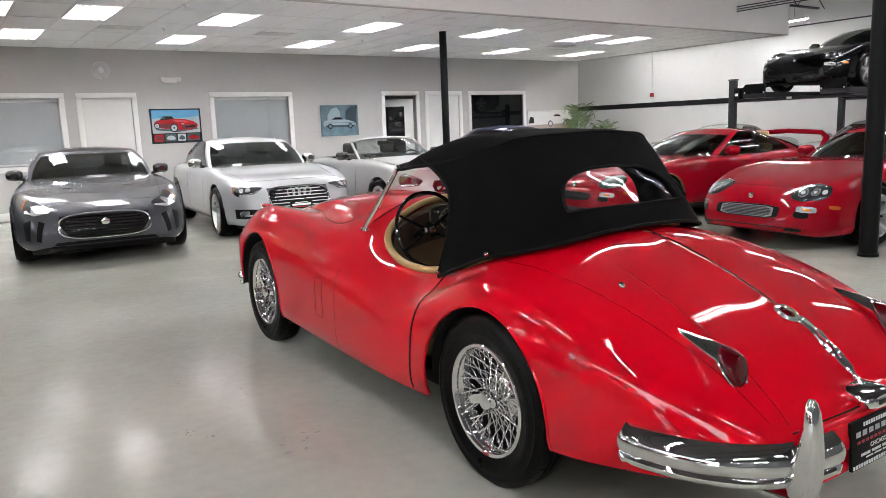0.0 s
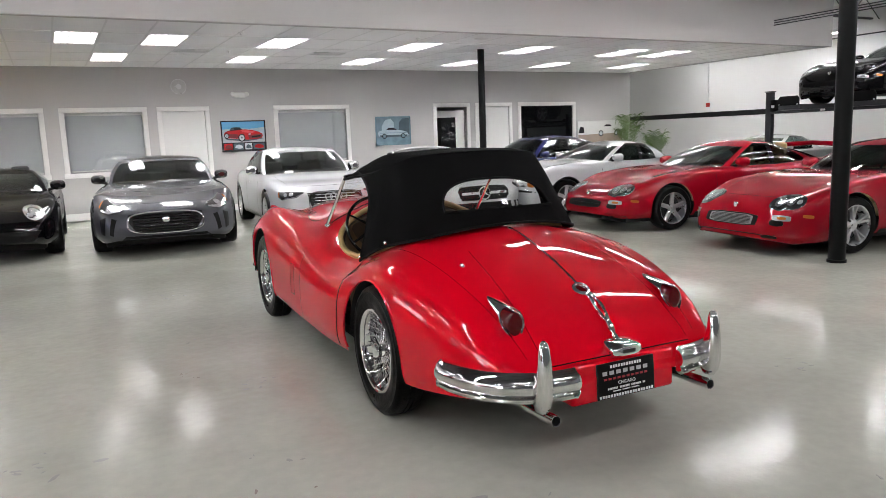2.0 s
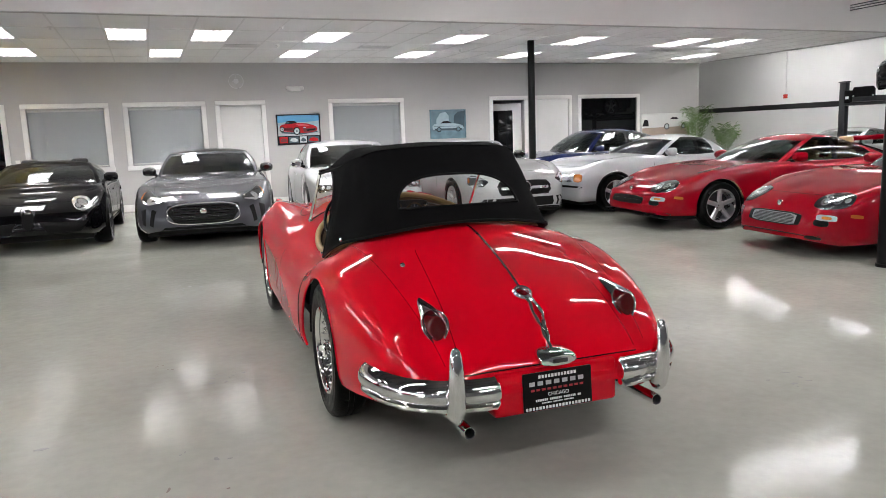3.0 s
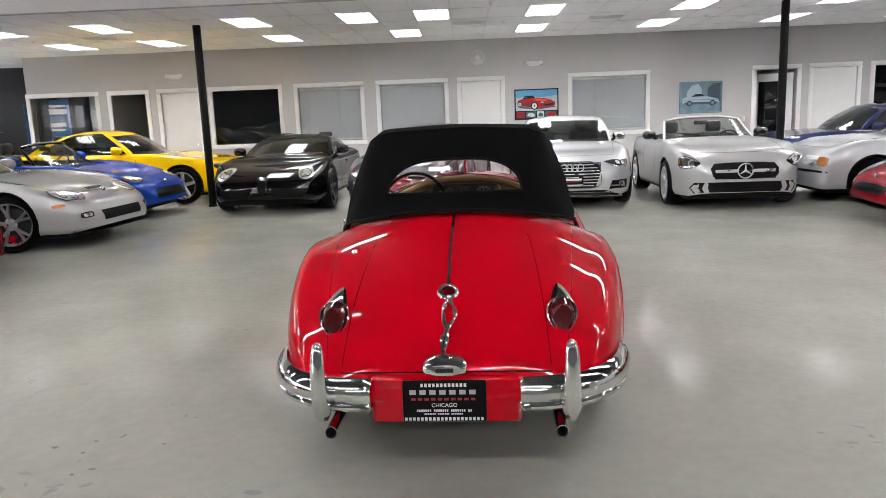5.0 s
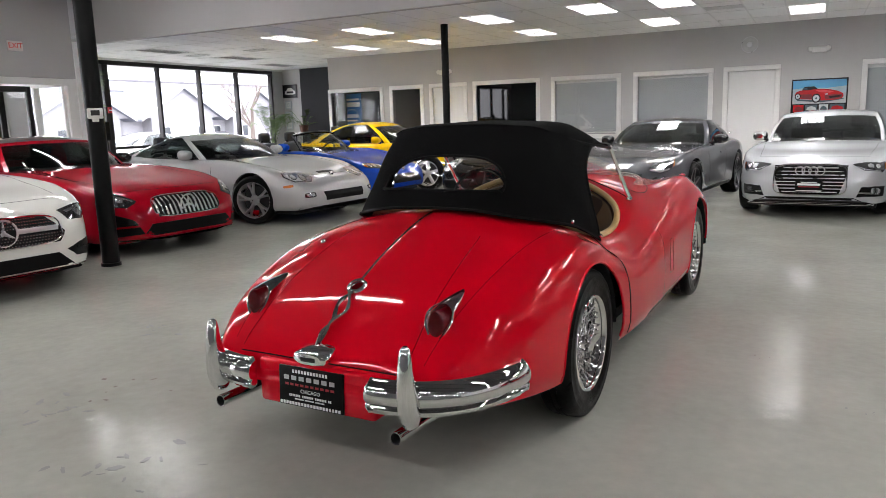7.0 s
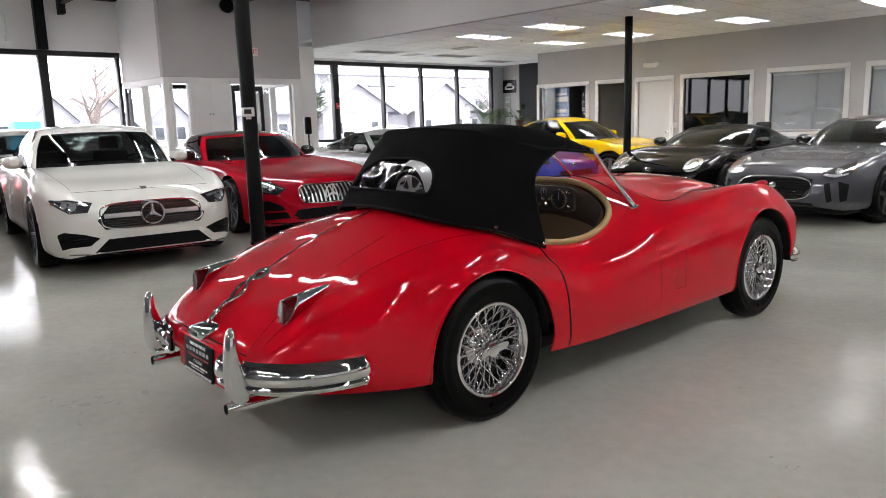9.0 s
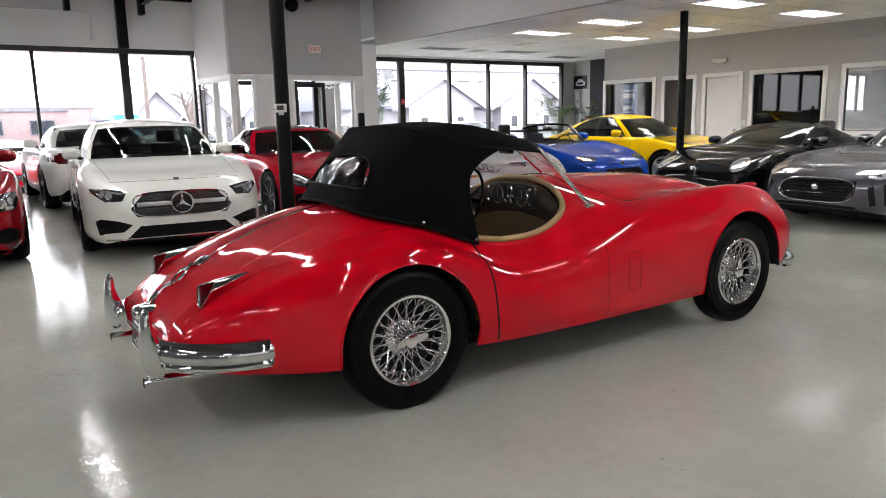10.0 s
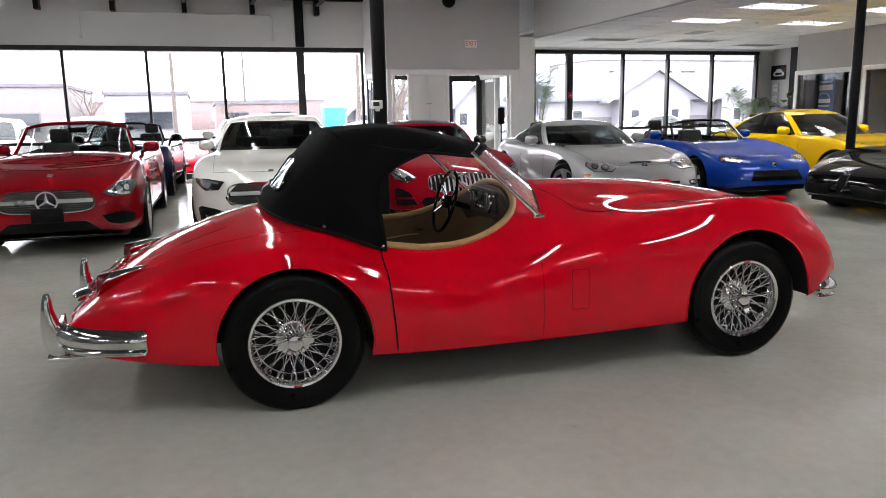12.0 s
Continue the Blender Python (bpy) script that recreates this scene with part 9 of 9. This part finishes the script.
def palm(x, y, z0, height, n, label, pot_r=0.17, spread=0.75, seed=1):
    random.seed(seed)
    t = thing("potted_palm", label, "plant", Matrix.Translation((x, y, z0)), "plants")
    part("pot", lathe([(0.0, 0.0), (pot_r * 0.75, 0.0), (pot_r, 0.3), (pot_r * 1.06, 0.31), (pot_r * 1.06, 0.34), (pot_r * 0.9, 0.34), (pot_r * 0.88, 0.29), (0, 0.29)], n=20), M["pot"], t)
    bm_ = bmesh.new()
    for k in range(5):
        a = math.tau * k / 5
        add_tube(bm_, [(0.05 * math.cos(a), 0.05 * math.sin(a), 0.28), (0.09 * math.cos(a + 0.5), 0.09 * math.sin(a + 0.5), height * 0.45)], [0.016, 0.010], 6)
    part("stem", bm_, M["leaf"], t)
    for k in range(n):
        bm_ = bmesh.new()
        a = math.tau * k / n * 2.4 + random.uniform(-0.3, 0.3)
        b0 = height * random.uniform(0.28, 0.55)
        frond(bm_, (0.06 * math.cos(a), 0.06 * math.sin(a), b0), a, spread * random.uniform(0.6, 1.0), (height - b0) * random.uniform(0.55, 1.0), wide=0.17)
        part("frond", bm_, M["leaf"], t)


palm(-13.45, 13.9, floor_z(-13.4), 1.95, 16, "tall green areca palm in a brown pot", seed=2)
palm(-13.4, 7.65, floor_z(-13.4), 2.55, 16, "tall sparse palm beside the entrance", spread=0.6, seed=5)
palm(11.55, 12.45, floor_z(11.6), 1.95, 13, "green palm in the corner by the mural", seed=9, spread=0.5)
palm(12.5, 12.4, floor_z(12.5), 1.45, 11, "low light green palm by the white wall", seed=12, spread=0.42)
t = thing("plant_stand", "black plant stand in the alcove", "plant stand", Matrix.Translation((-13.05, 14.95, floor_z(-13))))
part("top", box(-0.2, 0.2, -0.2, 0.2, 0.97, 1.0, 0.005), M["plastic"], t)
for a in (-0.17, 0.17):
    for b in (-0.17, 0.17):
        part("leg", box(a - 0.015, a + 0.015, b - 0.015, b + 0.015, 0.0, 0.97, 0.003), M["plastic"], t)
t = thing("potted_plant", "broad-leaved green plant in a terracotta pot", "plant", Matrix.Translation((-13.05, 14.95, floor_z(-13) + 1.0)), "plants")
part("pot", lathe([(0.0, 0.0), (0.10, 0.0), (0.14, 0.26), (0.15, 0.28), (0.12, 0.28), (0, 0.24)], n=20), M["pot"], t)
random.seed(4)
for k in range(15):
    bm_ = bmesh.new()
    a, el = random.uniform(0, math.tau), random.uniform(0.2, 1.2)
    d = Vector((math.cos(a) * math.cos(el), math.sin(a) * math.cos(el), math.sin(el)))
    b0 = Vector((0, 0, 0.25))
    c0 = b0 + d * random.uniform(0.3, 0.5)
    add_tube(bm_, [b0, c0], 0.005, 4)
    s_ = d.cross(Vector((0, 0, 1))).normalized()
    n_ = 6
    rows_ = []
    for q in range(n_ + 1):
        f_ = q / n_
        w_ = 0.07 * math.sin(math.pi * (0.05 + 0.93 * f_)) + 0.003
        c = c0 + d * 0.26 * f_ + Vector((0, 0, -0.12 * f_ * f_))
        rows_.append([c - s_ * w_, c + Vector((0, 0, -0.012)), c + s_ * w_])
    add_rings(bm_, rows_, close=False)
    part("leaf", bm_, M["leaf"], t)
# black paddle on a slim stand between two cars
t = thing("display_stand", "slim black stand with a rounded paddle", "stand", Matrix.Translation((-9.34, 4.97, floor_z(-9.34))))
part("foot", lathe([(0.0, 0.0), (0.16, 0.0), (0.16, 0.012), (0.03, 0.03), (0.0, 0.03)], n=24), M["plastic"], t)
part("pole", tube([(0, 0, 0.03), (0, 0, 1.2)], 0.014, 8), M["plastic"], t)
part("paddle", box(-0.03, 0.03, -0.065, 0.065, 1.16, 1.47, 0.028, 3), M["plastic"], t)

# --- four-post lift with a black coupe on it
LZ = 1.74
t = thing("car_lift", "dark four-post car lift carrying a black coupe", "car lift", Matrix.Translation((0, 0.08, -0.03)))
for x in (10.25, 14.6):
    for y in (3.95, 6.78):
        zf = floor_z(x)
        ps = part("post", box(x - 0.055, x + 0.055, y - 0.07, y + 0.07, zf, 2.12, 0.012), M["lift_blue"], t)
        part("post_foot", box(x - 0.16, x + 0.16, y - 0.14, y + 0.14, zf - 0.003, zf + 0.012), M["lift_blue"], ps)
        part("post_cap", box(x - 0.07, x + 0.07, y - 0.085, y + 0.085, 2.12, 2.14, 0.004), M["lift_blue"], ps)
        part("latch_box", box(x - 0.09, x + 0.09, (y - 0.2) if y > 5 else (y + 0.07), (y - 0.07) if y > 5 else (y + 0.2), LZ - 0.02, LZ + 0.22, 0.015), M["plastic"], ps)
        part("sticker", box(x - 0.0915, x - 0.0902, (y - 0.17) if y > 5 else (y + 0.1), (y - 0.1) if y > 5 else (y + 0.17), LZ + 0.06, LZ + 0.11), M["ink_white"], ps, "small white sticker")
        if y < 5 and x < 12:
            for k in range(5):
                part("print_bar", box(x - 0.0565, x - 0.0552, y - 0.03, y + 0.03, 1.42 + 0.1 * k, 1.48 + 0.1 * k), M["ink_white"], ps)
    part("cross_beam", box(x - 0.08, x + 0.08, 4.02, 6.71, LZ - 0.06, LZ - 0.002, 0.008), M["lift_blue"], t)
for y in (4.62, 6.12):
    part("runway", box(9.95, 14.9, y - 0.24, y + 0.24, LZ, LZ + 0.10, 0.008), M["lift_blue"], t)
    bm = bmesh.new()
    add_rings(bm, [[(x_, y + a, LZ + 0.085 + b) for a, b in ((-0.23, 0), (0.23, 0), (0.23, 0.13), (0.19, 0.18), (-0.19, 0.18), (-0.23, 0.13))] for x_ in (9.93, 9.948)])
    bmesh.ops.recalc_face_normals(bm, faces=bm.faces)
    ws = part("wheel_stop", bm, M["plastic"], t, "black plate at the runway's end")
    for a in (-0.2, 0.2):
        part("bolt", lathe([(0.0, -0.012), (0.016, -0.01), (0.02, 0.0)], "x", 10, (9.93, y + a, LZ + 0.10)), M["chrome"], ws)
part("sticker", box(10.165, 10.1685, 5.5, 5.6, LZ - 0.045, LZ - 0.008), M["ink_white"], t, "small white sticker")
lit = [(n, x, z, shape, "lamp_inner" if n == "fog_bulb" else m_, d) for n, x, z, shape, m_, d in supra["lamps"]]
ml = Matrix.Translation((13.72, 5.50, LZ + 0.07)) @ Matrix.Rotation(radians(88), 4, "Z")
car("sports_car", "black sports coupe raised on the car lift", dict(supra, paint="black", interior="seat_black", low=0.10, lamps=lit, front=[("lower_intake", 0, 0.36, box4(0.5, 0.05, 4), "plastic", 0.006)], grille=None), ml, "cars by the white wall")

# conduits that leave the bulkhead towards the roof of the hall
t = thing("conduit", "three dark conduits leaving the bulkhead side by side", "conduit", Matrix.Translation((10.27, 0, 0)))
for z in (3.425, 3.47, 3.515):
    part("pipe", tube([(0, 6.85, z), (0, 2.0, z)], 0.011, 7), M["steel_dark"], t)
# dark pipe along the top of the white wall
t = thing("wall_pipe", "dark pipe along the top of the white wall", "pipe", Matrix.Translation((X_E - 0.03, 0, 3.58)))
part("pipe", tube([(0, -8.9, 0), (0, 17.1, 0)], 0.018, 7), M["steel_dark"], t)
for y in (-6, -2, 2, 6, 10, 14):
    part("clip", box(-0.01, 0.03, y - 0.015, y + 0.015, -0.03, 0.03), M["steel_dark"], t)

# ---------------------------------------------------------------- the street outside
GZ = -0.10
bm = bmesh.new()
add_box(bm, -1500, 1500, -1500, 1500, GZ - 1.0, GZ - 0.06)
tagged(part("ground", bm, M["asphalt"], smooth=False), "grey asphalt car park and street", "ground", kind="structure")
tagged(part("pavement", box(-16.2, X_W - 0.2, Y_S - 8, 30, GZ - 0.06, 0.06, 0.01), mat("pale_concrete_pavement", (0.56, 0.56, 0.55), rough=0.9, var=0.1, var_scale=1.0), smooth=False), "pale concrete pavement under the windows", "pavement", kind="structure")
bm = box(X_W - 1.5, X_W - 0.12, Y_S, 16, 2.98, 3.5)
tagged(part("canopy", bm, M["wall_white"], smooth=False), "white soffit of the outside canopy", "canopy", kind="structure")
for y in (-5.2, -2.5, 0.0, 2.4, 9.6, 12.4):
    tt_ = thing("soffit_lamp", "small round recessed lamp in the canopy", "lamp", Matrix.Translation((X_W - 0.75, y, 2.98)), "canopy lamps")
    part("ring", lathe([(0.09, 0.0), (0.09, -0.012), (0.07, -0.012), (0.07, 0.0)], n=20), M["tee"], tt_)
    part("bulb", lathe([(0.0, -0.01), (0.07, -0.008), (0.07, 0.0), (0.0, 0.0)], n=18), mat("lit_soffit_lamp", (1, 1, 1), emit=6.0), tt_)


def gabled_house(x, y0, y1, eave, ridge, gables, depth=12):
    """A long low office house whose street front carries gables."""
    t = thing("office_house", "pale low office house with blue-grey gabled roof", "house", Matrix.Translation((x, 0, GZ - 0.06)))
    part("wall", box(-depth, 0, y0, y1, 0, eave), M["siding"], t)
    part("base_band", box(0.0, 0.08, y0, y1, 0, 1.1), M["stone_band"], t)
    bm_ = bmesh.new()
    ring = [(0.6, eave - 0.1), (-depth / 2, ridge), (-depth - 0.6, eave - 0.1), (-depth - 0.6, eave - 0.35), (0.6, eave - 0.35)]
    add_rings(bm_, [[(a, y0 - 0.5, b) for a, b in ring], [(a, y1 + 0.5, b) for a, b in ring]])
    bmesh.ops.recalc_face_normals(bm_, faces=bm_.faces)
    part("roof", bm_, M["shingle"], t)
    for gy, half, apex in gables:
        bm_ = bmesh.new()
        tri_ = [(gy - half, eave - 0.3), (gy, apex), (gy + half, eave - 0.3)]
        add_rings(bm_, [[(1.3, a, b) for a, b in tri_], [(-depth / 2, a, b) for a, b in tri_]])
        bmesh.ops.recalc_face_normals(bm_, faces=bm_.faces)
        g_ = part("gable", bm_, M["siding"], t)
        part("gable_wall", box(0.0, 1.25, gy - half * 0.8, gy + half * 0.8, 0.0, eave - 0.3), M["siding"], g_)
        for s in (-1, 1):
            bm_ = bmesh.new()
            sl = [(gy + s * (half + 0.5), eave - 0.30 - 0.5 * (apex - eave + 0.3) / half), (gy, apex + 0.04), (gy, apex + 0.30), (gy + s * (half + 0.5), eave - 0.05 - 0.5 * (apex - eave + 0.3) / half)]
            add_rings(bm_, [[(1.7, a, b) for a, b in sl], [(-depth / 2, a, b) for a, b in sl]])
            bmesh.ops.recalc_face_normals(bm_, faces=bm_.faces)
            part("gable_roof", bm_, M["shingle"], g_)
            bm_ = bmesh.new()
            add_rings(bm_, [[(1.8, a, b) for a, b in sl], [(1.7, a, b) for a, b in sl]])
            part("fascia", bm_, M["poster_white"], g_)
        for k in (-0.45, 0.45):
            w_ = part("window", box(1.25, 1.32, gy + half * k - 0.45, gy + half * k + 0.45, 0.55, min(1.75, eave - 0.35), 0.02), M["trim"], g_)
            part("pane", box(1.32, 1.335, gy + half * k - 0.38, gy + half * k + 0.38, 0.62, min(1.68, eave - 0.42)), M["house_glass"], w_)
    n = int((y1 - y0) / 3.4)
    for k in range(n):
        wy = y0 + 1.7 + 3.4 * k
        if all(abs(wy - g[0]) > g[1] for g in gables):
            w_ = part("window", box(0.0, 0.06, wy - 0.5, wy + 0.5, 0.5, min(1.75, eave - 0.35), 0.02), M["trim"], t)
            part("pane", box(0.06, 0.075, wy - 0.43, wy + 0.43, 0.57, min(1.68, eave - 0.42)), M["house_glass"], w_)


gabled_house(-55, 29.5, 80, 2.85, 5.3, [(38.3, 4.6, 5.1), (49.3, 4.8, 5.3), (60.0, 4.8, 5.2), (71, 4.8, 5.2)])
gabled_house(-62, 12.0, 27, 2.4, 4.4, [(14.3, 2.1, 4.2), (18.4, 2.1, 4.2), (23.5, 2.1, 4.2)])
gabled_house(-95, 1.5, 11, 1.6, 3.1, [(5.1, 3.0, 3.1)])


def flat_block(name, label, x, y0, y1, h, material, win, depth=14, wz=(0.9, 2.2)):
    t = thing(name, label, "building", Matrix.Translation((x, 0, GZ - 0.06)))
    part("wall", box(-depth, 0, y0, y1, 0, h, 0.02), material, t)
    part("coping", box(-depth - 0.1, 0.12, y0 - 0.1, y1 + 0.1, h, h + 0.25, 0.02), M["stone_band"], t)
    for a, b in win:
        w_ = part("window", box(0.0, 0.06, a, b, *wz), M["stone_band"], t)
        part("pane", box(0.06, 0.075, a + 0.08, b - 0.08, wz[0] + 0.08, wz[1] - 0.08), M["house_glass"], w_)
    return t


flat_block("shop_building", "beige flat-roofed shop building across the street", -50, -30, -8.8, 3.8, M["beige"], [(-28, -25), (-23.5, -20.5), (-18.5, -15.5), (-13.2, -10.2)])
flat_block("shop_building", "pale flat-roofed shop building with wide windows", -52, -6.6, -1.2, 3.3, M["siding"], [(-5.4, -2.2)])
flat_block("apartment_building", "long white two-storey building in the distance", -95, 55, 130, 9.0, M["siding"], [(58 + 4.2 * k, 60.6 + 4.2 * k) for k in range(16)], wz=(6.0, 7.6))
flat_block("brick_shop", "low faded red roofed building far away", -70, 1.0, 9.0, 2.9, M["red_roof"], [(2, 4), (6, 8)])
flat_block("brick_shop", "low faded red roofed building far away", -110, -20, 40, 4.0, M["red_roof"], [])


def bare_tree(x, y, h, seed, spread=0.55, depth=5, thick=0.022):
    random.seed(seed)
    t = thing("bare_tree", "leafless grey-brown street tree", "tree", Matrix.Translation((x, y, GZ - 0.08)), "bare trees")
    trunk, limbs, twigs = bmesh.new(), bmesh.new(), bmesh.new()

    def grow(p, d, ln, r, level):
        n = 4
        pts = [p]
        for k in range(n):
            d = (d + Vector((random.uniform(-1, 1), random.uniform(-1, 1), random.uniform(-0.3, 0.6))) * 0.16).normalized()
            pts.append(pts[-1] + d * ln / n)
        rs = [r * (1 - 0.45 * k / n) for k in range(n + 1)]
        add_tube(trunk if level == 0 else limbs if level < 3 else twigs, pts, rs, 8 if level == 0 else 5 if level < 3 else 3)
        if level >= depth:
            return
        for k in range(5 if level < 2 else 3):
            a = random.uniform(0, math.tau)
            side = Vector((math.cos(a), math.sin(a), random.uniform(0.1, 0.7))).normalized()
            nd = (d * (1 - spread) + side * spread).normalized()
            q = random.choice(pts[2:]) if k else pts[-1]
            grow(q, nd, ln * random.uniform(0.6, 0.8), rs[-1] * random.uniform(0.65, 0.85), level + 1)
    grow(Vector((0, 0, 0)), Vector((0, 0, 1)), h * 0.33, h * thick, 0)
    part("trunk", trunk, M["bark"], t)
    part("limb", limbs, M["bark"], t)
    tw = part("crown", twigs, M["bark"], t)
    tw["kind"] = "stuff"


bare_tree(-43.5, 11.8, 9.5, 5, spread=0.6, depth=5, thick=0.034)
bare_tree(-34, 36.5, 8.5, 8)
bare_tree(-42, -6.2, 5.5, 14)
bare_tree(-60, 2.5, 5.0, 21)
bare_tree(-37, 52, 8.0, 33)
bare_tree(-80, -2, 6, 35, depth=4)
bare_tree(-85, 6, 6.5, 37, depth=4)
# brush on the skyline
bm = bmesh.new()
random.seed(6)
for k in range(900):
    x, y = -120 + random.uniform(-6, 6), random.uniform(-70, 60)
    hgt = 3.6 + 1.6 * noise.noise(Vector((y * 0.06, 0, 0))) + random.uniform(-0.6, 0.6)
    p = Vector((x, y, GZ))
    for j in range(3):
        q = p + Vector((random.uniform(-1, 1), random.uniform(-1.4, 1.4), hgt * random.uniform(0.7, 1.0)))
        add_tube(bm, [p + Vector((0, 0, 0)), q], [0.12, 0.03], 3)
tagged(part("far_woods", bm, M["hedge"]), "distant leafless brush along the skyline", "woods", kind="stuff")
for x, y, h in ((-46, -1.9, 8.5), (-40, 8.6, 9.0), (-75, 4.0, 9.0), (-30, 34, 8)):
    t = thing("utility_pole", "grey utility pole by the street", "utility pole", Matrix.Translation((x, y, GZ - 0.08)), "utility poles")
    part("pole", tube([(0, 0, 0), (0, 0, h)], [0.13, 0.08], 8), M["bark"], t)
    part("cross_arm", box(-0.05, 0.05, -0.9, 0.9, h - 0.7, h - 0.58), M["bark"], t)
t = thing("portable_toilet", "light blue portable toilet with a white roof", "portable toilet", Matrix.Translation((-33, 5.85, GZ - 0.06)))
part("cabin", box(-0.55, 0.55, -0.5, 0.5, 0, 2.0, 0.03), M["toilet_blue"], t)
part("roof", box(-0.58, 0.58, -0.53, 0.53, 2.0, 2.2, 0.06), M["poster_white"], t)
part("door", box(0.55, 0.57, -0.35, 0.35, 0.1, 1.9, 0.01), M["toilet_blue"], t)
suv = dict(paint="white", wb=2.85, fo=0.9, ro=0.95, hw=0.96, H=1.72, hood=1.1, nose=0.86, deck=1.15, tail=1.05, cowl=0.5, rear=-0.68, roof0=1.75, roof1=-0.35, belt=1.08, wr=0.7, r=0.37, rim=0.24, glass="glass",
    front=[("grille", 0, 0.66, box4(0.42, 0.12, 4), "plastic", 0.006)], lamps=[("headlight", 0.68, 0.78, box4(0.16, 0.06, 4), "lamp_inner", 0.006)])


def outside(x, y, heading, wb):
    a = radians(heading)
    return Matrix.Translation((x - wb / 2 * math.cos(a), y - wb / 2 * math.sin(a), GZ - 0.06)) @ Matrix.Rotation(a - math.pi / 2, 4, "Z")


for y, hd_ in ((-5.9, 4), (-3.35, -3), (-8.4, 2)):
    car("parked_suv", "white sport utility car parked outside the window", suv, outside(-19.6, y, hd_, 2.85), "cars outside")
car("parked_car", "red low sports car parked outside the window", dict(supra, paint="red", spoiler=False), outside(-18.9, -0.15, 0, 2.55), "cars outside")
car("parked_car", "white sedan parked outside the entrance", dict(cls, badge=("disc", 0.6, 0.04), wing=None), outside(-20.5, 5.4, 95, 2.94), "cars outside")
car("parked_car", "white sedan parked outside the window", dict(cls, badge=("disc", 0.6, 0.04), wing=None), outside(-21.5, 17.0, 90, 2.94), "cars outside")
car("parked_car", "silver sedan parked outside the window", dict(cls, paint="silver", badge=("disc", 0.6, 0.04), wing=None), outside(-21.0, 11.0, 92, 2.94), "cars outside")
